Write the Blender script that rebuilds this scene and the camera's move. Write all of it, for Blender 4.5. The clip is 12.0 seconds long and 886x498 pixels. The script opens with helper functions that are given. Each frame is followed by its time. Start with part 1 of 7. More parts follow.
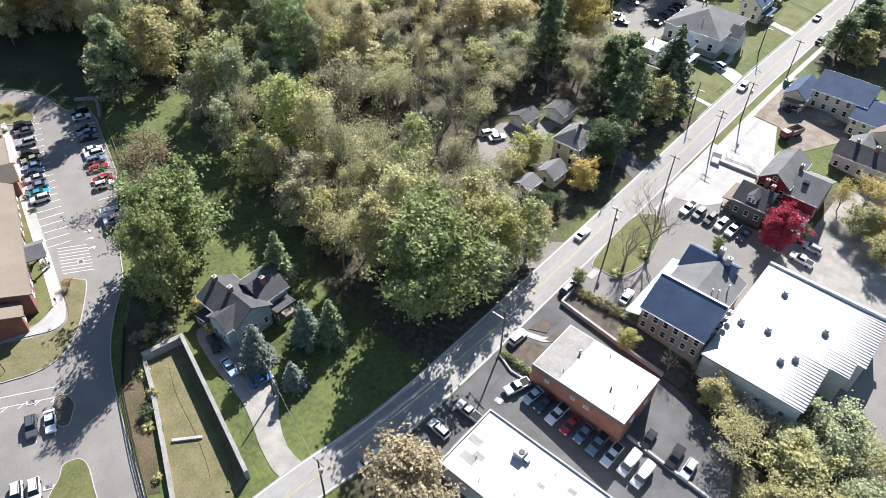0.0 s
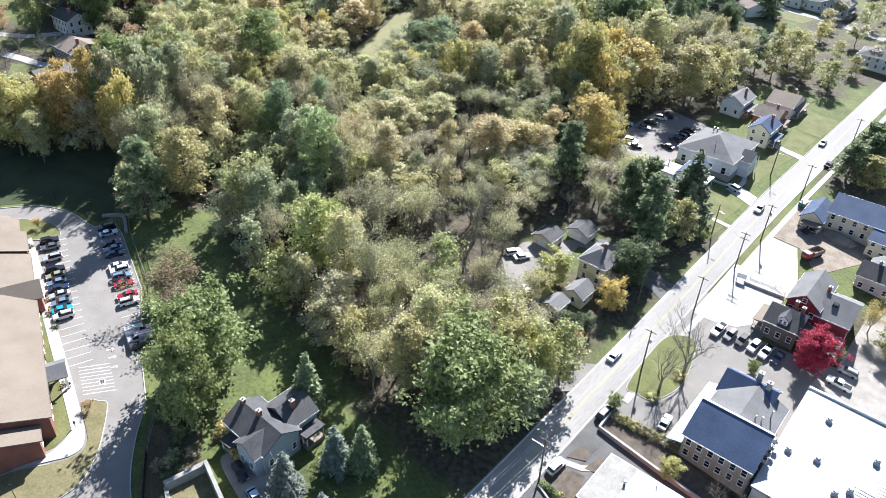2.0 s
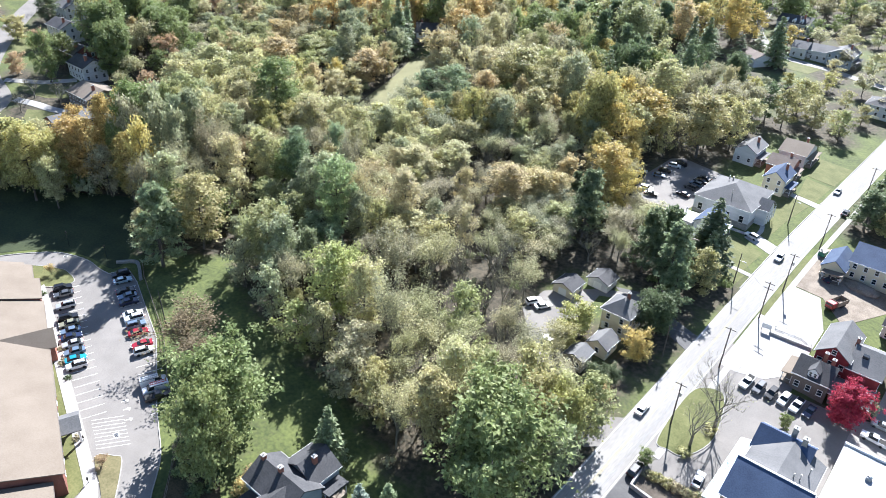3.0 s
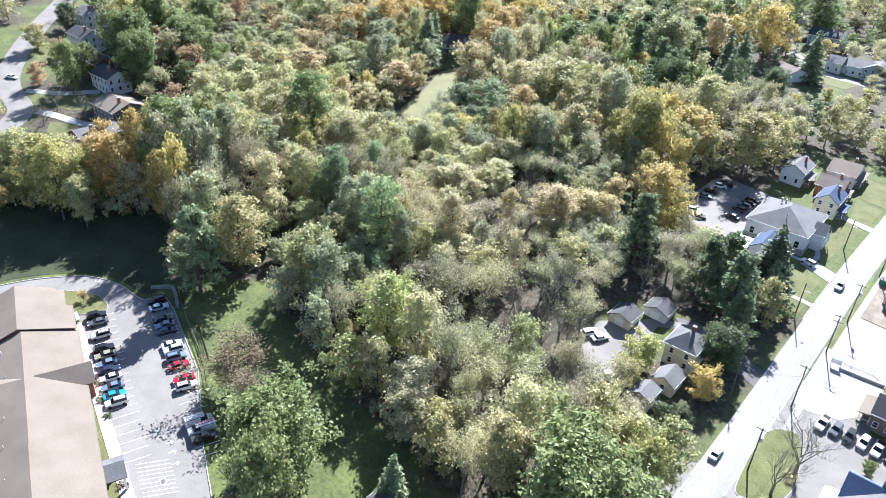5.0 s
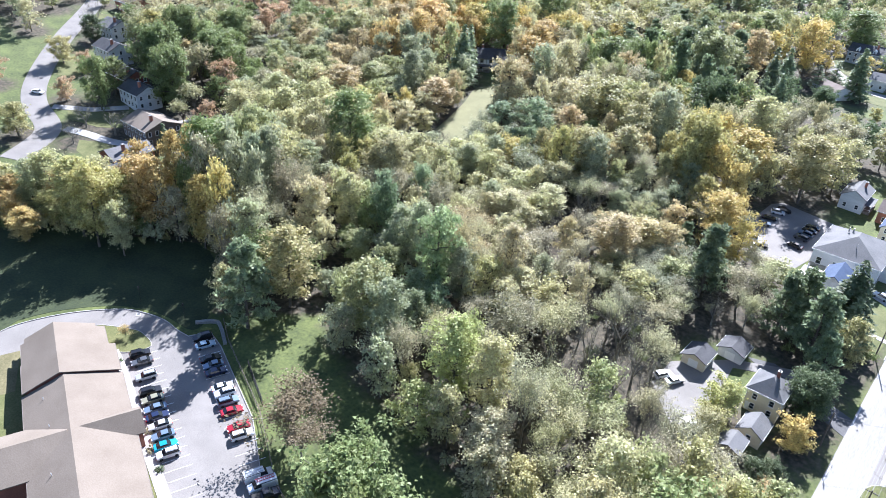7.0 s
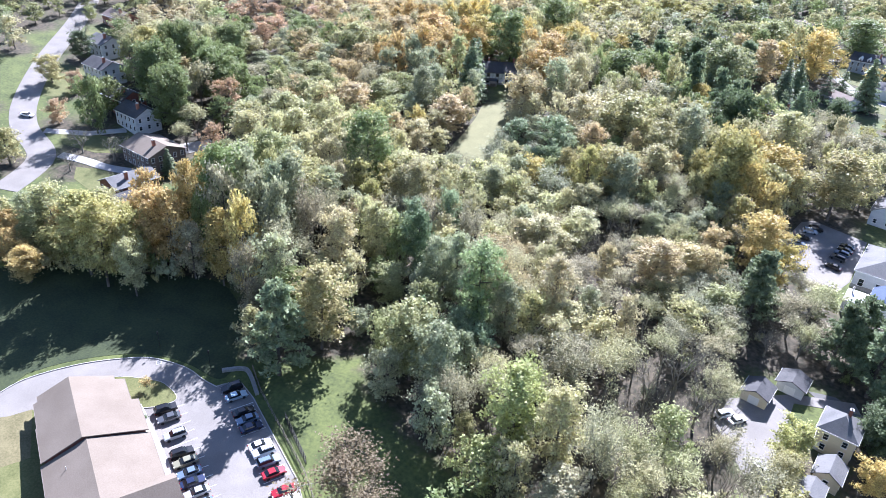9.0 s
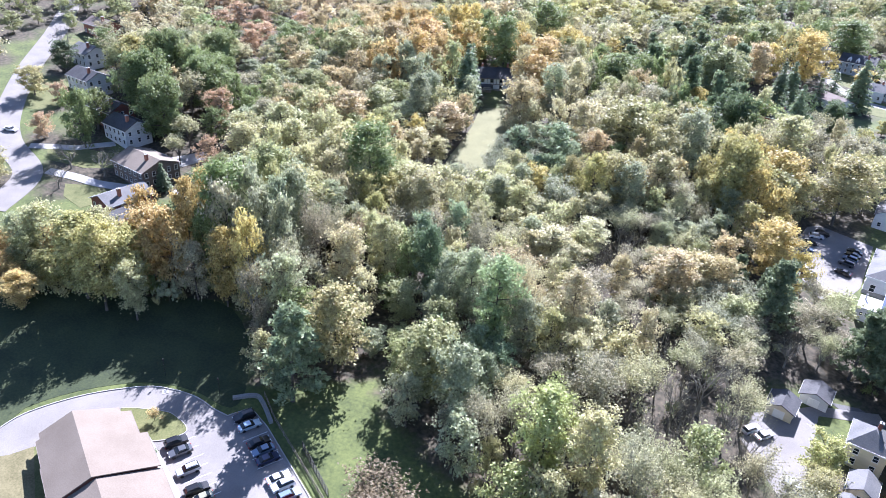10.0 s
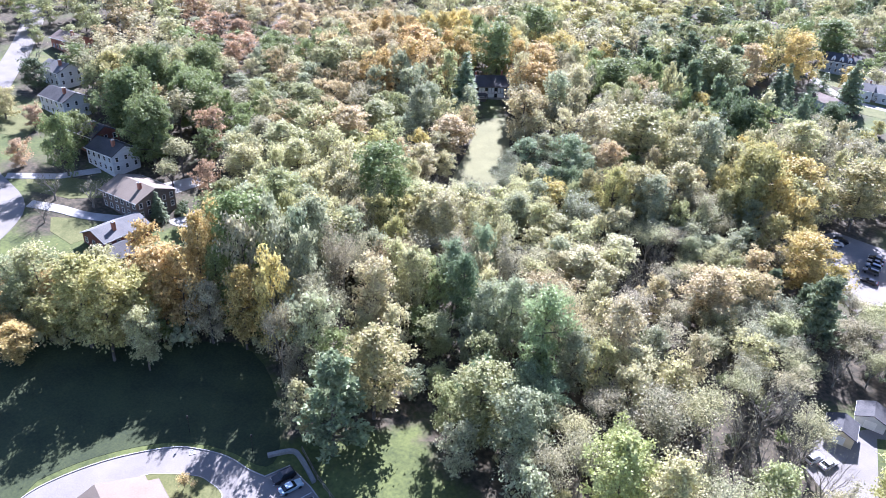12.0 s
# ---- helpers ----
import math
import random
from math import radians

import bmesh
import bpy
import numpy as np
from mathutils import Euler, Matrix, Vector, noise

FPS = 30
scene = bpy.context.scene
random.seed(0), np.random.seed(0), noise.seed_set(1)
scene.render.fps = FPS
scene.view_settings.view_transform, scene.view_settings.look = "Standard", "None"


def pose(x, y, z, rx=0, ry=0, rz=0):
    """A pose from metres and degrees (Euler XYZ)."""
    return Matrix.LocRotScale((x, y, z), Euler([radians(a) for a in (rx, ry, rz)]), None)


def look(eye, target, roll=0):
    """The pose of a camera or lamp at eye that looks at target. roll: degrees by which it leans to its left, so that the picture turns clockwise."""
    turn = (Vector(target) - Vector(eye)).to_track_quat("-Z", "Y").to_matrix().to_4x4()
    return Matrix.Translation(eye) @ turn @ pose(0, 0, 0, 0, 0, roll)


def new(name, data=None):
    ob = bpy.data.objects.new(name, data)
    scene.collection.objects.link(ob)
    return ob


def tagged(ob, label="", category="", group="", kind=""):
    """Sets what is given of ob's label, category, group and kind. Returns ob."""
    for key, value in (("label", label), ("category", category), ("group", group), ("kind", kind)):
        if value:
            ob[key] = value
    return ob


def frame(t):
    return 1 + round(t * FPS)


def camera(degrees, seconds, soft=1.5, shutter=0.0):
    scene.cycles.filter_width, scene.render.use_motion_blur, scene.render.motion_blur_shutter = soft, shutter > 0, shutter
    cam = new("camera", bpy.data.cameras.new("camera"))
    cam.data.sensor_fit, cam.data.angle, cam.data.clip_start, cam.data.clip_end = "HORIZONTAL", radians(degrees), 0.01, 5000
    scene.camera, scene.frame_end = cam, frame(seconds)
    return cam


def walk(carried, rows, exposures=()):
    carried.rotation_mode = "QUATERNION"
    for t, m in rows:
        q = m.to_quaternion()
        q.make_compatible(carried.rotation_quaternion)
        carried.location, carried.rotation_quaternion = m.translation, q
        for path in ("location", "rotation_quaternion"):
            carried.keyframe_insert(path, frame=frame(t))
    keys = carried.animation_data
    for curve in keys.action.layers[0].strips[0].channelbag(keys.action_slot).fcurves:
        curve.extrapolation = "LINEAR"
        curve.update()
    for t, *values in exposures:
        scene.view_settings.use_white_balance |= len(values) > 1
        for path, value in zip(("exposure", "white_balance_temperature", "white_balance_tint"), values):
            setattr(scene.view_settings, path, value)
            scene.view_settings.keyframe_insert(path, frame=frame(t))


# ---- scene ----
cam = camera(64.9, 12.0, 0.75)
METRES, EYE, TILT, LEAN, TURN = 105.9, 110.24, 7.30, -0.50, 40.37
ROWS = [
    (0.0, 0.0, 0.0, 0.0, 0.74, -50.55, -0.61),
    (0.5, -0.0148, 0.0045, 0.004, 0.78, -50.22, -0.8),
    (1.0, -0.0331, 0.0078, 0.0049, 0.77, -47.79, -0.97),
    (1.5, -0.0544, 0.0142, 0.0044, 0.74, -44.7, -1.13),
    (2.0, -0.0782, 0.0239, 0.0028, 0.7, -41.52, -1.28),
    (2.5, -0.1043, 0.0332, -0.0036, 0.68, -38.29, -1.41),
    (4.5, -0.2279, 0.119, -0.013, 0.81, -37.69, -1.91),
    (5.0, -0.2622, 0.1453, -0.0155, 0.88, -37.57, -2.02),
    (5.5, -0.2972, 0.1726, -0.0184, 0.95, -37.44, -2.12),
    (6.0, -0.3336, 0.2008, -0.0214, 1.01, -37.32, -2.21),
    (6.5, -0.3704, 0.2303, -0.024, 1.08, -37.22, -2.28),
    (7.0, -0.4082, 0.2599, -0.0273, 1.14, -37.11, -2.36),
    (9.0, -0.5635, 0.3835, -0.0402, -1.29, -36.65, -2.8),
    (9.5, -0.6036, 0.4151, -0.0427, -2.36, -36.56, -2.92),
    (10.0, -0.6434, 0.4472, -0.0456, -3.41, -36.48, -3.02),
    (10.5, -0.6823, 0.4798, -0.0481, -4.47, -36.45, -3.11),
    (11.0, -0.7212, 0.5136, -0.0511, -5.49, -36.42, -3.19),
    (11.5, -0.7601, 0.5485, -0.0537, -6.43, -36.42, -3.28),
    (12.0, -0.7991, 0.5839, -0.0574, -7.35, -36.38, -3.34),
]
walk(cam, [(t, pose(0, 0, EYE, TILT, LEAN, TURN) @ pose(METRES * x, METRES * y, METRES * z, 90 + pitch, roll, yaw)) for t, x, y, z, yaw, pitch, roll in ROWS], [(0.0, 1.25, 6400, 11), (2.5, 1.62, 6100, 11), (7.0, 1.78, 5700, 15), (12.0, 1.99, 5500, 26)])

# ---- light ----
SUN = Vector((-0.263, 0.725, 0.637))
world = bpy.data.worlds.new("sky")
scene.world = world
world.use_nodes = True
sky = world.node_tree.nodes.new("ShaderNodeTexSky")
sky.sky_type, sky.sun_disc = "NISHITA", False
sky.sun_elevation, sky.sun_rotation = radians(39.5), radians(340)
sky.air_density, sky.dust_density, sky.ozone_density = 1.0, 0.5, 2.2
background = world.node_tree.nodes["Background"]
background.inputs["Strength"].default_value = 0.059
world.node_tree.links.new(sky.outputs[0], background.inputs["Color"])
sun = new("sun", bpy.data.lights.new("sun", "SUN"))
sun.data.energy, sun.data.angle, sun.data.color = 5.0, radians(0.55), (1.0, 0.97, 0.935)
sun.matrix_world = look(SUN * 400, (0, 0, 0))


# ---- materials ----
def surface(name, low, high, scale=1.0, rough=0.85, bump=0.2, fine=None, metal=0.0, stretch=(1, 1, 1), tint=None, spread=0.0):
    """A weathered surface: broad blotches and fine grain between two colours, in metres; tint: 'object' or an attribute's name."""
    m = bpy.data.materials.new(name)
    m.use_nodes = True
    n, link = m.node_tree.nodes, m.node_tree.links.new
    bsdf = n["Principled BSDF"]
    bsdf.inputs["Roughness"].default_value, bsdf.inputs["Metallic"].default_value = rough, metal
    place = n.new("ShaderNodeNewGeometry")
    mapping = n.new("ShaderNodeMapping")
    mapping.inputs["Scale"].default_value = stretch
    link(place.outputs["Position"], mapping.inputs["Vector"])
    broad, grain = n.new("ShaderNodeTexNoise"), n.new("ShaderNodeTexNoise")
    broad.inputs["Scale"].default_value, broad.inputs["Detail"].default_value = 0.35 * scale, 5
    grain.inputs["Scale"].default_value, grain.inputs["Detail"].default_value = fine or 6 * scale, 3
    for node in (broad, grain):
        link(mapping.outputs[0], node.inputs["Vector"])
    blend = n.new("ShaderNodeMath")
    blend.operation = "MULTIPLY_ADD"
    blend.inputs[1].default_value = 0.5
    link(grain.outputs[0], blend.inputs[0])
    half = n.new("ShaderNodeMath")
    half.operation = "MULTIPLY"
    half.inputs[1].default_value = 0.5
    link(broad.outputs[0], half.inputs[0])
    link(half.outputs[0], blend.inputs[2])
    ramp = n.new("ShaderNodeValToRGB")
    ramp.color_ramp.elements[0].position, ramp.color_ramp.elements[1].position = 0.36, 0.64
    ramp.color_ramp.elements[0].color, ramp.color_ramp.elements[1].color = (*low, 1), (*high, 1)
    link(blend.outputs[0], ramp.inputs[0])
    out = ramp.outputs[0]
    if tint or spread:
        info = n.new("ShaderNodeObjectInfo")
        mul = n.new("ShaderNodeMix")
        mul.data_type, mul.blend_type = "RGBA", "MULTIPLY"
        mul.inputs["Factor"].default_value = 1.0
        link(out, mul.inputs[6])
        if tint == "object":
            link(info.outputs["Color"], mul.inputs[7])
        elif tint:
            attr = n.new("ShaderNodeAttribute")
            attr.attribute_name = tint
            link(attr.outputs["Color"], mul.inputs[7])
        else:
            mul.inputs[7].default_value = (1, 1, 1, 1)
        out = mul.outputs[2]
        if spread:
            hsv = n.new("ShaderNodeHueSaturation")
            rng = n.new("ShaderNodeMapRange")
            rng.inputs["To Min"].default_value, rng.inputs["To Max"].default_value = 1 - spread, 1 + spread
            link(info.outputs["Random"], rng.inputs[0])
            link(rng.outputs[0], hsv.inputs["Value"])
            link(out, hsv.inputs["Color"])
            out = hsv.outputs[0]
    link(out, bsdf.inputs["Base Color"])
    if bump:
        b = n.new("ShaderNodeBump")
        b.inputs["Strength"].default_value, b.inputs["Distance"].default_value = bump, 0.05
        link(grain.outputs[0], b.inputs["Height"])
        link(b.outputs[0], bsdf.inputs["Normal"])
    return m


def leaf(name, tint, sheen=0.38):
    """Leaves that let some light through; each leaf clump varies a little in hue and value."""
    m = surface(name, (0.7, 0.7, 0.7), (1.25, 1.25, 1.25), 1.5, 0.56, 0, 3.5, tint=tint)
    n, link = m.node_tree.nodes, m.node_tree.links.new
    bsdf, out = n["Principled BSDF"], n["Material Output"]
    source = bsdf.inputs["Base Color"].links[0].from_socket
    bsdf.inputs["Specular IOR Level"].default_value = 0.22
    geo = n.new("ShaderNodeNewGeometry")
    hsv = n.new("ShaderNodeHueSaturation")
    hue, val = n.new("ShaderNodeMapRange"), n.new("ShaderNodeMapRange")
    hue.inputs["To Min"].default_value, hue.inputs["To Max"].default_value = 0.492, 0.508
    val.inputs["To Min"].default_value, val.inputs["To Max"].default_value = 0.74, 1.26
    link(geo.outputs["Random Per Island"], hue.inputs[0])
    link(geo.outputs["Random Per Island"], val.inputs[0])
    link(hue.outputs[0], hsv.inputs["Hue"])
    link(val.outputs[0], hsv.inputs["Value"])
    link(source, hsv.inputs["Color"])
    link(hsv.outputs[0], bsdf.inputs["Base Color"])
    glow = n.new("ShaderNodeBsdfTranslucent")
    link(hsv.outputs[0], glow.inputs["Color"])
    mix = n.new("ShaderNodeMixShader")
    mix.inputs[0].default_value = sheen
    link(bsdf.outputs[0], mix.inputs[1])
    link(glow.outputs[0], mix.inputs[2])
    link(mix.outputs[0], out.inputs["Surface"])
    return m


def grass_ground(name):
    """Lawn that turns to leaf litter where the attribute 'litter' rises."""
    m = surface(name, (0.05, 0.068, 0.02), (0.125, 0.15, 0.042), 0.4, 0.95, 0.5, 1.3)
    n, link = m.node_tree.nodes, m.node_tree.links.new
    bsdf = n["Principled BSDF"]
    lawn = bsdf.inputs["Base Color"].links[0].from_socket
    attr = n.new("ShaderNodeAttribute")
    attr.attribute_name = "litter"
    speck = n.new("ShaderNodeTexNoise")
    speck.inputs["Scale"].default_value, speck.inputs["Detail"].default_value = 0.9, 6
    geo = n.new("ShaderNodeNewGeometry")
    link(geo.outputs["Position"], speck.inputs["Vector"])
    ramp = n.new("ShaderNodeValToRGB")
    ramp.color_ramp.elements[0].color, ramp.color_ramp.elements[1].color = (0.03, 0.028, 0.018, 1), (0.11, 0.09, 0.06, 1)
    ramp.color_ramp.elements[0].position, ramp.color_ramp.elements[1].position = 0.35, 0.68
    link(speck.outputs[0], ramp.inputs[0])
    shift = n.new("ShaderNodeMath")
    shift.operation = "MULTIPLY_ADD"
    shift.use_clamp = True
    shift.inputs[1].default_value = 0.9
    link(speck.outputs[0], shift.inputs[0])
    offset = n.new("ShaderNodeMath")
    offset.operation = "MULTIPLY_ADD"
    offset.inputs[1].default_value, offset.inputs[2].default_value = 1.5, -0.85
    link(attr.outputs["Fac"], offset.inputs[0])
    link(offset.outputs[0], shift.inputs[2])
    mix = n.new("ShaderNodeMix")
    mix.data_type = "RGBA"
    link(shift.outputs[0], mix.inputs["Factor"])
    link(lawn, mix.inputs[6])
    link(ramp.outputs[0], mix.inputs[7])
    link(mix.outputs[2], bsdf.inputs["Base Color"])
    return m


def gloss(name, colour, rough=0.25, metal=0.0, coat=0.0, tint=False):
    m = bpy.data.materials.new(name)
    m.use_nodes = True
    bsdf = m.node_tree.nodes["Principled BSDF"]
    bsdf.inputs["Base Color"].default_value = (*colour, 1)
    bsdf.inputs["Roughness"].default_value, bsdf.inputs["Metallic"].default_value = rough, metal
    bsdf.inputs["Coat Weight"].default_value = coat
    if tint:
        info = m.node_tree.nodes.new("ShaderNodeObjectInfo")
        m.node_tree.links.new(info.outputs["Color"], bsdf.inputs["Base Color"])
    return m


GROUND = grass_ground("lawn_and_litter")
TURF = surface("mown_turf", (0.08, 0.092, 0.027), (0.155, 0.158, 0.06), 0.8, 0.95, 0.5, 2.5)
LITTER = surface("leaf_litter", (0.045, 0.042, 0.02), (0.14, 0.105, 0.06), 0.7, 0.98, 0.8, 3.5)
# rough grass, its colour lowered further to stand in for the tree belt's shade
SHADED_ROUGH_GRASS = surface("rough_grass", (0.022, 0.034, 0.014), (0.05, 0.066, 0.024), 0.4, 0.95, 0.6, 2.0)
DRY_TURF = surface("dry_turf", (0.11, 0.10, 0.045), (0.20, 0.175, 0.09), 0.8, 0.95, 0.5, 2.5)
ASPHALT = surface("asphalt", (0.168, 0.157, 0.145), (0.245, 0.229, 0.212), 0.5, 0.9, 0.25, 5)
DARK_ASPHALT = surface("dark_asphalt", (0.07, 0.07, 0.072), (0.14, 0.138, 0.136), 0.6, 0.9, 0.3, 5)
ROAD = surface("worn_road", (0.235, 0.227, 0.215), (0.34, 0.327, 0.31), 0.4, 0.9, 0.2, 4, stretch=(1, 0.15, 1))
CONCRETE = surface("concrete", (0.31, 0.30, 0.285), (0.46, 0.446, 0.425), 0.8, 0.9, 0.15, 4)
GRAVEL = surface("pale_gravel", (0.22, 0.205, 0.185), (0.38, 0.355, 0.325), 1.2, 0.95, 0.6, 9)
DIRT = surface("bare_dirt", (0.16, 0.13, 0.10), (0.30, 0.255, 0.205), 1.0, 0.95, 0.6, 3)
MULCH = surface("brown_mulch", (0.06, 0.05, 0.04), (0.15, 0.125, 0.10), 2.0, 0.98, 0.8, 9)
WHITE_LINE = surface("white_line_paint", (0.60, 0.60, 0.58), (0.80, 0.80, 0.78), 2, 0.8, 0, 6)
YELLOW_LINE = surface("yellow_line_paint", (0.34, 0.29, 0.16), (0.46, 0.40, 0.24), 2, 0.8, 0, 6)
BRICK = surface("red_brick", (0.25, 0.10, 0.07), (0.38, 0.17, 0.12), 1.0, 0.9, 0.3, 8)
DARK_BRICK = surface("dark_red_brick", (0.15, 0.06, 0.045), (0.25, 0.10, 0.075), 1.0, 0.9, 0.3, 8)
STONE = surface("tan_siding", (0.32, 0.28, 0.22), (0.42, 0.37, 0.30), 1.0, 0.85, 0.2, 7)
BLOCK = surface("grey_block", (0.21, 0.205, 0.19), (0.34, 0.33, 0.31), 1.5, 0.95, 0.5, 4)
WHITE_WALL = surface("white_siding", (0.50, 0.51, 0.52), (0.66, 0.67, 0.68), 0.6, 0.6, 0.1, 5, stretch=(1, 1, 6))
GREY_WALL = surface("blue_grey_siding", (0.26, 0.31, 0.36), (0.36, 0.41, 0.46), 0.6, 0.7, 0.1, 5, stretch=(1, 1, 6))
CREAM_WALL = surface("cream_siding", (0.60, 0.53, 0.38), (0.72, 0.65, 0.49), 0.6, 0.7, 0.1, 5, stretch=(1, 1, 6))
RED_WALL = surface("barn_red_siding", (0.20, 0.022, 0.028), (0.30, 0.04, 0.045), 0.6, 0.7, 0.1, 5, stretch=(1, 1, 6))
PALE_SHINGLE = surface("pale_shingle", (0.156, 0.127, 0.098), (0.205, 0.171, 0.136), 0.5, 0.9, 0.4, 4)
GREY_SHINGLE = surface("grey_shingle", (0.105, 0.107, 0.11), (0.175, 0.175, 0.178), 0.7, 0.9, 0.4, 4)
DARK_SHINGLE = surface("dark_shingle", (0.035, 0.037, 0.042), (0.085, 0.085, 0.09), 0.7, 0.85, 0.4, 4)
BLUE_SHINGLE = surface("blue_shingle", (0.022, 0.045, 0.10), (0.05, 0.085, 0.16), 0.7, 0.85, 0.4, 4)
BROWN_SHINGLE = surface("brown_shingle", (0.13, 0.10, 0.085), (0.22, 0.18, 0.155), 0.7, 0.9, 0.4, 4)
MEMBRANE = surface("white_roof_membrane", (0.46, 0.455, 0.455), (0.62, 0.61, 0.605), 0.5, 0.7, 0.05, 2)
WHITE_METAL = surface("white_sheet_metal", (0.27, 0.28, 0.295), (0.335, 0.345, 0.355), 0.5, 0.45, 0.05, 2)
TEAL_METAL = surface("pale_teal_metal", (0.35, 0.52, 0.58), (0.48, 0.64, 0.68), 0.5, 0.4, 0.05, 2)
TRIM = surface("white_trim", (0.70, 0.70, 0.69), (0.82, 0.82, 0.81), 1.0, 0.5, 0, 5)
FASCIA = surface("brown_fascia", (0.13, 0.11, 0.095), (0.22, 0.19, 0.165), 1.0, 0.6, 0, 5)
WOOD = surface("weathered_wood", (0.14, 0.115, 0.09), (0.27, 0.23, 0.19), 2.0, 0.9, 0.4, 8)
POLE_WOOD = surface("creosoted_wood", (0.06, 0.05, 0.042), (0.13, 0.11, 0.09), 2.0, 0.9, 0.4, 8)
BARK = surface("bark", (0.07, 0.06, 0.05), (0.16, 0.14, 0.12), 2.0, 0.95, 0.6, 6)
GREY_BARK = surface("grey_bark", (0.125, 0.115, 0.09), (0.27, 0.25, 0.2), 2.0, 0.95, 0.6, 6)
LEAF, WOODS_LEAF = leaf("leaf", "object"), leaf("woods_leaf", "tint")
STEEL = gloss("galvanised_steel", (0.42, 0.43, 0.44), 0.45, 0.8)
BLACK_METAL = gloss("black_metal", (0.02, 0.02, 0.02), 0.5, 0.3)
GLASS = gloss("dark_window_glass", (0.02, 0.025, 0.03), 0.08)
PAINT = gloss("car_paint", (0.5, 0.5, 0.5), 0.3, 0.25, 0.8, tint=True)
RUBBER = gloss("tyre_rubber", (0.02, 0.02, 0.02), 0.85)
CHROME = gloss("wheel_alloy", (0.45, 0.45, 0.46), 0.35, 0.9)
LAMP_CLEAR = gloss("clear_lamp", (0.75, 0.76, 0.78), 0.15)
LAMP_RED = gloss("red_lamp", (0.45, 0.02, 0.02), 0.2)
PLASTIC_BLUE = gloss("blue_plastic", (0.03, 0.18, 0.45), 0.5)
CABLE = gloss("power_cable", (0.30, 0.31, 0.32), 0.5)


# ---- ground form ----
def soft(a, w):
    return 0.5 * (a + math.sqrt(a * a + w * w))


def gz(x, y):
    """Height of the ground: a slope to the road, a raised car park, a hill to the west and a fall to the railway."""
    z = 0.05 * (-53 - x) + 0.043 * (y - 64.7)
    z += 2.8 * math.exp(-((x + 111) ** 2 + (y - 12.7) ** 2) / (2 * 35 ** 2))
    return z + 0.085 * soft(-238.5 - x, 42) - 0.07 * soft(x + 29.7, 21) + 0.02 * soft(y - 254, 64)


# ---- building helpers ----
def part(name, bm, material, parent=None, label=""):
    """Links a bmesh, or (vertices, faces), as one mesh object under parent."""
    mesh = bpy.data.meshes.new(name)
    if isinstance(bm, tuple):
        mesh.from_pydata(bm[0], [], bm[1])
        mesh.update()
    else:
        bmesh.ops.recalc_face_normals(bm, faces=bm.faces)
        bm.to_mesh(mesh)
        bm.free()
    mesh.materials.append(material)
    ob = new(name, mesh)
    if parent:
        ob.parent = parent
    if label:
        tagged(ob, label)
    return ob


def again(ob, parent, m=None, colour=None):
    """Another object on the same mesh."""
    o = new(ob.name.split(".")[0], ob.data)
    o.parent = parent
    if m is not None:
        o.matrix_basis = m
    if colour:
        o.color = (*colour, 1)
    for key in ob.keys():
        o[key] = ob[key]
    return o


def thing(name, m, label, category, group="", kind=""):
    ob = tagged(new(name), label, category, group, kind)
    ob.empty_display_size = 0.5
    ob.matrix_basis = m
    return ob


def box(x0, y0, z0, x1, y1, z1, bm=None, bevel=0.0):
    bm = bm or bmesh.new()
    made = bmesh.ops.create_cube(bm, size=1, matrix=Matrix.Translation(((x0 + x1) / 2, (y0 + y1) / 2, (z0 + z1) / 2)) @ Matrix.Diagonal((x1 - x0, y1 - y0, z1 - z0, 1)))
    if bevel:
        edges = {e for v in made["verts"] for e in v.link_edges}
        bmesh.ops.bevel(bm, geom=list(edges), offset=bevel, segments=1, affect="EDGES")
    return bm


def rod(x, y, z0, z1, r0, r1, bm=None, sides=8):
    bm = bm or bmesh.new()
    bmesh.ops.create_cone(bm, cap_ends=True, segments=sides, radius1=r0, radius2=r1, depth=z1 - z0, matrix=Matrix.Translation((x, y, (z0 + z1) / 2)))
    return bm


def prism(profile, y0, y1, bm=None):
    """Extrudes a closed profile of (x, z) from y0 to y1."""
    bm = bm or bmesh.new()
    a = [bm.verts.new((x, y0, z)) for x, z in profile]
    b = [bm.verts.new((x, y1, z)) for x, z in profile]
    n = len(a)
    bm.faces.new(a), bm.faces.new(b[::-1])
    for i in range(n):
        bm.faces.new((a[i], b[i], b[(i + 1) % n], a[(i + 1) % n]))
    return bm


def drape(name, outline, lift, material, label="", category="", parent=None, step=4.0, kind="structure"):
    """A paved or planted sheet of some thickness that follows the ground."""
    bm = bmesh.new()
    bm.faces.new([bm.verts.new((x, y, 0)) for x, y in outline])
    bmesh.ops.triangulate(bm, faces=bm.faces)
    for axis in (0, 1):
        values = [p[axis] for p in outline]
        cut = math.ceil(min(values) / step) * step
        while cut < max(values):
            co, no = [0, 0, 0], [0, 0, 0]
            co[axis], no[axis] = cut, 1
            bmesh.ops.bisect_plane(bm, geom=list(bm.verts) + list(bm.edges) + list(bm.faces), plane_co=co, plane_no=no)
            cut += step
    for v in bm.verts:
        v.co.z = gz(v.co.x, v.co.y) + lift
    rim = [e for e in bm.edges if e.is_boundary]
    low = [v for v in bmesh.ops.extrude_edge_only(bm, edges=rim)["geom"] if isinstance(v, bmesh.types.BMVert)]
    for v in low:
        v.co.z -= lift + 0.25
    ob = part(name, bm, material, parent)
    return ob if parent else tagged(ob, label, category, kind=kind)


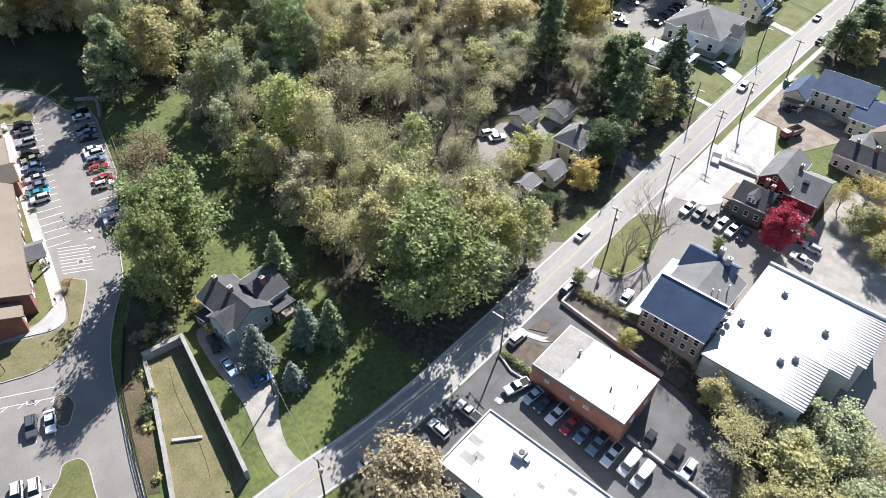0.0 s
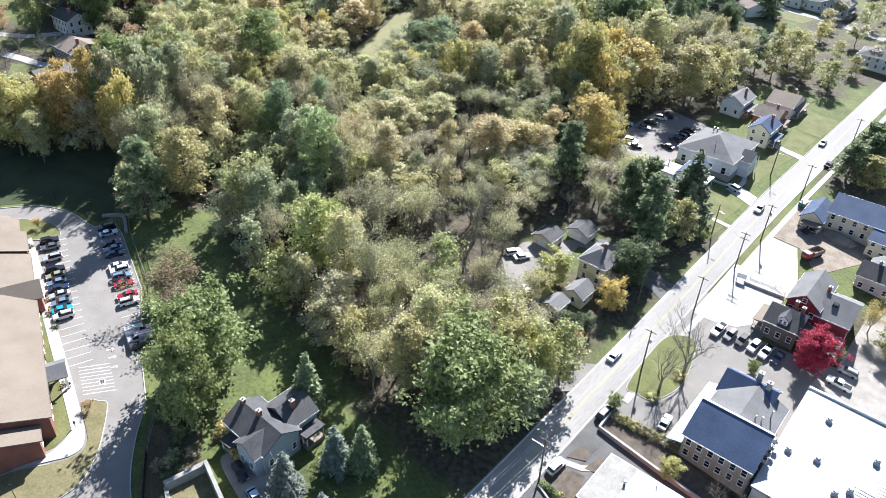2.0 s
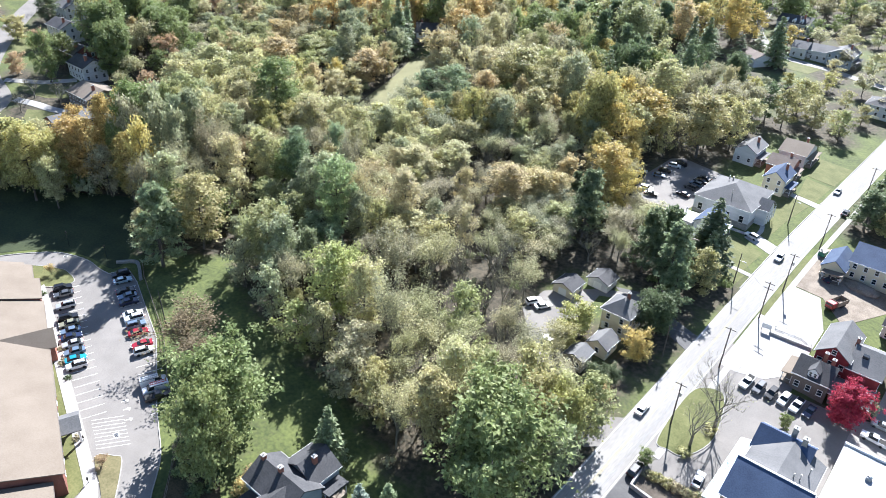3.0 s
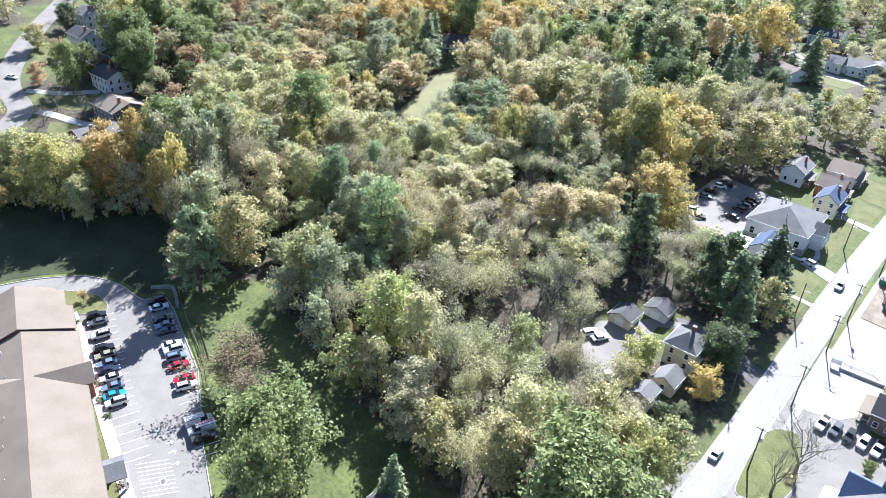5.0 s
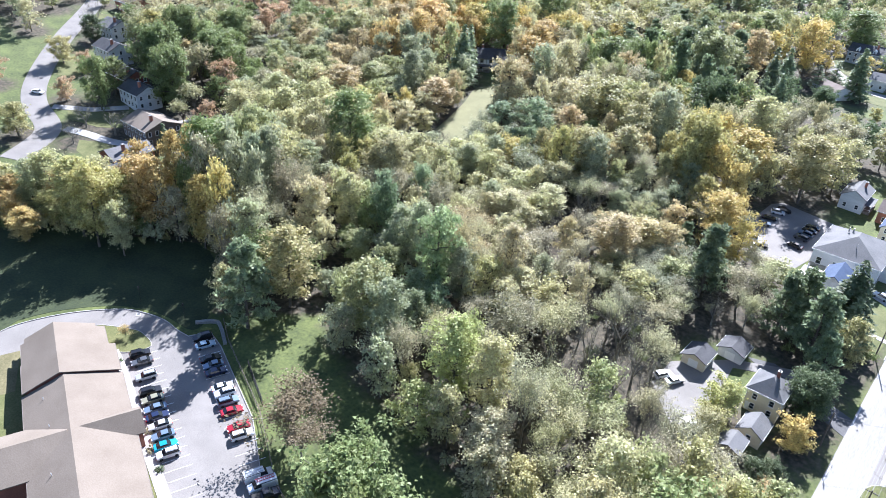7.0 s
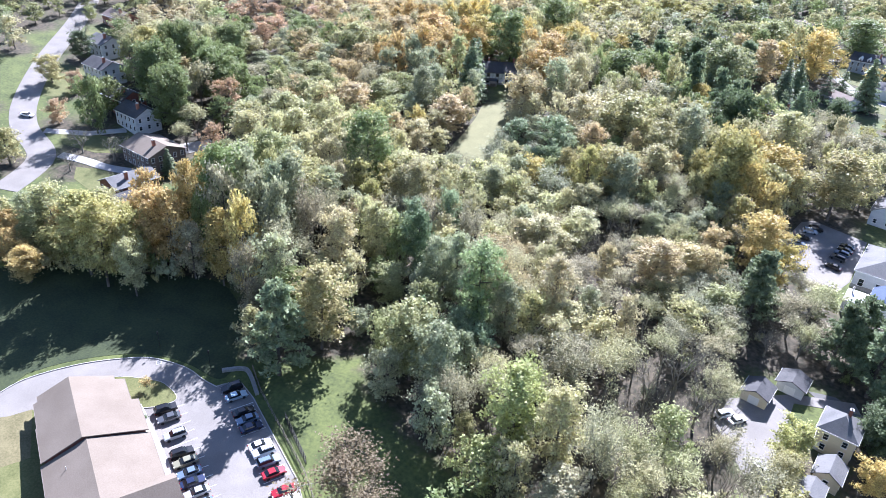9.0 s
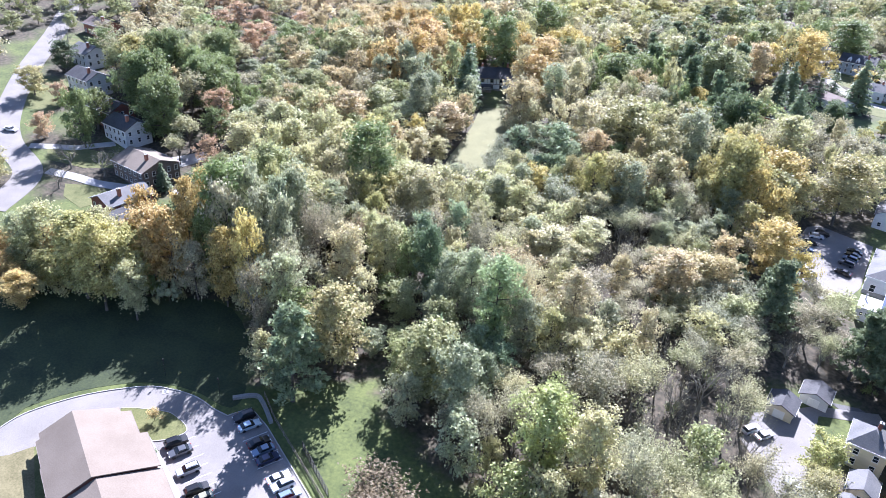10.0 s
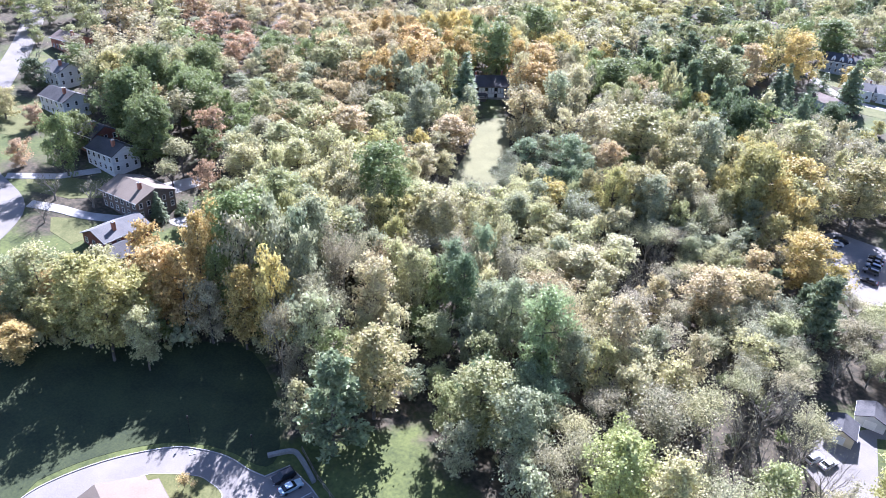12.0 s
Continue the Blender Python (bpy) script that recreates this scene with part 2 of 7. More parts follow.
def smooth_line(points, closed=False, n=6):
    """Rounds a polyline by a Catmull-Rom curve."""
    out, k = [], len(points)
    for i in range(k if closed else k - 1):
        p = [points[(i + j) % k] if closed else points[min(max(i + j, 0), k - 1)] for j in (-1, 0, 1, 2)]
        for s in range(n):
            t = s / n
            out.append(tuple(0.5 * (2 * p[1][a] + (p[2][a] - p[0][a]) * t + (2 * p[0][a] - 5 * p[1][a] + 4 * p[2][a] - p[3][a]) * t * t + (3 * p[1][a] - p[0][a] - 3 * p[2][a] + p[3][a]) * t ** 3) for a in (0, 1)))
    return out if closed else out + [points[-1]]


def ribbon(name, line, width, base, top, material, parent=None, label="", category="", step=3.0, closed=False, kind="structure"):
    """A strip or wall of a given width and height along a line on the ground."""
    pts = []
    run = list(line) + ([line[0]] if closed else [])
    for a, b in zip(run, run[1:]):
        n = max(1, int(math.dist(a, b) / step))
        pts += [(a[0] + (b[0] - a[0]) * i / n, a[1] + (b[1] - a[1]) * i / n) for i in range(n)]
    pts.append(run[-1])
    verts, faces = [], []
    for i, p in enumerate(pts):
        a, b = pts[max(i - 1, 0)], pts[min(i + 1, len(pts) - 1)]
        d = math.dist(a, b) or 1
        nx, ny = -(b[1] - a[1]) / d * width / 2, (b[0] - a[0]) / d * width / 2
        z, w = gz(p[0] + nx, p[1] + ny), gz(p[0] - nx, p[1] - ny)
        verts += [(p[0] + nx, p[1] + ny, z + base), (p[0] + nx, p[1] + ny, z + top), (p[0] - nx, p[1] - ny, w + top), (p[0] - nx, p[1] - ny, w + base)]
        if i:
            k = 4 * i
            faces += [(k - 4 + j, k - 4 + (j + 1) % 4, k + (j + 1) % 4, k + j) for j in range(4)]
    faces += [(0, 1, 2, 3), (len(verts) - 1, len(verts) - 2, len(verts) - 3, len(verts) - 4)]
    bm = bmesh.new()
    made = [bm.verts.new(v) for v in verts]
    for f in faces:
        bm.faces.new([made[i] for i in f])
    ob = part(name, bm, material, parent)
    return ob if parent else tagged(ob, label, category, kind=kind)

# ---- ground, road and paved areas ----
def ground_sheet():
    xs = [-1500, -1100] + list(np.arange(-800, 281, 4.0)) + [500, 900]
    ys = [-900, -500] + list(np.arange(-260, 841, 4.0)) + [1150, 1600]
    verts = [(x, y, gz(max(-700, min(x, 250)), max(-250, min(y, 800)))) for y in ys for x in xs]
    n = len(xs)
    faces = [(j * n + i, j * n + i + 1, (j + 1) * n + i + 1, (j + 1) * n + i) for j in range(len(ys) - 1) for i in range(n - 1)]
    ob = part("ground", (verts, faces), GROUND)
    for p in ob.data.polygons:
        p.use_smooth = True
    return tagged(ob, "grassy ground with leaf litter under the trees", "ground", kind="structure")


GROUND_SHEET = ground_sheet()
ROAD_LINE = [(-62, -30), (-57.5, 0), (-55, 28), (-52.2, 46), (-51.3, 68), (-51.0, 95), (-50.6, 122), (-50.3, 160), (-49.7, 203), (-47.8, 250), (-45.5, 300), (-41, 400), (-30, 640)]
ROAD_CURVE = smooth_line(ROAD_LINE)


def beside(line, off):
    """The line moved sideways by off metres, to its right."""
    out = []
    for i, p in enumerate(line):
        a, b = line[max(i - 1, 0)], line[min(i + 1, len(line) - 1)]
        d = math.dist(a, b)
        out.append((p[0] + (b[1] - a[1]) / d * off, p[1] - (b[0] - a[0]) / d * off))
    return out


ribbon("road", ROAD_CURVE, 7.6, -0.3, 0.10, ROAD, label="worn pale grey two-lane main road", category="road")
road_marks = thing("road_markings", Matrix.Identity(4), "faded white edge lines and double yellow centre line on the road", "road marking", kind="structure")
for off, paint in ((-3.45, WHITE_LINE), (3.45, WHITE_LINE), (-0.16, YELLOW_LINE), (0.16, YELLOW_LINE)):
    ribbon("line", beside(ROAD_CURVE, off), 0.14, 0.09, 0.112, paint, road_marks)
east_walk = [p for p in beside(ROAD_CURVE, 6.4) if 100 < p[1] < 420]
ribbon("pavement", east_walk, 1.5, -0.2, 0.14, CONCRETE, label="narrow concrete footpath along the main road", category="pavement")
verge = [p for p in beside(ROAD_CURVE, 4.8) if 165 < p[1] < 205]
ribbon("grass_verge", verge, 1.6, -0.2, 0.125, TURF, label="strip of worn grass beside the kerb", category="verge")
ribbon("kerb", [p for p in beside(ROAD_CURVE, -4.0) if 168 < p[1] < 420], 0.22, -0.2, 0.2, CONCRETE, label="concrete kerb along the main road", category="kerb")

# shops and yards east of the road
drape("parking_lot", [(-47.6, 40), (-47.4, 63), (-47.2, 96.5), (-31, 96.5), (-31, 92.2), (-17, 92), (-2, 88), (2, 76), (3, 62), (-5, 40)], 0.06, DARK_ASPHALT, "dark asphalt car park around the brick shop", "parking lot")
drape("forecourt", [(-47.2, 97.5), (-46.6, 150), (-30, 150), (-30, 143), (-3, 147), (3, 131.5), (-16, 131), (-16, 99.3), (-30, 99.3)], 0.06, ASPHALT, "sunlit asphalt forecourt of the old inn", "parking lot")
drape("concrete_yard", [(-46.2, 140.5), (-46.0, 186), (-36, 186), (-31, 172), (-31, 150.5), (-36, 143), (-42, 140.5)], 0.10, CONCRETE, "bright bare concrete yard", "yard")
drape("dirt_yard", [(-44.5, 186.5), (-43.5, 213), (-34, 216), (-20, 203), (-20, 193.5), (-28, 178), (-35.5, 186.5)], 0.08, DIRT, "dusty dirt yard being dug up", "yard")
drape("back_yard", [(-16, 131.5), (3, 131.8), (9, 133), (12, 150), (6, 178), (-4, 180), (-13, 174), (-13.5, 147.5), (-16, 146)], 0.085, GRAVEL, "dusty bare yard behind the red house", "yard")
drape("side_lane", [(-3, 131), (4, 112), (9.8, 126), (10, 132), (8, 147), (24, 160), (34, 150), (24, 120), (14, 96), (9, 98)], 0.07, ASPHALT, "dusty lane behind the metal-roofed hall", "lane")
drape("railway_bed", [(12, 84), (30, 112), (40, 140), (50, 138), (38, 104), (24, 78)], 0.12, GRAVEL, "brown ballast bed of the railway", "railway")
for k in range(2):
    rail = [(17.3 + 1.44 * k, 86), (22.5 + 1.44 * k, 104), (33 + 1.44 * k, 132)]
    ribbon("rail", rail, 0.09, 0.1, 0.34, STEEL, label="steel railway rail on ballast", category="rail")
sleeper_data = None
for k in range(34):
    t = k / 33
    sx, sy = 18 + 16 * t + 0.72, 86 + 46 * t
    m = pose(sx, sy, gz(sx, sy) + 0.16, 0, 0, -19)
    if sleeper_data is None:
        first = part("sleeper", box(-1.25, -0.12, -0.08, 1.25, 0.12, 0.08), WOOD)
        sleeper_data = first.data
        first.matrix_basis = m
    else:
        first = new("sleeper", sleeper_data)
        first.matrix_basis = m
    tagged(first, "weathered timber railway sleeper in ballast", "sleeper", "railway sleepers")

ribbon("concrete_barrier", [(-41.2, 160.5), (-36, 161.2), (-31.2, 162)], 0.45, -0.1, 0.8, CONCRETE, label="low row of concrete barriers across the yard", category="barrier")
board = thing("sign_board", pose(-42.2, 160.6, gz(-42.2, 160.6) + 0.1, 0, 0, 8), "blank white sign board on two posts beside the yard", "sign")
part("panel", box(-1.2, -0.06, 0.9, 1.2, 0.06, 2.3, bevel=0.02), TRIM, board)
for bx in (-1.05, 1.05):
    part("post", box(bx - 0.06, 0.065, -0.3, bx + 0.06, 0.185, 2.3), POLE_WOOD, board)
island = smooth_line([(-46.5, 108.5), (-47.2, 126), (-44, 131), (-40.5, 130), (-37.6, 117), (-40, 108.5), (-43.5, 107.3)], True, 5)
drape("grass_island", island, 0.16, TURF, "kerbed grass island with two bare trees", "lawn")
ribbon("kerb", island, 0.16, -0.1, 0.2, CONCRETE, label="concrete kerb round the grass island", category="kerb", closed=True)
for bed in ([(-46.8, 75), (-46.2, 80.3), (-41, 82), (-39.6, 77), (-41, 74.6), (-44.5, 75)], [(-46, 83.2), (-45.6, 87.4), (-43.6, 88), (-42.6, 85)], [(-42, 83.4), (-41.2, 87.6), (-39.6, 87.8), (-39.8, 84)]):
    drape("mulch_bed", bed, 0.18, MULCH, "brown mulched planting bed by the car park", "flower bed")
ribbon("garden_path", [(-46, 81.8), (-42.5, 83), (-39, 86)], 1.3, -0.1, 0.14, CONCRETE, label="pale concrete path between the beds", category="path")
for outline in ([(-80, 226), (-63, 226), (-63, 204), (-58, 204), (-57, 219), (-56, 236), (-62, 240)], [(-62, 172), (-56.2, 172), (-55.5, 181), (-62, 182)], [(-70, 183), (-56.8, 182.5), (-55.8, 196), (-68, 200)], [(-57, 221), (-54.6, 236), (-62, 238), (-63, 226)], [(-60, 241), (-54, 240), (-53, 255), (-62, 256)], [(-62, 258), (-52.6, 257), (-51, 275), (-64, 276)]):
    drape("lawn", outline, 0.05, TURF, "mown front lawn yellowing in autumn", "lawn")
for outline in ([(-63.5, 201), (-54, 197), (-54, 203), (-62, 206)], [(-66, 182.3), (-54.2, 181.2), (-54.2, 182.9), (-66, 183.6)], [(-62, 238.3), (-52, 236.2), (-51.6, 239.5), (-62, 241)]):
    drape("driveway", outline, 0.09, CONCRETE, "pale concrete driveway to the road", "driveway")
drape("church_lot", [(-105, 218), (-104, 234), (-101, 238), (-84, 236), (-83, 207), (-84.5, 200), (-90, 191), (-104, 207)], 0.08, ASPHALT, "sunny asphalt car park behind the church", "parking lot")
drape("backyard_drive", [(-57, 95.5), (-54.5, 98), (-54.2, 109), (-61, 103.5), (-73, 112), (-79, 122), (-81, 143), (-68, 150), (-70, 153), (-82, 146), (-93, 134), (-93, 124), (-80, 111), (-62.5, 100.5)], 0.08, ASPHALT, "pale gravel drive behind the yellow house", "driveway")
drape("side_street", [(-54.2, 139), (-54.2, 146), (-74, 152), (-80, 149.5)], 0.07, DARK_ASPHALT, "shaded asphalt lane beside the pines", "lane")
drape("driveway", smooth_line([(-58.7, 28.5), (-56.5, 32.5), (-62, 33), (-68, 36), (-73, 40), (-80, 41), (-88, 40.3), (-93, 38.8), (-93, 36.2), (-85, 34.2), (-75.5, 33.2), (-70, 31.6), (-65, 29.6)], True, 3), 0.08, GRAVEL, "pale gravel drive of the grey house", "driveway")

# care home car park
lot = smooth_line([(-211, 24), (-211.5, 31.3), (-207.3, 42), (-200.4, 51.2), (-195, 54.6), (-189.4, 56.4), (-184.2, 56.6), (-180.5, 57.2)], n=5)
lot += [(-178.5, 61.8), (-172, 60.5), (-148.4, 52.3), (-128, 40.6)]
lot += smooth_line([(-122, 37.6), (-114.9, 33.8), (-107.7, 27.5), (-99.1, 21.7), (-87.3, 16.6), (-72, 11.2), (-50, 3)], n=4)
lot += [(-60, -40), (-150, -60), (-225, -60), (-225, -5), (-214, 12)]
drape("parking_lot", lot, 0.06, ASPHALT, "wide pale asphalt car park of the care home", "parking lot")
ribbon("kerb", lot[:-5], 0.18, -0.1, 0.22, CONCRETE, label="pale concrete kerb round the car park", category="kerb")
walk_out = smooth_line([(-187.5, 43.6), (-176.1, 40.6), (-150.1, 32.6), (-124.4, 25.0), (-115.2, 21.6), (-113.3, 18.6), (-115.2, 14.5), (-118.5, 9)], n=4)
walk_in = smooth_line([(-120.5, 10.2), (-117.3, 13.9), (-117, 17), (-118.6, 20.3), (-123.2, 22.2), (-152, 30.8), (-177, 38.4), (-187, 41.2)], n=4)
drape("pavement", walk_out + walk_in, 0.20, CONCRETE, "bright concrete footpath along the care home", "pavement", step=6)
drape("lawn", [(-202, 30), (-186, 42), (-176, 38.9), (-152, 31.4), (-123.2, 22.8), (-118.8, 20.8), (-117.4, 17), (-119, 10), (-119, 2), (-140, -8), (-200, 8)], 0.12, TURF, "lawn strip beside the care home", "lawn")
tip = smooth_line([(-199, 43.5), (-191.5, 49.4), (-187.6, 50.2), (-184.2, 49.8), (-183.2, 48.2), (-185.6, 43.8), (-192, 40)], True, 4)
drape("grass_island", tip, 0.19, TURF, "grass island with a small red maple", "lawn")
ribbon("kerb", tip, 0.15, -0.1, 0.23, CONCRETE, label="concrete kerb of the grass island", category="kerb", closed=True)
tip = smooth_line([(-124.2, 25.4), (-121.7, 28.2), (-119.8, 28.6), (-113, 23.8), (-109.4, 20.4), (-106.6, 16.2), (-106.8, 10.8), (-109.5, 5.2), (-113, -2), (-119, 2), (-118, 9), (-114.5, 14.5), (-112.8, 18.6), (-114.8, 22)], True, 3)
drape("grass_island", tip, 0.17, DRY_TURF, "dry grass island at the corner of the care home", "lawn")
ribbon("kerb", tip[:34], 0.15, -0.1, 0.21, CONCRETE, label="concrete kerb of the grass island", category="kerb")
pit = smooth_line([(-99.3, 10.8), (-98.2, 12.4), (-95.6, 12.4), (-94.2, 11.2), (-92.7, 9.6), (-93.8, 8.3), (-96.6, 8.8)], True, 4)
drape("planted_island", pit, 0.17, MULCH, "small dark mulched island between parked cars", "planting bed")
ribbon("kerb", pit, 0.14, -0.1, 0.21, CONCRETE, label="concrete kerb of the mulched island", category="kerb", closed=True)
nose = smooth_line([(-82.5, 0), (-84.9, 3.4), (-86.6, 5.2), (-85.8, 7.4), (-83.8, 7.9), (-79.9, 6.7), (-74, 4), (-76, -2)], True, 4)
drape("grass_island", nose, 0.17, TURF, "grass island at the lot entrance", "lawn")
ribbon("kerb", nose, 0.15, -0.1, 0.21, CONCRETE, label="concrete kerb of the entrance island", category="kerb", closed=True)
U, V = Vector((0.942, -0.336)), Vector((0.336, 0.942))
lines = thing("parking_lines", Matrix.Identity(4), "white painted parking bays on the asphalt", "road marking", kind="structure")


def stroke(ax, ay, bx, by, width=0.13):
    return ribbon("line", [(ax, ay), (bx, by)], width, 0.05, 0.075, WHITE_LINE, lines)


for k in range(27):
    if k < 20 or k > 24:
        ax, ay = -184 + 2.62 * k * U.x + 0.35 * V.x, 42.6 + 2.62 * k * U.y + 2.2
        stroke(ax + 1.2, ay - 0.2, ax + 1.2 + 5.2 * V.x, ay - 0.2 + 5.2 * V.y)
for k in range(21):
    ax, ay = -176 + 2.7 * k * U.x, 61.4 + 2.7 * k * U.y
    stroke(ax, ay, ax - 5.2 * V.x, ay - 5.2 * V.y)
for k in range(9):
    ax, ay = -133.8 + 1.05 * k * U.x, 29.5 + 1.05 * k * U.y
    stroke(ax, ay, ax + 5.4 * V.x + 1.6, ay + 5.4 * V.y)
for k in range(6):
    stroke(-99.5 - 1.5 * k + 0.5, 9.8 - 2.3 * k, -101.0 - 1.5 * k + 1.8, 9.6 - 2.3 * k + 1.4, 0.16)
stroke(-99.5, 10.6, -108.5, -3.2), stroke(-101.4, 11.8, -110.4, -2.0), stroke(-98.0, 6.2, -93.6, 4.2), stroke(-96.8, 9.0, -92.4, 7.0)

# field sheet darker than the lawn: the trees' shade is painted into its colour
drape("field", smooth_line([(-262, 44), (-236, 62), (-214, 80), (-198, 77), (-184, 65), (-182, 59), (-190, 57.6), (-197, 55), (-203, 50.6), (-209.5, 41.5), (-213, 32), (-214, 20), (-262, 10)], True, 3), 0.05, SHADED_ROUGH_GRASS, "dark rough grass field behind the care home, tree shade in its colour", "field")

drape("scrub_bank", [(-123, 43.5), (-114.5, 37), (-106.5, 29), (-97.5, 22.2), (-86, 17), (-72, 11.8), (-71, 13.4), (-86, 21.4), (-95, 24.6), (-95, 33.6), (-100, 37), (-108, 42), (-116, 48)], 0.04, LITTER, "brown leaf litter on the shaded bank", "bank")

# walled rain basin beside the lot
basin = [(-94.6, 26.2), (-93.2, 33.2), (-80.1, 29.8), (-62.6, 24.8), (-60, 14), (-69, 14.2), (-77.5, 18.6), (-88.3, 23.6)]
drape("basin_floor", basin, 0.05, DRY_TURF, "dry grass floor of the walled basin", "lawn")
ribbon("retaining_wall", [(-94.8, 26), (-93.3, 33.4)], 0.9, -0.4, 2.0, BLOCK, label="grey stone retaining wall at the basin's head", category="wall")
ribbon("retaining_wall", [(-94.6, 26), (-88.3, 23.5), (-77.5, 18.5), (-64, 12)], 0.7, -0.4, 1.1, BLOCK, label="long pale block retaining wall of the basin", category="wall")
ribbon("retaining_wall", [(-93.2, 33.5), (-80.1, 29.8), (-62.3, 24.7)], 0.7, -0.4, 2.7, BLOCK, label="block retaining wall between basin and drive", category="wall")
ribbon("drain_channel", smooth_line([(-90, 28.5), (-84, 26), (-74, 23.4), (-66, 20), (-63.5, 15)]), 0.5, -0.1, 0.13, DRY_TURF, label="narrow grassed drain channel across the basin", category="ditch")
ribbon("drain_channel", smooth_line([(-89, 30.5), (-82, 28), (-74, 26.2), (-66, 23.6), (-63, 21)]), 0.7, -0.1, 0.22, TURF, label="low grassed ridge along the basin floor", category="ditch")
ribbon("basin_weir", [(-77.2, 20), (-74, 24)], 0.5, -0.1, 0.45, CONCRETE, label="low concrete weir in the basin", category="wall")


def fence(line, height, material, label, gap=2.4, rails=(0.35, 0.95), name="fence"):
    pts = []
    for a, b in zip(line, line[1:]):
        n = max(1, round(math.dist(a, b) / gap))
        pts += [(a[0] + (b[0] - a[0]) * i / n, a[1] + (b[1] - a[1]) * i / n) for i in range(n)]
    pts.append(line[-1])
    ob = thing(name, Matrix.Identity(4), label, "fence")
    post = None
    for p in pts:
        m = Matrix.Translation((p[0], p[1], gz(*p)))
        if post is None:
            post = part("post", box(-0.06, -0.06, -0.3, 0.06, 0.06, height, bevel=0.01), material, ob)
            post.matrix_basis = m
        else:
            again(post, ob, m)
    for h in rails:
        ribbon("rail", line, 0.06, h * height - 0.07, h * height + 0.07, material, ob, step=gap)
    return ob


fence([(-179, 66), (-172, 62.6), (-148, 54), (-130, 44.5), (-121, 42.8), (-113, 35.6), (-104, 27.8)], 1.4, WOOD, "weathered post and rail fence along the lot")
fence([(-104, 27.8), (-92.1, 19.8), (-80, 14.6), (-70, 10.8)], 1.5, BLACK_METAL, "black metal railing above the retaining wall", 1.2, (0.1, 0.3, 0.5, 0.7, 0.95), "railing")
fence([(-162, 61), (-150, 56)], 2.2, BLACK_METAL, "black mesh fence panel beside the lot", 1.5, (0.05, 0.25, 0.5, 0.75, 0.97), "railing")
ribbon("stacked_wall", smooth_line([(-183.5, 61), (-180.5, 64.6), (-177.5, 64.2), (-172, 61.6)]), 0.8, -0.3, 0.7, BLOCK, label="low curved grey block wall by the lot", category="wall")
ribbon("retaining_wall", [(-45.2, 98.6), (-44.8, 93.4), (-31.5, 92.6), (-20, 92.4)], 0.5, -0.3, 1.1, CONCRETE, label="grey concrete wall behind the brick shop", category="wall")
ribbon("retaining_wall", [(-18.4, 76.4), (-1, 76.2)], 0.45, -0.3, 0.7, CONCRETE, label="low concrete wall between the two lots", category="wall")
ribbon("retaining_wall", [(-46.5, 74), (-42.5, 72.6), (-38.6, 73)], 0.35, -0.2, 0.5, CONCRETE, label="low concrete wall in front of the shrubs", category="wall")
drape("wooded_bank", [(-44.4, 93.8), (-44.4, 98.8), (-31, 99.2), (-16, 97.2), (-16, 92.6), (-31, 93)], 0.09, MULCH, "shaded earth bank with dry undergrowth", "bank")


fence([(-40.8, 164), (-34.5, 165), (-31.5, 163.5)], 1.1, STEEL, "galvanised pipe railing in the concrete yard", 1.6, (0.5, 0.97), "railing")


# ---- buildings ----
WINDOW_MESH = {}


def window(parent, m, w=1.0, h=1.45, frame_material=None):
    """A sash window: a closed frame, and under it a sill, a glazing bar and a pane; m faces -y."""
    key = (round(w, 2), round(h, 2))
    material = frame_material or TRIM
    if (key, material.name) not in WINDOW_MESH:
        t = 0.11
        bm = bmesh.new()
        rings = [[bm.verts.new((x, y, z)) for x, z in ((-a, -c), (a, -c), (a, h + c), (-a, h + c))] for a, c in ((w / 2, 0), (w / 2 + t, t)) for y in (-0.09, 0.05)]
        inner, inner_back, outer, outer_back = rings
        for i in range(4):
            j = (i + 1) % 4
            for p, q in ((outer, inner), (inner, inner_back), (inner_back, outer_back), (outer_back, outer)):
                bm.faces.new((p[i], p[j], q[j], q[i]))
        bmesh.ops.recalc_face_normals(bm, faces=bm.faces)
        made = [part("window", bm, material), part("pane", box(-w / 2, -0.03, 0, w / 2, 0.03, h), GLASS)]
        made.append(part("glazing_bar", box(-w / 2, -0.07, h / 2 - 0.035, w / 2, -0.032, h / 2 + 0.035), material))
        made.append(part("sill", box(-w / 2 - t - 0.06, -0.17, -t - 0.06, w / 2 + t + 0.06, 0.04, -t - 0.002), material))
        WINDOW_MESH[key, material.name] = [o.data for o in made]
        for o in made:
            bpy.data.objects.remove(o)
    f, *rest = (new(n, d) for n, d in zip(("window", "pane", "glazing_bar", "sill"), WINDOW_MESH[key, material.name]))
    f.parent = parent
    for o in rest:
        o.parent = f
    f.matrix_basis = m
    return f


def wall_pose(side, x0, y0, x1, y1, along, z):
    """A pose on one of four walls, facing outwards; along from 0 to 1."""
    if side == "s":
        return pose(x0 + (x1 - x0) * along, y0, z)
    if side == "n":
        return pose(x1 - (x1 - x0) * along, y1, z, 0, 0, 180)
    if side == "w":
        return pose(x0, y1 - (y1 - y0) * along, z, 0, 0, -90)
    return pose(x1, y0 + (y1 - y0) * along, z, 0, 0, 90)


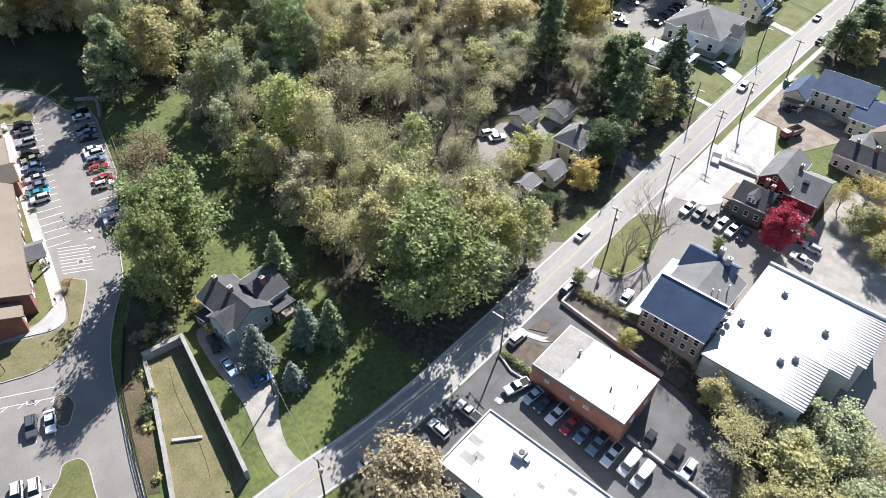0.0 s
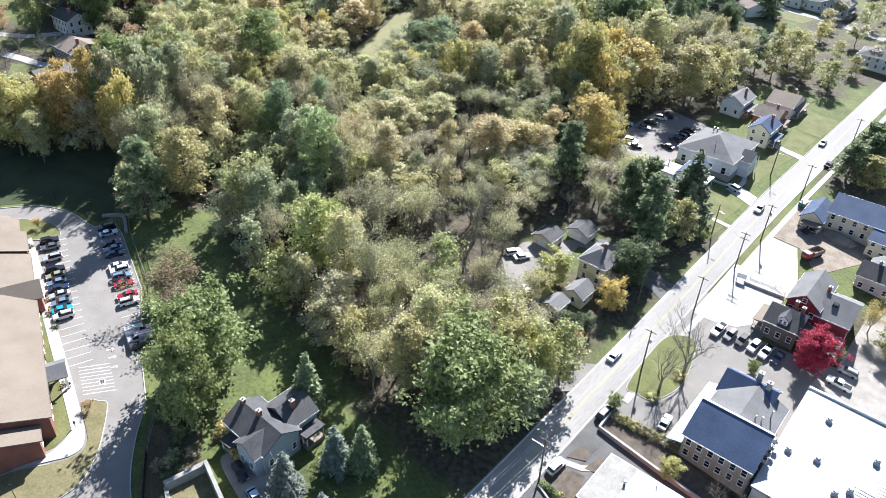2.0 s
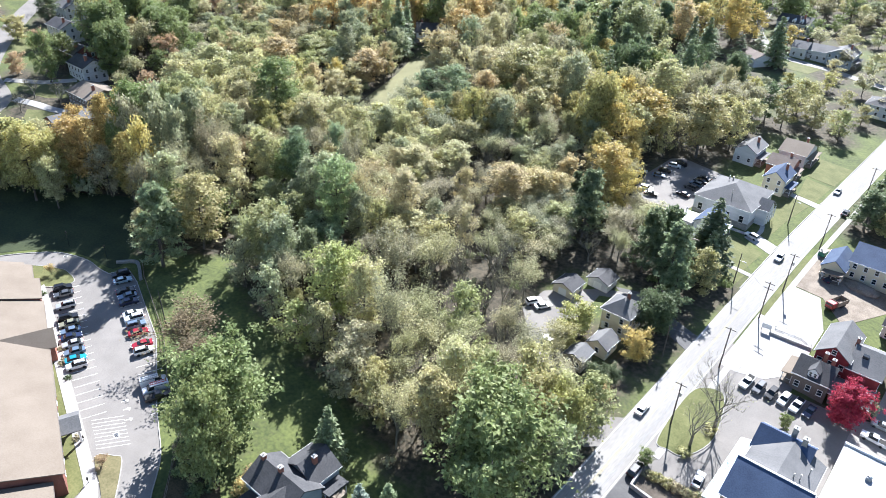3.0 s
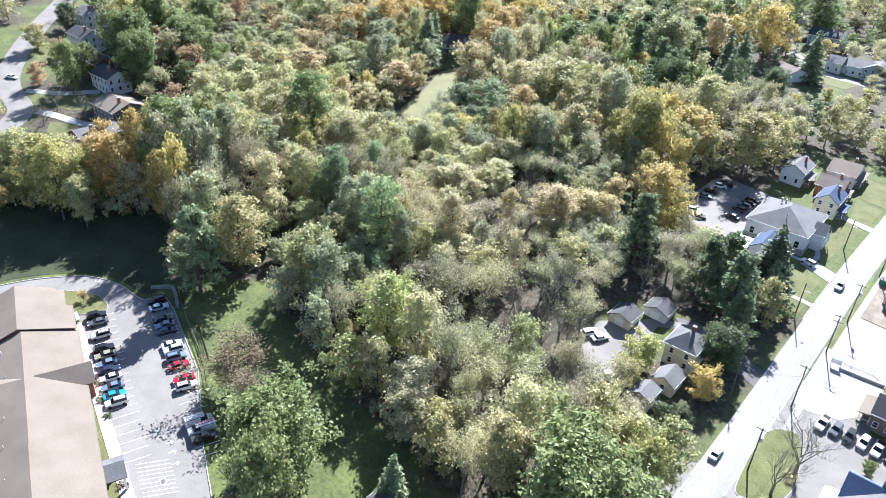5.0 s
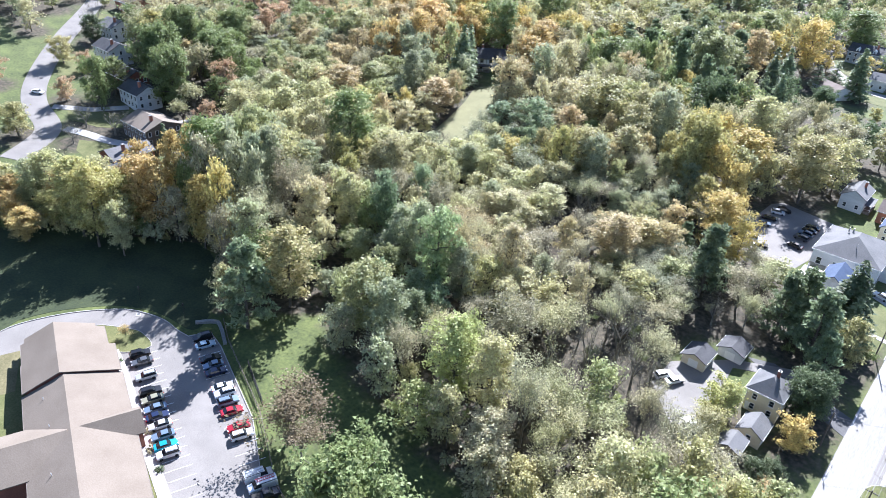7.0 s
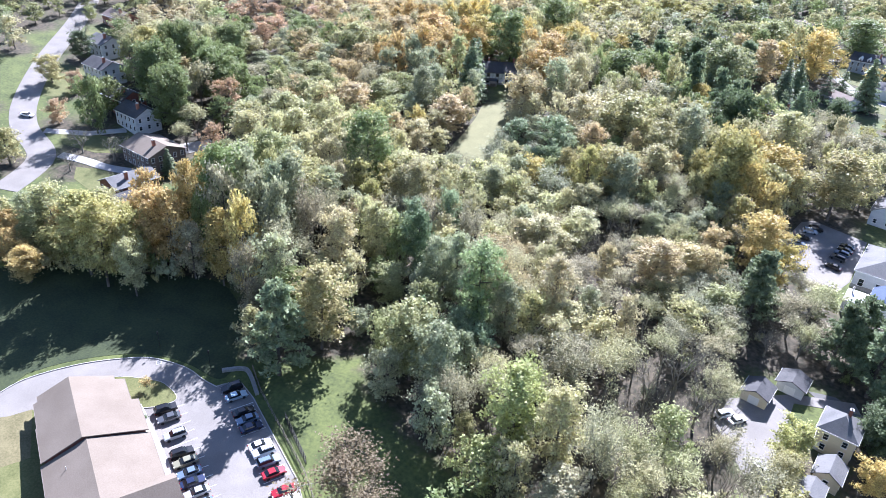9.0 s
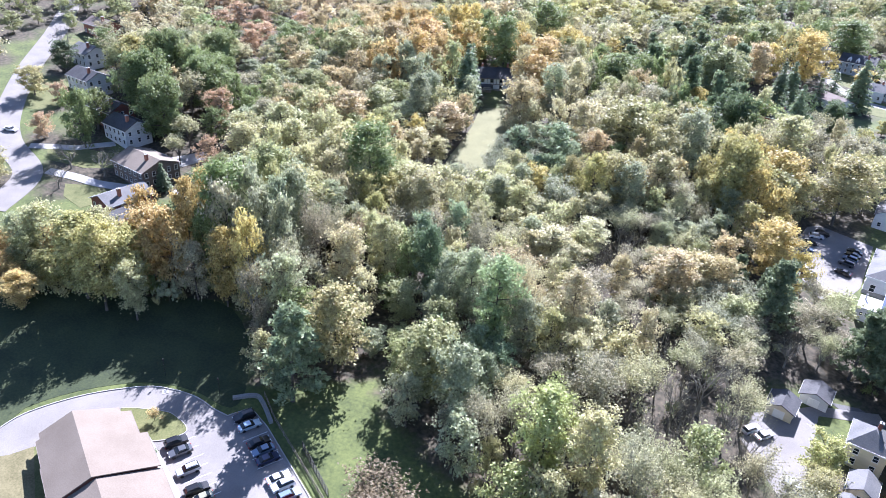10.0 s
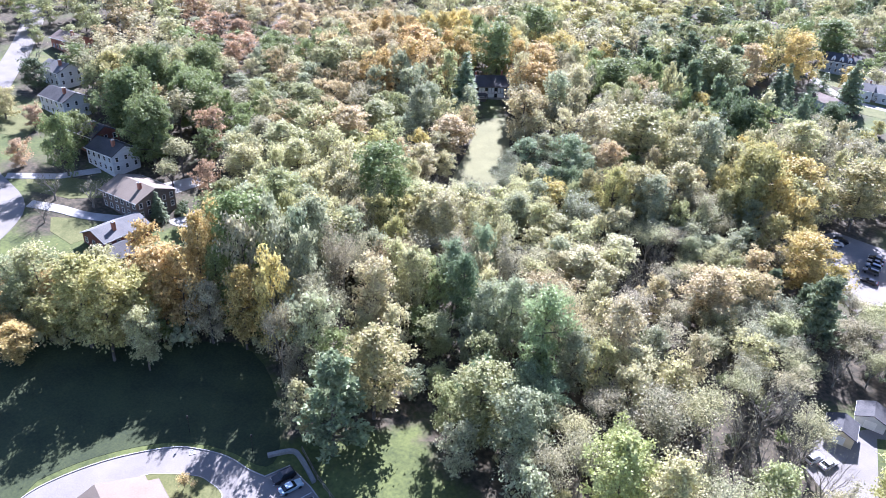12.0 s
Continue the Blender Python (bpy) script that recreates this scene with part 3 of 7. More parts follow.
def roof_mesh(x0, y0, x1, y1, z, rise, shape, over=0.45, thick=0.22):
    """A pitched roof with eaves and thickness: gable_x and gable_y name the ridge's way."""
    x0, y0, x1, y1 = x0 - over, y0 - over, x1 + over, y1 + over
    bm = bmesh.new()
    if shape == "gable_x":
        ym = (y0 + y1) / 2
        flat = [[(x0, y0, z), (x1, y0, z), (x1, ym, z + rise), (x0, ym, z + rise)], [(x1, y1, z), (x0, y1, z), (x0, ym, z + rise), (x1, ym, z + rise)]]
    elif shape == "gable_y":
        xm = (x0 + x1) / 2
        flat = [[(x0, y1, z), (x0, y0, z), (xm, y0, z + rise), (xm, y1, z + rise)], [(x1, y0, z), (x1, y1, z), (xm, y1, z + rise), (xm, y0, z + rise)]]
    else:
        half = min(x1 - x0, y1 - y0) / 2
        if x1 - x0 >= y1 - y0:
            ym = (y0 + y1) / 2
            a, b = (x0 + half * 0.96, ym, z + rise), (x1 - half * 0.96, ym, z + rise)
            flat = [[(x0, y0, z), (x1, y0, z), b, a], [(x1, y1, z), (x0, y1, z), a, b], [(x0, y1, z), (x0, y0, z), a], [(x1, y0, z), (x1, y1, z), b]]
        else:
            xm = (x0 + x1) / 2
            a, b = (xm, y0 + half * 0.96, z + rise), (xm, y1 - half * 0.96, z + rise)
            flat = [[(x0, y1, z), (x0, y0, z), a, b], [(x1, y0, z), (x1, y1, z), b, a], [(x0, y0, z), (x1, y0, z), a], [(x1, y1, z), (x0, y1, z), b]]
    for f in flat:
        top = [bm.verts.new(p) for p in f]
        low = [bm.verts.new((p[0], p[1], p[2] - thick)) for p in f]
        bm.faces.new(top), bm.faces.new(low[::-1])
        for i in range(len(f)):
            bm.faces.new((top[i], low[i], low[(i + 1) % len(f)], top[(i + 1) % len(f)]))
    return bm


def walls_mesh(x0, y0, x1, y1, z, rise, shape, base=-2.0):
    """Outer walls with gable ends, solid enough to be seen from outside."""
    if shape == "gable_y":
        return prism([(x0, base), (x1, base), (x1, z - 0.1), ((x0 + x1) / 2, z + rise - 0.32), (x0, z - 0.1)], y0, y1)
    if shape == "gable_x":
        bm = prism([(y0, base), (y1, base), (y1, z - 0.1), ((y0 + y1) / 2, z + rise - 0.32), (y0, z - 0.1)], -x1, -x0)
        bmesh.ops.rotate(bm, verts=bm.verts, cent=(0, 0, 0), matrix=Matrix.Rotation(radians(90), 3, "Z"))
        return bm
    return box(x0, y0, base, x1, y1, z - 0.02)


def block(parent, x0, y0, x1, y1, z, rise, shape, wall, roof, storeys=2, sides="swe", spacing=3.0, trim=TRIM, win=(0.95, 1.4), base=-2.0):
    """One wing of a house, in the house's own coordinates, with its windows."""
    part("wall", walls_mesh(x0, y0, x1, y1, z, rise, shape, base), wall, parent)
    part("roof", roof_mesh(x0, y0, x1, y1, z, rise, shape), roof, parent)
    o = 0.47
    for a, b, c, d in ((x0 - o, y0 - o - 0.04, x1 + o, y0 - o), (x0 - o, y1 + o, x1 + o, y1 + o + 0.04), (x0 - o - 0.04, y0 - o, x0 - o, y1 + o), (x1 + o, y0 - o, x1 + o + 0.04, y1 + o)):
        if shape == "gable_x" and d - b > c - a or shape == "gable_y" and d - b < c - a:
            continue
        part("gutter", box(a, b, z - 0.25, c, d, z + 0.03), trim, parent)
    for side in sides:
        length = (x1 - x0) if side in "sn" else (y1 - y0)
        n = max(1, int(length / spacing))
        for level in range(storeys):
            sill = 0.9 + level * 2.75
            if sill + win[1] > z - 0.15:
                continue
            for i in range(n):
                window(parent, wall_pose(side, x0, y0, x1, y1, (i + 0.5) / n, sill), *win, trim)


def door(parent, m, material=None):
    leaf_ob = part("door", box(-0.5, -0.06, 0, 0.5, 0.05, 2.05, bevel=0.015), material or TRIM, parent)
    leaf_ob.matrix_basis = m
    knob = part("handle", rod(0.38, -0.09, 0.98, 1.06, 0.035, 0.035), STEEL, leaf_ob)
    return leaf_ob


def chimney(parent, x, y, z0, z1, material=None, w=0.8):
    stack = part("chimney", box(x - w / 2, y - w / 2, z0, x + w / 2, y + w / 2, z1, bevel=0.02), material or BRICK, parent)
    cap = box(x - w / 2 - 0.08, y - w / 2 - 0.08, z1, x + w / 2 + 0.08, y + w / 2 + 0.08, z1 + 0.12)
    rod(x, y, z1 + 0.12, z1 + 0.45, 0.16, 0.14, cap)
    part("cap", cap, CONCRETE, stack)


def porch(parent, x0, y0, x1, y1, z, roof, posts=3, slope=0.5, rail=True):
    """A lean-to porch: deck, posts, railing and a thin sloping roof."""
    part("porch_deck", box(x0, y0, -1.0, x1, y1, 0.35), WOOD, parent)
    part("porch_roof", prism([(x0 - 0.25, z), (x1 + 0.25, z), (x1 + 0.25, z + slope + 0.14), (x0 - 0.25, z + 0.14)], y0 - 0.25, y1 + 0.25), roof, parent)
    for i in range(posts):
        for y in (y0 + 0.15, y1 - 0.15):
            x = x0 + 0.15 + (x1 - x0 - 0.3) * i / max(1, posts - 1)
            part("post", box(x - 0.07, y - 0.07, 0.35, x + 0.07, y + 0.07, z + 0.05), TRIM, parent)
    if rail:
        part("railing", box(x0, y0, 1.15, x1, y0 + 0.07, 1.25), TRIM, parent)


def house(x0, y0, x1, y1, label, category="house", name="house", group="", low=0.0):
    """An empty at the middle of the plan; all parts are placed in its own metres."""
    cx, cy = (x0 + x1) / 2, (y0 + y1) / 2
    return thing(name, Matrix.Translation((cx, cy, gz(cx, cy) + low)), label, category, group), (x1 - x0) / 2, (y1 - y0) / 2


# brick shop with a white flat roof
shop, hx, hy = house(-38.6, 73.6, -19, 86.4, "low red brick shop with a white flat roof", "building", "brick_shop")
part("wall", box(-hx, -hy, -2.5, hx, hy, 4.9), BRICK, shop)
part("fascia", box(-hx - 0.12, -hy - 0.12, 4.9, hx + 0.12, hy + 0.12, 5.75), FASCIA, shop, "dark brown metal fascia band")
part("roof", box(-hx - 0.06, -hy - 0.06, 5.75, hx + 0.06, hy + 0.06, 5.87), MEMBRANE, shop)
part("roof_section", box(-hx + 0.1, -hy + 0.1, 5.87, -hx + 5.6, hy - 0.1, 5.885), BLOCK, shop, "older greyer stretch of roof membrane")
part("roof_seam", box(-hx + 5.6, -hy, 5.87, -hx + 5.8, hy, 5.93), CONCRETE, shop)
for x, y, h, w in ((-4.5, 1.6, 0.9, 0.5), (4.2, -1.4, 0.7, 0.35), (-4.6, -3.8, 0.5, 0.2), (6.6, -4.4, 0.5, 0.2), (0.2, 5.0, 0.5, 0.2), (7.6, 2.2, 0.5, 0.2)):
    vent = part("roof_vent", rod(x, y, 5.8, 5.87 + h, w / 2, w / 2 * 0.8), STEEL, shop)
    part("cap", rod(x, y, 5.87 + h, 5.99 + h, w * 0.7, w * 0.4), STEEL, vent)
for a in (0.18, 0.47, 0.62):
    window(shop, wall_pose("s", -hx, -hy, hx, hy, a, 3.4), 0.8, 0.5)
for a in (0.3, 0.7):
    window(shop, wall_pose("w", -hx, -hy, hx, hy, a, 0.7), 2.2, 1.8, FASCIA)
    window(shop, wall_pose("e", -hx, -hy, hx, hy, a, 2.6), 0.9, 0.9)
door(shop, wall_pose("w", -hx, -hy, hx, hy, 0.5, 0.1), FASCIA), door(shop, wall_pose("e", -hx, -hy, hx, hy, 0.5, -0.9), BLACK_METAL)

# long flat-roofed store beside it
store, hx, hy = house(-39.2, 47.5, -5, 61.6, "flat-roofed store with a patched white membrane roof", "building", "flat_roofed_store")
part("wall", box(-hx, -hy, -2.5, hx, hy, 5.0), WHITE_WALL, store)
part("roof", box(-hx + 0.25, -hy + 0.25, 4.9, hx - 0.25, hy - 0.25, 5.12), MEMBRANE, store)
rim = bmesh.new()
for a, b, c, d in ((-hx - 0.05, -hy - 0.05, hx + 0.05, -hy + 0.25), (-hx - 0.05, hy - 0.25, hx + 0.05, hy + 0.05), (-hx - 0.05, -hy + 0.25, -hx + 0.25, hy - 0.25), (hx - 0.25, -hy + 0.25, hx + 0.05, hy - 0.25)):
    box(a, b, 4.8, c, d, 5.42, rim)
part("parapet", rim, CONCRETE, store)
unit_ob = part("air_unit", box(-8.5, 2.2, 5.12, -6.6, 4.2, 6.5, bevel=0.06), WHITE_METAL, store)
part("fan", rod(-7.3, 3.2, 6.5, 6.62, 0.55, 0.5, sides=16), BLACK_METAL, unit_ob)
part("duct", box(-6.6, 2.6, 5.12, -5.6, 3.6, 5.9, bevel=0.05), STEEL, unit_ob)
for x, y in ((-13, -2), (-4, -3), (2, 1), (6, -2), (-1, 4.5), (9, 3), (-10, -5)):
    part("roof_pipe", rod(x, y, 5.1, 5.75, 0.07, 0.07), STEEL, store)
for x, y, s in ((-15, 0.5, 1.4), (-12.6, -1.6, 1.1), (-13.8, -3.0, 1.6), (3, 3.6, 0.9), (7, -3.2, 1.3), (-1.5, 1.0, 0.8)):
    part("roof_patch", box(x - s, y - s * 0.6, 5.12, x + s * 0.8, y + s * 0.5, 5.126), BLOCK, store, "grey weathered roof patch")
part("sign_box", box(-hx - 0.6, -3.2, 3.2, -hx - 0.1, 2.6, 4.4, bevel=0.04), FASCIA, store)
window(store, wall_pose("w", -hx, -hy, hx, hy, 0.35, 0.7), 2.4, 1.9), window(store, wall_pose("w", -hx, -hy, hx, hy, 0.7, 0.7), 2.4, 1.9)

# metal-roofed hall with a stepped corner
hall, hx, hy = house(-15.5, 97.6, 9, 130.6, "large hall with a ribbed white metal roof", "building", "metal_roofed_hall", low=0.6)
def hall_plan(grow):
    g = grow
    return [(-hx - g, -hy - g), (6.9 + g, -hy - g), (6.9 + g, -3.2 - g), (10.6 + g, -3.2 - g), (10.6 + g, 1.4 - g), (hx + g, 1.4 - g), (hx + g, hy + g), (-hx - g, hy + g)]


def slab(outline, z0, z1, slope=0.0):
    bm = bmesh.new()
    top = [bm.verts.new((x, y, z1 + slope * x)) for x, y in outline]
    low = [bm.verts.new((x, y, z0)) for x, y in outline]
    bm.faces.new(top), bm.faces.new(low[::-1])
    for i in range(len(outline)):
        j = (i + 1) % len(outline)
        bm.faces.new((top[i], low[i], low[j], top[j]))
    return bm


part("wall", slab(hall_plan(0), -3.0, 6.0), WHITE_WALL, hall)
part("roof", slab(hall_plan(0.35), 5.95, 6.3, -0.012), WHITE_METAL, hall)
rib = None
for k in range(40):
    y = -hy + 0.2 + k * (2 * hy - 0.4) / 39
    end = 6.9 if y < -3.2 else (10.6 if y < 1.4 else hx)
    length = end + hx + 0.6
    o = part("rib", prism([(-0.22, 0), (0.22, 0), (0.15, 0.17), (-0.15, 0.17)], 0, length), WHITE_METAL, hall)
    o.matrix_basis = Matrix.Translation((end + 0.3, y, 6.3 - 0.012 * (end + 0.3))) @ Matrix.Rotation(radians(90), 4, "Z") @ Matrix.Rotation(-0.012, 4, "X")
for x, y in ((-6.5, 9.5), (-5.2, -2.6), (3.6, 4.6), (-0.4, -8.4), (1.6, -6.0), (-10.2, -4.0)):
    vent = part("roof_vent", box(x - 0.55, y - 0.55, 6.1, x + 0.55, y + 0.55, 7.15, bevel=0.06), WHITE_METAL, hall)
    part("cowl", rod(x, y, 7.15, 7.5, 0.5, 0.3, sides=12), STEEL, vent)
part("parapet", box(-hx - 0.4, hy - 0.1, 5.9, hx + 0.4, hy + 0.45, 6.9), TRIM, hall)
for a in (0.3, 0.62, 0.86):
    window(hall, wall_pose("s", -hx, -hy, 6.9, hy, a, 2.2), 1.0, 1.0)
part("bay_wall", box(6.95, -3.15, -2, 10.5, 1.35, 5.6), STONE, hall)

# old inn with blue roofs
inn, hx, hy = house(-30, 99.4, -16.7, 123.4, "old tan inn with dark blue shingle roofs", "building", "inn", low=0.2)
half_wall = part("wall", prism([(-hy, -2), (-hy + 7.2, -2), (-hy + 7.2, 9.75), (-hy, 5.9)], -hx, hx), STONE, inn)
half_roof = part("roof", prism([(-hy - 0.5, 5.75), (-hy + 7.0, 9.8), (-hy + 7.0, 10.02), (-hy - 0.5, 5.97)], -hx - 0.45, hx + 0.45), BLUE_SHINGLE, inn)
half_wall.matrix_basis = half_roof.matrix_basis = Matrix.Rotation(radians(90), 4, "Z")
part("gutter", box(-hx - 0.45, -hy - 0.58, 5.7, hx + 0.45, -hy - 0.5, 5.95), TRIM, inn)
for level in (0.9, 3.7):
    for i in range(6):
        window(inn, wall_pose("s", -hx, -hy, hx, -hy + 7.2, (i + 0.5) / 6, level), 0.95, 1.5)
    for side in "we":
        for i in range(3):
            window(inn, wall_pose(side, -hx, -hy, hx, -hy + 7.2, (i + 0.5) / 3, level), 0.95, 1.5)
block(inn, -hx, hy - 8.0, hx - 3.2, hy, 6.1, 3.2, "gable_x", STONE, BLUE_SHINGLE, 2, "w", 2.6)
block(inn, -hx + 0.4, -hy + 7.9, hx - 0.5, hy - 4.2, 6.2, 2.9, "gable_y", STONE, GREY_SHINGLE, 2, "e", 3)
part("ridge_cap", box(-hx - 0.5, -hy + 7.0, 5.5, hx + 0.5, -hy + 7.4, 10.2), TRIM, inn, "white parapet along the ridge")
part("veranda_roof", prism([(-hx - 3.0, 3.2), (-hx, 4.0), (-hx, 4.15), (-hx - 3.0, 3.35)], -hy - 0.8, hy - 4), TEAL_METAL, inn, "pale teal standing-seam metal roof")
for k in range(26):
    o = part("seam", box(-3.0, -0.03, 0, 0, 0.03, 0.07), TEAL_METAL, inn)
    o.matrix_basis = Matrix.Translation((-hx, -hy - 0.6 + k * 0.79, 4.13)) @ Matrix.Rotation(math.atan(-0.8 / 3.0), 4, "Y")
for k in range(7):
    part("post", box(-hx - 2.85, -hy - 0.6 + k * 3.2, 0, -hx - 2.7, -hy - 0.45 + k * 3.2, 3.3), TRIM, inn)
for x, y in ((-0.8, hy - 2.2), (1.6, hy - 4.0)):
    chimney(inn, x, y, 6, 10.6, BLOCK, 1.0)
for x, y in ((2.5, -1.0), (3.6, -0.4), (4.4, -3.6), (4.6, 2.4)):
    part("roof_vent", rod(x, y, 6.6, 9.0, 0.16, 0.14), STEEL, inn)
for k in range(4):
    condenser = part("condenser", box(hx + 0.35, -hy + 3.0 + 2.1 * k, 6.2, hx + 1.25, -hy + 3.9 + 2.1 * k, 7.1, bevel=0.05), STEEL, inn)
    part("fan", rod(hx + 0.8, -hy + 3.45 + 2.1 * k, 7.1, 7.16, 0.36, 0.34, sides=14), BLACK_METAL, condenser)

# red barn-like house and its dark-roofed neighbour
red, hx, hy = house(-29.2, 153.8, -15, 167.5, "barn-red sided house with grey gambrel-like roofs", "house", "red_house", low=0.5)
block(red, -hx, -hy, -hx + 7.2, hy, 6.4, 3.0, "gable_y", RED_WALL, GREY_SHINGLE, 2, "sw", 2.4, TRIM, (1.0, 1.3))
block(red, -hx + 7.2, -hy, hx, hy - 1.5, 5.2, 3.2, "gable_x", RED_WALL, GREY_SHINGLE, 1, "e", 3.4)
part("skylight", box(1.9, -3.6, 6.5, 3.2, -2.5, 7.75), GLASS, red)
chimney(red, -0.2, 0.4, 5, 9.4)
door(red, pose(hx - 3.0, -hy, 0.2), TRIM)
window(red, pose(-hx + 3.6, -hy, 7.0), 0.9, 1.1)
dark, hx, hy = house(-31, 145, -23.4, 153.4, "brown cottage with a black shingle roof and dormer", "house", "cottage", low=0.4)
block(dark, -hx, -hy, hx, hy, 4.2, 2.9, "gable_x", BROWN_SHINGLE, DARK_SHINGLE, 1, "sw", 2.5)
dormer = part("dormer", prism([(-1.1, 4.4), (1.1, 4.4), (1.1, 5.9), (0, 6.9), (-1.1, 5.9)], -hy + 0.4, -0.2), TRIM, dark)
part("dormer_roof", prism([(-1.35, 5.75), (0, 6.95), (1.35, 5.75), (1.35, 5.95), (0, 7.15), (-1.35, 5.95)], -hy + 0.2, -0.2), DARK_SHINGLE, dormer)
for dx in (-0.5, 0.5):
    window(dark, pose(dx, -hy + 0.4, 4.75), 0.55, 1.0)
porch(dark, -hx - 2.4, -hy + 0.5, -hx, hy - 0.5, 2.7, PALE_SHINGLE, 2)
chimney(dark, 2.6, 0.6, 5, 8.4), chimney(dark, 0.6, 2.4, 5, 8.2)
annex, hx, hy = house(-22.8, 146, -15, 152.8, "low annexe with a grey shingle roof", "house", "annexe", low=0.4)
block(annex, -hx, -hy, hx, hy, 3.0, 1.4, "gable_x", BROWN_SHINGLE, GREY_SHINGLE, 1, "se", 2.5)

# cream houses with blue roofs
cream, hx, hy = house(-40, 196.5, -19.5, 218, "cream clapboard house with a blue shingle roof", "house", "cream_house")
block(cream, -hx + 6, 5.6 - hy, hx, hy - 2, 5.6, 3.4, "gable_x", CREAM_WALL, BLUE_SHINGLE, 2, "swe", 2.8)
block(cream, -hx, -hy + 1.2, -hx + 6, hy - 9, 3.6, 2.6, "gable_y", CREAM_WALL, BLUE_SHINGLE, 1, "sw", 2.0)
porch(cream, -hx + 1, -hy - 1.2, -hx + 6, -hy + 1.1, 2.6, PALE_SHINGLE, 3)
cream, hx, hy = house(-21.5, 194.8, -8, 212, "cream clapboard house with blue and tan roofs", "house", "cream_house")
block(cream, -hx, -hy + 3, hx - 3, hy, 5.2, 3.2, "gable_x", CREAM_WALL, BLUE_SHINGLE, 2, "sw", 2.4)
block(cream, -hx + 6.5, -hy, hx, hy - 4, 4.6, 2.4, "gable_y", CREAM_WALL, PALE_SHINGLE, 2, "se", 2.2)
pale, hx, hy = house(-19.6, 177.2, -5, 193, "white cottage with a weathered grey shingle roof", "house", "white_cottage")
block(pale, -hx, -hy + 4, hx, hy - 4, 4.2, 2.8, "gable_x", WHITE_WALL, DARK_SHINGLE, 1, "swe", 2.6)
block(pale, -hx + 1.5, -hy + 8, hx - 7, hy, 4.0, 2.4, "gable_y", WHITE_WALL, GREY_SHINGLE, 1, "n", 2.6)
chimney(pale, 1.2, -0.2, 5, 8), chimney(pale, -3.6, 0.4, 5, 7.8, BLOCK)

# white church hall and small neighbours
church, hx, hy = house(-82.5, 205, -64.6, 225.6, "white church hall with a grey hipped roof", "church", "church_hall", low=0.3)
block(church, -hx, -hy, hx, hy, 5.3, 4.2, "hip", WHITE_WALL, GREY_SHINGLE, 1, "swn", 3.6, TRIM, (1.3, 2.1))
part("plinth", box(-hx - 0.12, -hy - 0.12, -2, hx + 0.12, hy + 0.12, 0.85), BLOCK, church)
block(church, hx, -hy + 6.5, hx + 3.2, hy - 7.5, 4.4, 2.6, "gable_x", WHITE_WALL, GREY_SHINGLE, 1, "e", 2.2)
for k in range(4):
    part("column", rod(hx + 3.8, -hy + 6.9 + k * 2.0, 0, 4.1, 0.16, 0.14), TRIM, church)
for x in (-3.4, -2.2):
    part("roof_vent", rod(x, 2.2, 8.4, 9.8, 0.25, 0.2), STEEL, church)
part("roof_vent", rod(1.0, -6.0, 6.2, 8.8, 0.12, 0.1), STEEL, church)
ribbon("garden_path", smooth_line([(-62.4, 214), (-60.8, 208), (-62.2, 203.6), (-70, 202.8)]), 1.4, -0.1, 0.16, CONCRETE, label="curving concrete path to the church door", category="path")
lowhouse, hx, hy = house(-82, 189.6, -76.6, 197, "small white flat-roofed outbuilding", "outbuilding", "outbuilding")
part("wall", box(-hx, -hy, -1.5, hx, hy, 3.8, bevel=0.03), WHITE_WALL, lowhouse)
part("roof", box(-hx - 0.15, -hy - 0.15, 3.8, hx + 0.15, hy + 0.15, 3.98), MEMBRANE, lowhouse)
for a in (0.25, 0.5, 0.78):
    window(lowhouse, wall_pose("s", -hx, -hy, hx, hy, a, 1.6), 0.7, 1.0)
chimney(lowhouse, -1.5, 1.6, 3.5, 5.6, STEEL, 0.4)
cottage, hx, hy = house(-76.2, 190.4, -70, 201, "white cottage with a dark blue roof", "house", "cottage")
block(cottage, -hx, -hy, hx, hy, 4.8, 2.4, "gable_y", WHITE_WALL, BLUE_SHINGLE, 2, "swe", 1.9)
porch(cottage, hx, -hy + 2, hx + 2.6, hy - 2, 2.7, TEAL_METAL, 2, 0.3)
tan_house, hx, hy = house(-78, 175.4, -69.6, 182.6, "low house with a tan shingle roof", "house", "bungalow")
block(tan_house, -hx, -hy, hx, hy, 3.6, 2.0, "gable_x", WHITE_WALL, PALE_SHINGLE, 1, "swe", 2.6)

# yellow house, sheds and garage
yellow, hx, hy = house(-74.4, 131.6, -67, 139.6, "two-storey yellow house with a grey hipped roof", "house", "yellow_house")
block(yellow, -hx, -hy, hx, hy, 6.0, 2.9, "hip", CREAM_WALL, GREY_SHINGLE, 2, "swe", 2.6)
chimney(yellow, 0.6, 0.8, 7, 10, DARK_BRICK, 0.7)
door(yellow, wall_pose("s", -hx, -hy, hx, hy, 0.12, 0.2))
for a, b, c, d, text, wall in ((-91.3, 135.8, -85.6, 141.8, "cream garden shed with a dark gabled roof", CREAM_WALL), (-86, 145, -80, 150.4, "white garden shed with a dark gabled roof", WHITE_WALL)):
    shed, hx, hy = house(a, b, c, d, text, "shed", "shed")
    block(shed, -hx, -hy, hx, hy, 2.5, 1.5, "gable_y", wall, DARK_SHINGLE, 1, "e", 3, TRIM, (0.8, 0.8))
    part("shed_door", box(-1.2, -hy - 0.06, 0, 1.2, -hy + 0.02, 2.1), TRIM, shed)
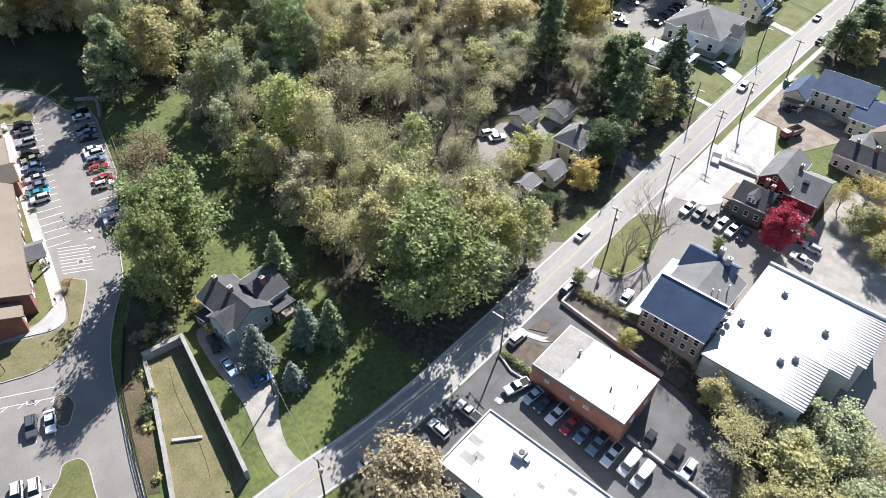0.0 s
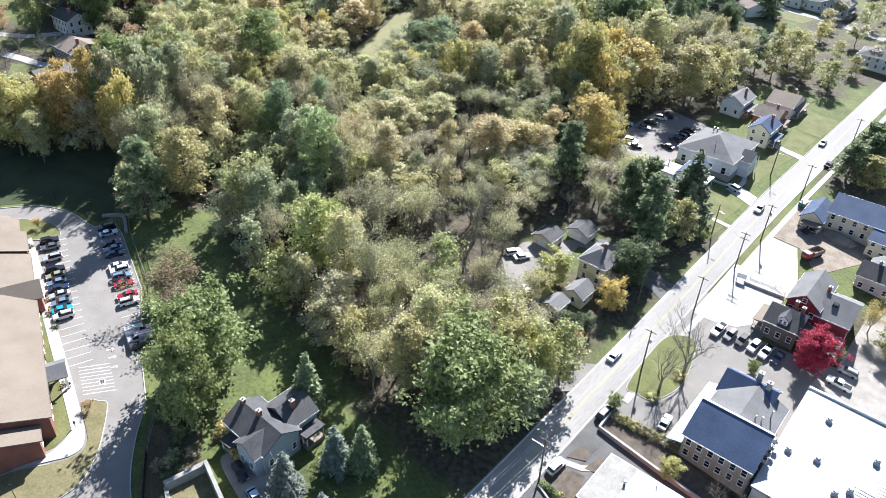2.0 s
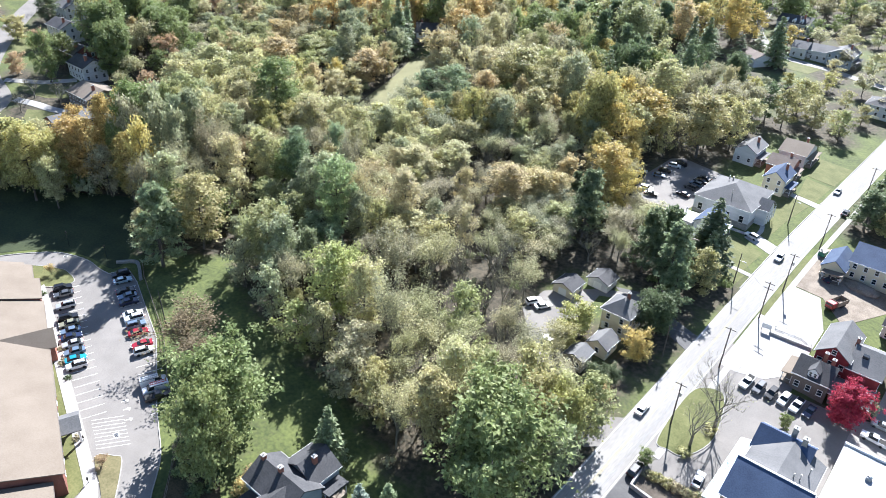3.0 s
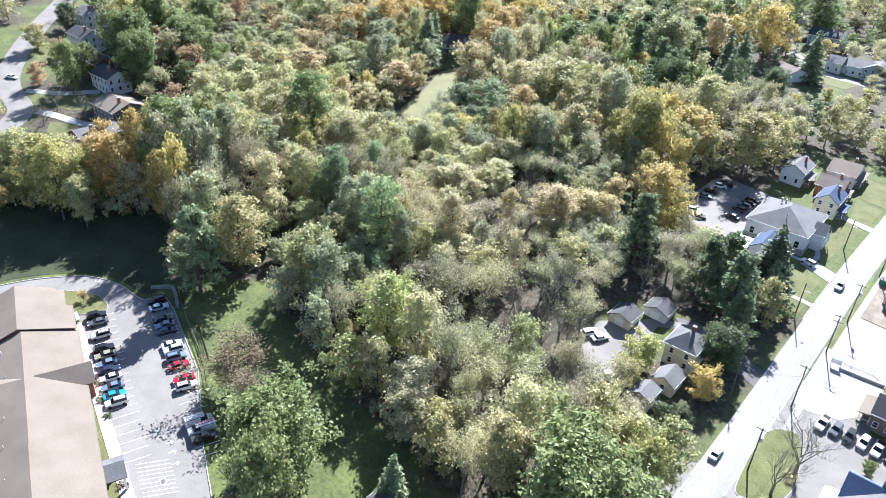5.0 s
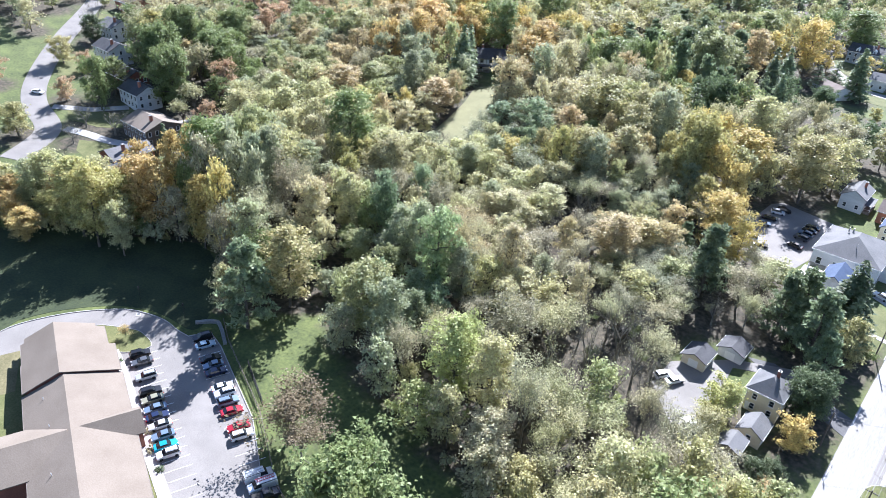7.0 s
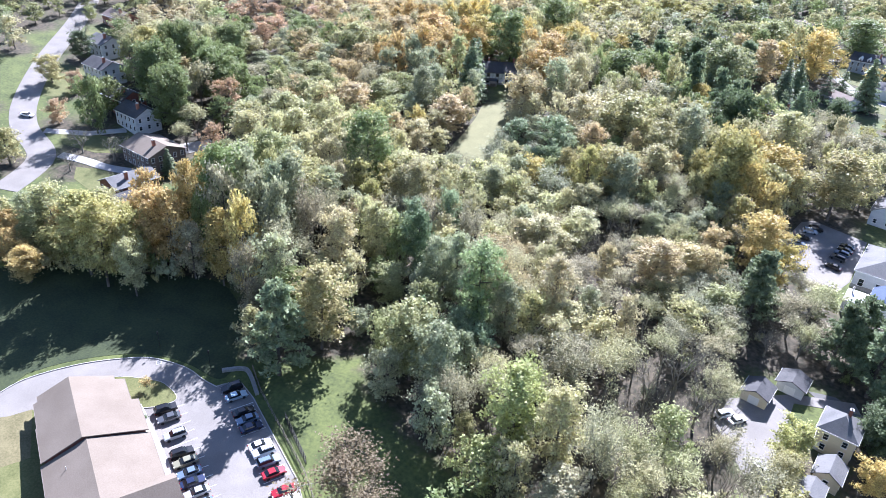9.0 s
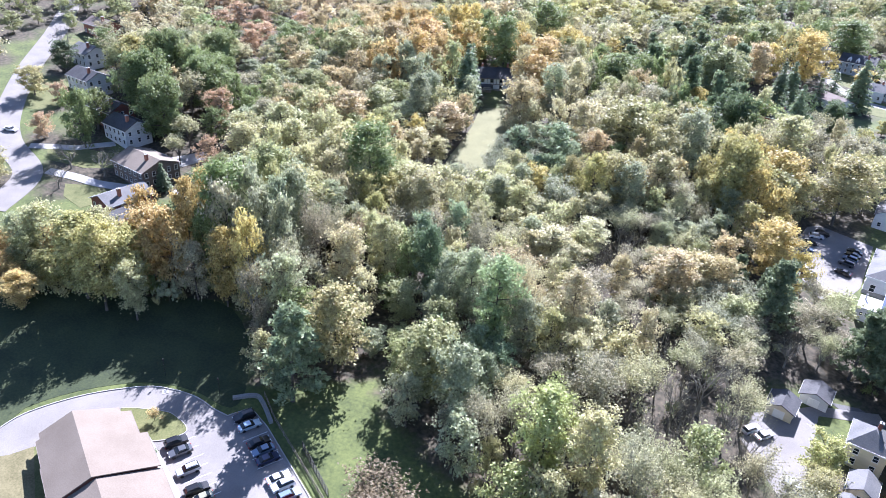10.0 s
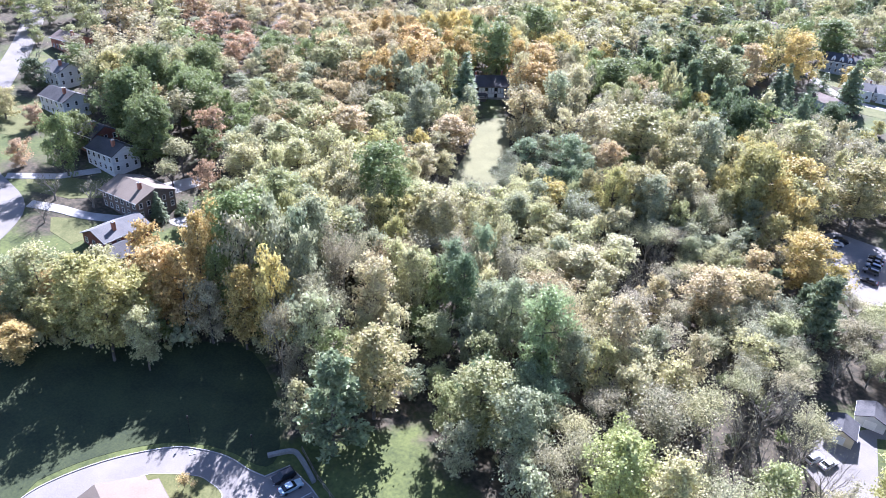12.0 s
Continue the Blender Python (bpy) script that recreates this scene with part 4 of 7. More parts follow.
garage, hx, hy = house(-72, 121.6, -67, 127.4, "small garage with grey gabled roof", "garage", "garage")
block(garage, -hx, -hy, hx, hy, 2.9, 1.9, "gable_y", CREAM_WALL, GREY_SHINGLE, 1, "se", 2.6)
barn, hx, hy = house(-73.6, 113.6, -69, 118.6, "plain tan outbuilding under the trees", "outbuilding", "outbuilding")
block(barn, -hx, -hy, hx, hy, 3.4, 1.2, "gable_y", STONE, GREY_SHINGLE, 1, "sw", 2.2)

# grey house with crossing gables
grey, hx, hy = house(-96.5, 40.5, -84.6, 54, "blue-grey sided house with crossing dark gables", "house", "grey_house", low=0.2)
block(grey, -hx, -hy, hx, -hy + 8, 4.8, 2.7, "gable_x", GREY_WALL, DARK_SHINGLE, 2, "swe", 2.5, TRIM, (0.9, 1.5))
block(grey, -hx + 2.6, -hy + 7.4, hx - 1.4, hy, 4.8, 2.7, "gable_y", GREY_WALL, DARK_SHINGLE, 2, "ewn", 2.5, TRIM, (0.9, 1.5))
block(grey, hx - 6.2, -hy - 1.6, hx - 0.6, -hy + 4, 4.7, 2.2, "gable_y", GREY_WALL, DARK_SHINGLE, 2, "s", 2.4, TRIM, (0.9, 1.5))
chimney(grey, -0.4, -2.6, 6.6, 8.5), chimney(grey, 2.0, 3.2, 6.6, 8.4), chimney(grey, -hx + 0.8, -2.8, 6.2, 8.2)
porch(grey, -hx + 1.6, -hy - 2.4, -hx + 4.6, -hy - 0.02, 2.8, DARK_SHINGLE, 2, 0.3), porch(grey, hx - 1.4, -hy + 8.6, hx + 1.4, hy - 0.6, 2.8, DARK_SHINGLE, 3, 0.4)

# houses up the road and on the hill: plan, eaves, rise, ridge, walls, roof, label
for a, b, c, d, z, rise, shape, wall, roof, text in (
    (-71, 235, -64, 246, 5.2, 2.8, "gable_y", CREAM_WALL, BLUE_SHINGLE, "pale yellow house with a blue shingle roof"),
    (-74.5, 248.5, -66, 258, 4.2, 2.6, "gable_x", BRICK, BROWN_SHINGLE, "brick bungalow with a tan-brown roof"),
    (-75, 263, -65.5, 277, 4.0, 2.8, "gable_x", WHITE_WALL, PALE_SHINGLE, "white bungalow with a pale shingle roof"),
    (-87, 250, -79.4, 262, 4.8, 2.6, "gable_y", WHITE_WALL, GREY_SHINGLE, "white house with a grey roof at the wood's edge"),
    (-63, 333, -50, 346, 5.2, 2.8, "hip", WHITE_WALL, DARK_SHINGLE, "white house with a black hipped roof"),
    (-95, 387, -83, 402, 5.4, 3.0, "gable_y", GREY_WALL, GREY_SHINGLE, "grey house with gabled shingle roof"),
    (-112, 386, -104.5, 396, 4.6, 2.8, "gable_x", WHITE_WALL, GREY_SHINGLE, "white cottage among tall trees"),
):
    home, hx, hy = house(a, b, c, d, text, group="houses up the road")
    block(home, -hx, -hy, hx, hy, z, rise, shape, wall, roof, 2, "swe", 3.0)
    chimney(home, hx * 0.4, hy * 0.3, z, z + rise + 1.0)
    porch(home, hx, -hy + 1.5, hx + 2.2, hy - 1.5, 2.6, roof, 2, -0.3)
for a, b, c, d, z, rise, shape, wall, roof, text in (
    (-273.5, 83, -264, 97, 3.2, 2.3, "gable_y", DARK_BRICK, GREY_SHINGLE, "brick ranch house with a grey shingle roof"),
    (-264, 79, -256.5, 87, 3.0, 2.0, "gable_y", DARK_BRICK, DARK_SHINGLE, "brick garage with a dark shingle roof"),
    (-286, 98, -270, 111, 5.6, 2.6, "gable_x", BROWN_SHINGLE, PALE_SHINGLE, "two-storey house with a pale shingle roof"),
    (-309.5, 109.5, -296.5, 119, 5.8, 2.6, "gable_x", WHITE_WALL, DARK_SHINGLE, "white colonial house with a dark blue-grey roof"),
    (-325, 113, -311, 122.5, 5.4, 2.8, "gable_x", DARK_BRICK, DARK_SHINGLE, "brick house with a dark roof and tall chimney"),
    (-352, 121, -338, 130.5, 5.6, 2.6, "gable_x", WHITE_WALL, DARK_SHINGLE, "white colonial house shaded by oaks"),
    (-373, 134, -361, 144, 5.4, 2.6, "gable_x", WHITE_WALL, GREY_SHINGLE, "white house with a grey roof among trees"),
    (-400, 156, -386, 166, 4.6, 2.4, "gable_x", BRICK, BROWN_SHINGLE, "brick house with a pinkish brown roof"),
    (-132, 421, -115, 435, 6.0, 3.4, "gable_x", GREY_WALL, DARK_SHINGLE, "large grey house with white dormers"),
    (-148, 315, -131, 328, 3.6, 3.6, "gable_x", BRICK, DARK_SHINGLE, "dark-roofed house with white dormers"),
):
    home, hx, hy = house(a, b, c, d, text, group="houses on the hill")
    block(home, -hx, -hy, hx, hy, z, rise, shape, wall, roof, 2, "swe", 2.6)
    if "garage" not in text:
        chimney(home, hx * 0.5, -hy * 0.3, z - 1, z + rise + 1.2, BRICK, 0.9)
    if "dormers" in text:
        for dx in (-4, 0, 4):
            dormer = part("dormer", prism([(dx - 0.9, z), (dx + 0.9, z), (dx + 0.9, z + 1.5), (dx, z + 2.3), (dx - 0.9, z + 1.5)], -hy + 0.6, -1.2), TRIM, home)
            window(dormer, pose(dx, -hy + 0.6, z + 0.35), 0.7, 1.0)
for a, b, c, d, z, rise, shape, wall, roof, text in (
    (-130, 358, -114.5, 368, 3.6, 2.2, "gable_x", WHITE_WALL, BROWN_SHINGLE, "low ranch house with a tan roof"),
    (-104, 388, -91, 400, 4.6, 2.6, "gable_x", WHITE_WALL, GREY_SHINGLE, "white house beside a sunny lawn"),
    (-201, 407, -189, 421, 4.6, 3.0, "gable_x", WHITE_WALL, DARK_SHINGLE, "white house with a dark gabled roof"),
    (-226, 423, -214, 436, 4.2, 2.4, "hip", WHITE_WALL, PALE_SHINGLE, "pale-roofed house behind the pines"),
    (-176, 470, -160, 484, 4.6, 2.6, "gable_x", BRICK, BROWN_SHINGLE, "brick house with a brown roof"),
    (-120, 500, -100, 516, 4.8, 2.8, "gable_x", WHITE_WALL, BROWN_SHINGLE, "white house in the distance"),
):
    home, hx, hy = house(a, b, c, d, text, group="distant houses")
    if "ranch" in text:
        home.matrix_basis = home.matrix_basis @ Matrix.Rotation(radians(-36), 4, "Z")
    block(home, -hx, -hy, hx, hy, z, rise, shape, wall, roof, 2, "sw", 3.2)

# half-timbered house above the meadow
tudor, hx, hy = house(-258, 258.6, -241, 270.6, "half-timbered white house with a dark roof", "house", "timbered_house")
tudor.matrix_basis = pose(-249.5, 264.6, gz(-249.5, 264.6) - 0.6, 0, 0, 39)
block(tudor, -hx, -hy, hx, hy, 5.4, 3.6, "gable_x", TRIM, DARK_SHINGLE, 2, "se", 4.2, FASCIA, (1.2, 1.4))
for k in range(13):
    part("timber", box(-hx + k * 1.4, -hy - 0.06, 2.8, -hx + 0.18 + k * 1.4, -hy + 0.02, 5.2), FASCIA, tudor)
part("timber", box(-hx, -hy - 0.07, 2.6, hx, -hy + 0.02, 2.8), FASCIA, tudor)
part("plinth", box(-hx - 0.05, -hy - 0.08, -2, hx + 0.05, -hy + 0.03, 0.75), BLOCK, tudor)
chimney(tudor, 5.5, 1.5, 6, 10.6), chimney(tudor, -6.0, 2.0, 6, 10)
porch(tudor, -hx - 0.5, -hy - 3.4, -hx + 6, -hy - 0.1, 2.4, DARK_SHINGLE, 3, 0.2)

# long care home with stepped, pale roofs
care = thing("care_home", pose(-198.5, 35.0, gz(-160, 22), 0, 0, -19.7), "long single-storey care home with pale pitched roofs", "building")


def wing(s0, s1, n0, n1, eave, rise, ridge_n, wall=DARK_BRICK):
    """A stretch of the long building with an off-centre ridge; s runs along it, n across."""
    part("wall", prism([(n0 + 0.5, -3), (n1 - 0.5, -3), (n1 - 0.5, eave - 0.12), (ridge_n, eave + rise - 0.3), (n0 + 0.5, eave - 0.12)], -s1 + 0.4, -s0 - 0.4), wall, care).matrix_basis = Matrix.Rotation(radians(90), 4, "Z")
    for a, b in ((n0, ridge_n), (ridge_n, n1)):
        za, zb = (eave, eave + rise) if a == n0 else (eave + rise, eave)
        part("roof", prism([(a, za - 0.2), (b, zb - 0.2), (b, zb), (a, za)], -s1, -s0), PALE_SHINGLE, care).matrix_basis = Matrix.Rotation(radians(90), 4, "Z")
    part("gutter", box(s0, n1 + 0.002, eave - 0.3, s1, n1 + 0.08, eave + 0.02), FASCIA, care)
    part("gutter", box(s0, n0 - 0.08, eave - 0.3, s1, n0 - 0.002, eave + 0.02), FASCIA, care)
    for k in range(int((s1 - s0) / 3.4)):
        window(care, pose(s0 + 1.9 + k * 3.4, n1 - 0.5, 1.0, 0, 0, 180), 1.3, 1.5)


wing(-0.5, 1.6, -6.4, 8.2, 5.0, 2.9, 0)
wing(1.6, 9.4, -7.2, 10.0, 5.0, 3.2, 0), wing(9.4, 19.4, -7.4, 11.3, 5.0, 3.2, 0), wing(19.4, 57.4, -7.6, 11.5, 4.3, 3.3, 0.6)
wing(57.4, 80.4, -7.6, 11.4, 4.9, 3.3, 0.6), wing(80.4, 84.6, -7.0, 9.2, 3.9, 2.4, 0.6)
part("roof", prism([(32.4, 4.3), (36.4, 7.0), (40.4, 4.3), (40.4, 4.5), (36.4, 7.2), (32.4, 4.5)], 1.0, 13.0), PALE_SHINGLE, care)
part("wall", prism([(32.9, -2), (39.9, -2), (39.9, 4.3), (36.4, 6.8), (32.9, 4.3)], 9, 12.4), BRICK, care)
part("roof", prism([(30, 4.3), (37, 7.4), (44, 4.3), (44, 4.5), (37, 7.6), (30, 4.5)], -24, 0), PALE_SHINGLE, care)
part("wall", prism([(30.6, -2), (43.4, -2), (43.4, 4.2), (37, 7.1), (30.6, 4.2)], -23.4, -6), DARK_BRICK, care)
part("canopy_roof", prism([(62.6, 3.2), (65.6, 4.7), (68.6, 3.2), (68.6, 3.4), (65.6, 4.9), (62.6, 3.4)], 10.6, 15.0), GREY_SHINGLE, care)
for s in (63.2, 68.0):
    part("post", box(s - 0.2, 14.2, -1, s + 0.2, 14.6, 3.2), TRIM, care)
for s, n, h in ((6, -3, 0.7), (15, -3.4, 0.7), (24, -3.6, 0.7), (33, -3, 0.7), (46, -3.4, 0.7), (54, -3.8, 0.7), (63, -3.6, 0.7), (51, 6.4, 0.4), (72, -3.2, 0.7)):
    z = 4.3 + 3.3 * (1 - abs(n - 0.6) / 8.2)
    part("roof_vent", rod(s, n, z, z + h, 0.07, 0.07), TRIM, care)
flue = part("flue", rod(58.5, -5.2, 5.2, 8.0, 0.28, 0.26), STEEL, care)
part("cap", rod(58.5, -5.2, 8.0, 8.3, 0.45, 0.2), STEEL, flue)
drape("lawn", [(-214, 10), (-203.5, 24), (-202, 28), (-190, 22), (-196, 6)], 0.13, DRY_TURF, "dry lawn behind the care home", "lawn")

# streets on the hill
ribbon("side_street", smooth_line([(-290, 62), (-302, 79), (-325, 84.5), (-345, 95), (-375, 118), (-410, 150), (-460, 190)]), 8.5, -0.3, 0.10, ASPHALT, label="pale suburban street on the hill", category="road")
ribbon("driveway", smooth_line([(-300, 84), (-292, 88), (-284, 91), (-275, 97)]), 3.6, -0.1, 0.14, CONCRETE, label="bright concrete driveway to the hill house", category="driveway")
ribbon("driveway", [(-318, 88), (-308, 98), (-303, 109)], 3.2, -0.1, 0.14, CONCRETE, label="bright concrete driveway to the white house", category="driveway")
drape("patio", [(-284, 116), (-277, 113.5), (-275, 126), (-280.5, 127.5)], 0.12, CONCRETE, "bright concrete patio behind the house", "patio")
drape("driveway", smooth_line([(-266, 104.5), (-260, 106), (-259.5, 113), (-261.5, 122), (-263.5, 130), (-267.5, 129), (-266.5, 120), (-264.8, 112)], True, 3), 0.12, CONCRETE, "bright concrete turning area behind the pale-roofed house", "driveway")
for outline in ([(-362, 111), (-345, 100), (-336, 105), (-346, 121), (-356, 122)], [(-316, 92), (-307, 99), (-297, 105), (-289, 100), (-295, 93), (-306, 88)], [(-402, 138), (-388, 133), (-378, 140), (-392, 152)]):
    drape("lawn", outline, 0.06, TURF, "sunlit front lawn on the hill street", "lawn")
drape("lawn", [(-284, 80), (-275, 80), (-274, 88), (-283, 90), (-290, 84)], 0.06, TURF, "sunlit front lawn of the ranch house", "lawn")
drape("meadow", smooth_line([(-216, 181), (-226, 206), (-231, 220), (-238, 238), (-228, 245), (-218, 226), (-209, 210), (-204, 191)], True, 4), 0.05, surface("sunlit_meadow", (0.15, 0.15, 0.07), (0.21, 0.205, 0.10), 0.5, 0.95, 0.4, 2), "pale mown meadow running up to the timbered house", "lawn")
ribbon("side_street", smooth_line([(-52, 372), (-90, 380), (-116, 384), (-140, 418), (-150, 470)]), 5.5, -0.2, 0.10, ROAD, label="pale lane between the northern houses", category="road")
drape("lawn", [(-135, 404), (-120, 398), (-118, 415), (-133, 418)], 0.06, TURF, "bright lawn in front of the grey house", "lawn")
drape("lawn", [(-112, 366), (-96, 366), (-92, 384), (-108, 380)], 0.06, TURF, "sunny lawn by the ranch house", "lawn")

# ---- trees ----
def unit(v):
    return v / np.maximum(np.linalg.norm(v, axis=-1, keepdims=True), 1e-6)


def leaves(places, normals, length, width, rng):
    """Small three-cornered leaf clumps of uneven size."""
    n = len(places)
    u = unit(np.cross(normals, rng.normal(size=(n, 3))))
    v = np.cross(unit(normals), u)
    s = (rng.uniform(0.6, 1.4, n))[:, None]
    skew = rng.uniform(-0.4, 0.4, n)[:, None]
    corners = np.stack([places + (u + v * skew) * length * s, places - u * 0.5 * length * s + v * width * s, places - u * 0.5 * length * s - v * width * s], 1)
    return corners.reshape(-1, 3), np.arange(3 * n).reshape(-1, 3)


def tube(a, b, r0, r1, sides):
    a, b = np.array(a, float), np.array(b, float)
    d = unit(b - a)
    u = unit(np.cross(d, (0.3, 0.9, 0.2) if abs(d[2]) > 0.9 else (0, 0, 1.0)))
    v = np.cross(d, u)
    angles = np.arange(sides) * 2 * np.pi / sides
    ring = np.cos(angles)[:, None] * u + np.sin(angles)[:, None] * v
    verts = np.concatenate([a + ring * r0, b + ring * r1])
    faces = [(i, (i + 1) % sides, sides + (i + 1) % sides, sides + i) for i in range(sides)]
    return verts, np.array(faces)


def merged(pieces):
    verts, faces, base = [], [], 0
    for v, f in pieces:
        verts.append(v), faces.append(f + base)
        base += len(v)
    return np.concatenate(verts), np.concatenate(faces)


def branching(rng, start, way, length, radius, depth, forks, tips, pieces, spread=0.6, lift=0.25):
    """A limb that bends and forks; the ends are gathered in tips."""
    a, d = np.array(start, float), unit(np.array(way, float))
    for k in range(2):
        b = a + d * length / 2
        pieces.append(tube(a, b, radius * (1 - 0.22 * k), radius * (0.78 - 0.22 * k), 5 if depth > 2 else 3))
        a, d = b, unit(d + rng.normal(size=3) * 0.16 + (0, 0, lift * 0.3))
    tips.append(a)
    if depth > 0:
        for _ in range(forks):
            side = unit(d + rng.normal(size=3) * spread + (0, 0, lift))
            branching(rng, a - d * length * rng.uniform(0, 0.55), side, length * rng.uniform(0.55, 0.8), radius * 0.52, depth - 1, forks, tips, pieces, spread, lift)


def crown(rng, count, lobes, rx, rz, zc, size, low=-0.8, ragged=0.24, fill=1.75):
    """A billowing crown of many leafy lobes with gaps between them; also some places for limbs."""
    broad = [(unit(rng.normal(size=3)) * rng.uniform(2, 4.5), rng.uniform(0, 6.28)) for _ in range(5)]
    k = np.arange(lobes)
    up = low + (1 - low) * ((k + 0.5) / lobes) + rng.normal(size=lobes) * 0.04
    up = np.clip(up, -0.97, 0.99)
    az = k * 2.39996 + rng.normal(size=lobes) * 0.35
    flank = np.sqrt(1 - up ** 2)
    d = np.stack([np.cos(az) * flank, np.sin(az) * flank, up], 1)
    reach = 1 + 0.45 * ragged * sum(np.sin(d @ w + p) for w, p in broad)
    depth = rng.uniform(0.58, 0.80, lobes) * reach
    centres = d * depth[:, None] * (rx, rx, rz) + (0, 0, zc)
    radius = rng.uniform(0.8, 1.25, lobes) * fill * math.sqrt(rx * (rx + rz) / 2 / lobes) * (1.12 - 0.2 * up)
    stretch = 0.55 + 0.35 * rz / rx
    # foliage inside each lobe, rough and closed
    bm = bmesh.new()
    bmesh.ops.create_icosphere(bm, subdivisions=1, radius=1)
    ball = np.array([v.co[:] for v in bm.verts])
    index = {v: i for i, v in enumerate(bm.verts)}
    tris = np.array([[index[v] for v in f.verts] for f in bm.faces])
    bm.free()
    verts, faces, base = [], [], 0
    for c, r in zip(centres, radius):
        verts.append(c + ball * (r * 0.52 * rng.uniform(0.7, 1.25, (len(ball), 1))) * (1, 1, stretch))
        faces.append(tris + base)
        base += len(ball)
    verts.append(ball * (0.42 * rng.uniform(0.85, 1.15, (len(ball), 1))) * (rx, rx, rz) + (0, 0, zc))
    faces.append(tris + base)
    base += len(ball)
    # leaf clumps over the lobes
    share = radius ** 2 / np.sum(radius ** 2)
    which = rng.choice(lobes, count, p=share)
    way = unit(rng.normal(size=(count, 3)) + d[which] * 0.75 + (0, 0, 0.35))
    places = centres[which] + way * (radius[which] * rng.uniform(0.5, 1.15, count))[:, None] * (1, 1, stretch)
    normals = way + rng.normal(size=way.shape) * 0.6 + (0, 0, 0.25)
    v, f = leaves(places, normals, size, size * 0.78, rng)
    limbs = centres[rng.permutation(lobes)][:40]
    return limbs, (np.concatenate(verts + [v]), np.concatenate(faces).tolist() + (f + base).tolist())


def leafy(rng, height, radius, base, limbs, knots, per, size, spread, peak=0.42, stout=0.34):
    """A trunk with rising limbs, and along each limb tufts of leaves, so that the crown is uneven and has gaps."""
    wood = [tube((0, 0, -0.5), (0.15, 0.1, base), stout, stout * 0.8, 6), tube((0.15, 0.1, base), (0.1, -0.1, height * 0.9), stout * 0.8, 0.05, 5)]
    tufts, outward = [], []
    heavy = rng.uniform(0, 6.28)
    for i in range(limbs):
        f = (i + rng.uniform(0.2, 0.8)) / limbs
        reach = 0.62 + 0.38 * f / peak if f < peak else math.sqrt(max(0.04, 1 - ((f - peak) / (1 - peak)) ** 2))
        a = i * 2.39996 + rng.uniform(-0.5, 0.5)
        reach *= radius * rng.uniform(0.62, 1.12) * (1 + 0.16 * math.cos(a - heavy))
        z = base + (height - base) * 0.86 * f
        way = np.array((math.cos(a), math.sin(a), 0))
        bend = way * reach * 0.5 + (0.1, 0, z + reach * 0.12 * (1 + f))
        tip = way * reach + rng.normal(size=3) * 0.25 + (0, 0, min(z + reach * (0.28 + 0.5 * f), height - 0.4))
        wood += [tube((0.12, 0, z), bend, 0.12, 0.08, 4), tube(bend, tip, 0.08, 0.02, 3)]
        for k in range(knots):
            q = 0.35 + 0.65 * (k + 1) / knots
            spot = bend + (tip - bend) * (2 * q - 1) if q > 0.5 else np.array((0.1, 0, z)) + (bend - (0.1, 0, z)) * 2 * q
            tufts.append(spot + rng.normal(size=3) * (0.13 * reach, 0.13 * reach, 0.35))
            outward.append(way)
    for k in range(max(3, knots)):
        tufts.append(np.array((0, 0, height * rng.uniform(0.86, 0.97))) + rng.normal(size=3) * (0.1 * radius, 0.1 * radius, 0.2))
        outward.append(np.array((0, 0, 1.0)))
    tufts, outward = np.array(tufts), np.array(outward)
    swell = spread * rng.uniform(0.65, 1.3, len(tufts))
    n = len(tufts) * per
    places = np.repeat(tufts, per, 0) + rng.normal(size=(n, 3)) * np.repeat(swell, per)[:, None] * (1, 1, 0.7)
    normals = rng.normal(size=(n, 3)) * 0.75 + np.repeat(outward, per, 0) * 0.45 + (0, 0, 0.75)
    return merged(wood), leaves(places, normals, size, size * 0.75, rng)


def broadleaf(rng, limbs=20, knots=5, per=52, size=0.26, spread=0.58):
    """Full round crown, 5 m radius and 12 m tall."""
    return leafy(rng, 12.0, 4.5, 1.6, limbs, knots, per, size, spread, 0.36)


def forest_tree(rng):
    """A tall woodland crown, 5 m radius and 22 m tall."""
    return leafy(rng, 21.8, 4.9, 4.0, 26, 5, 48, 0.31, 0.74, 0.5)


def thinning(rng, share=0.5, size=0.13, depth=3):
    """A late-autumn tree, 5 m radius and 21 m tall: grey limbs and twigs show through a thin crown."""
    wood, tips = [], []
    wood.append(tube((0, 0, -0.4), (0, 0, 5.5), 0.28, 0.2, 6))
    for k in range(6):
        a = k * 1.05 + rng.uniform(-0.4, 0.4)
        out = rng.uniform(0.15, 0.5)
        branching(rng, (0, 0, rng.uniform(4.0, 8.0)), (math.cos(a) * out, math.sin(a) * out, 1.0), rng.uniform(4.2, 5.8) * (1.2 if depth < 3 else 1), 0.15, depth, 3, tips, wood, 0.42, 0.35)
    ends = np.array(tips)
    ends = ends[ends[:, 2] > 7]
    per = int((24 if depth > 2 else 44) * share) + 1
    places = np.repeat(ends, per, 0) + rng.normal(size=(len(ends) * per, 3)) * (0.62, 0.62, 0.8)
    normals = rng.normal(size=places.shape) * 0.8 + (0, 0, 0.9)
    return merged(wood), leaves(places, normals, size, size * 0.75, rng)


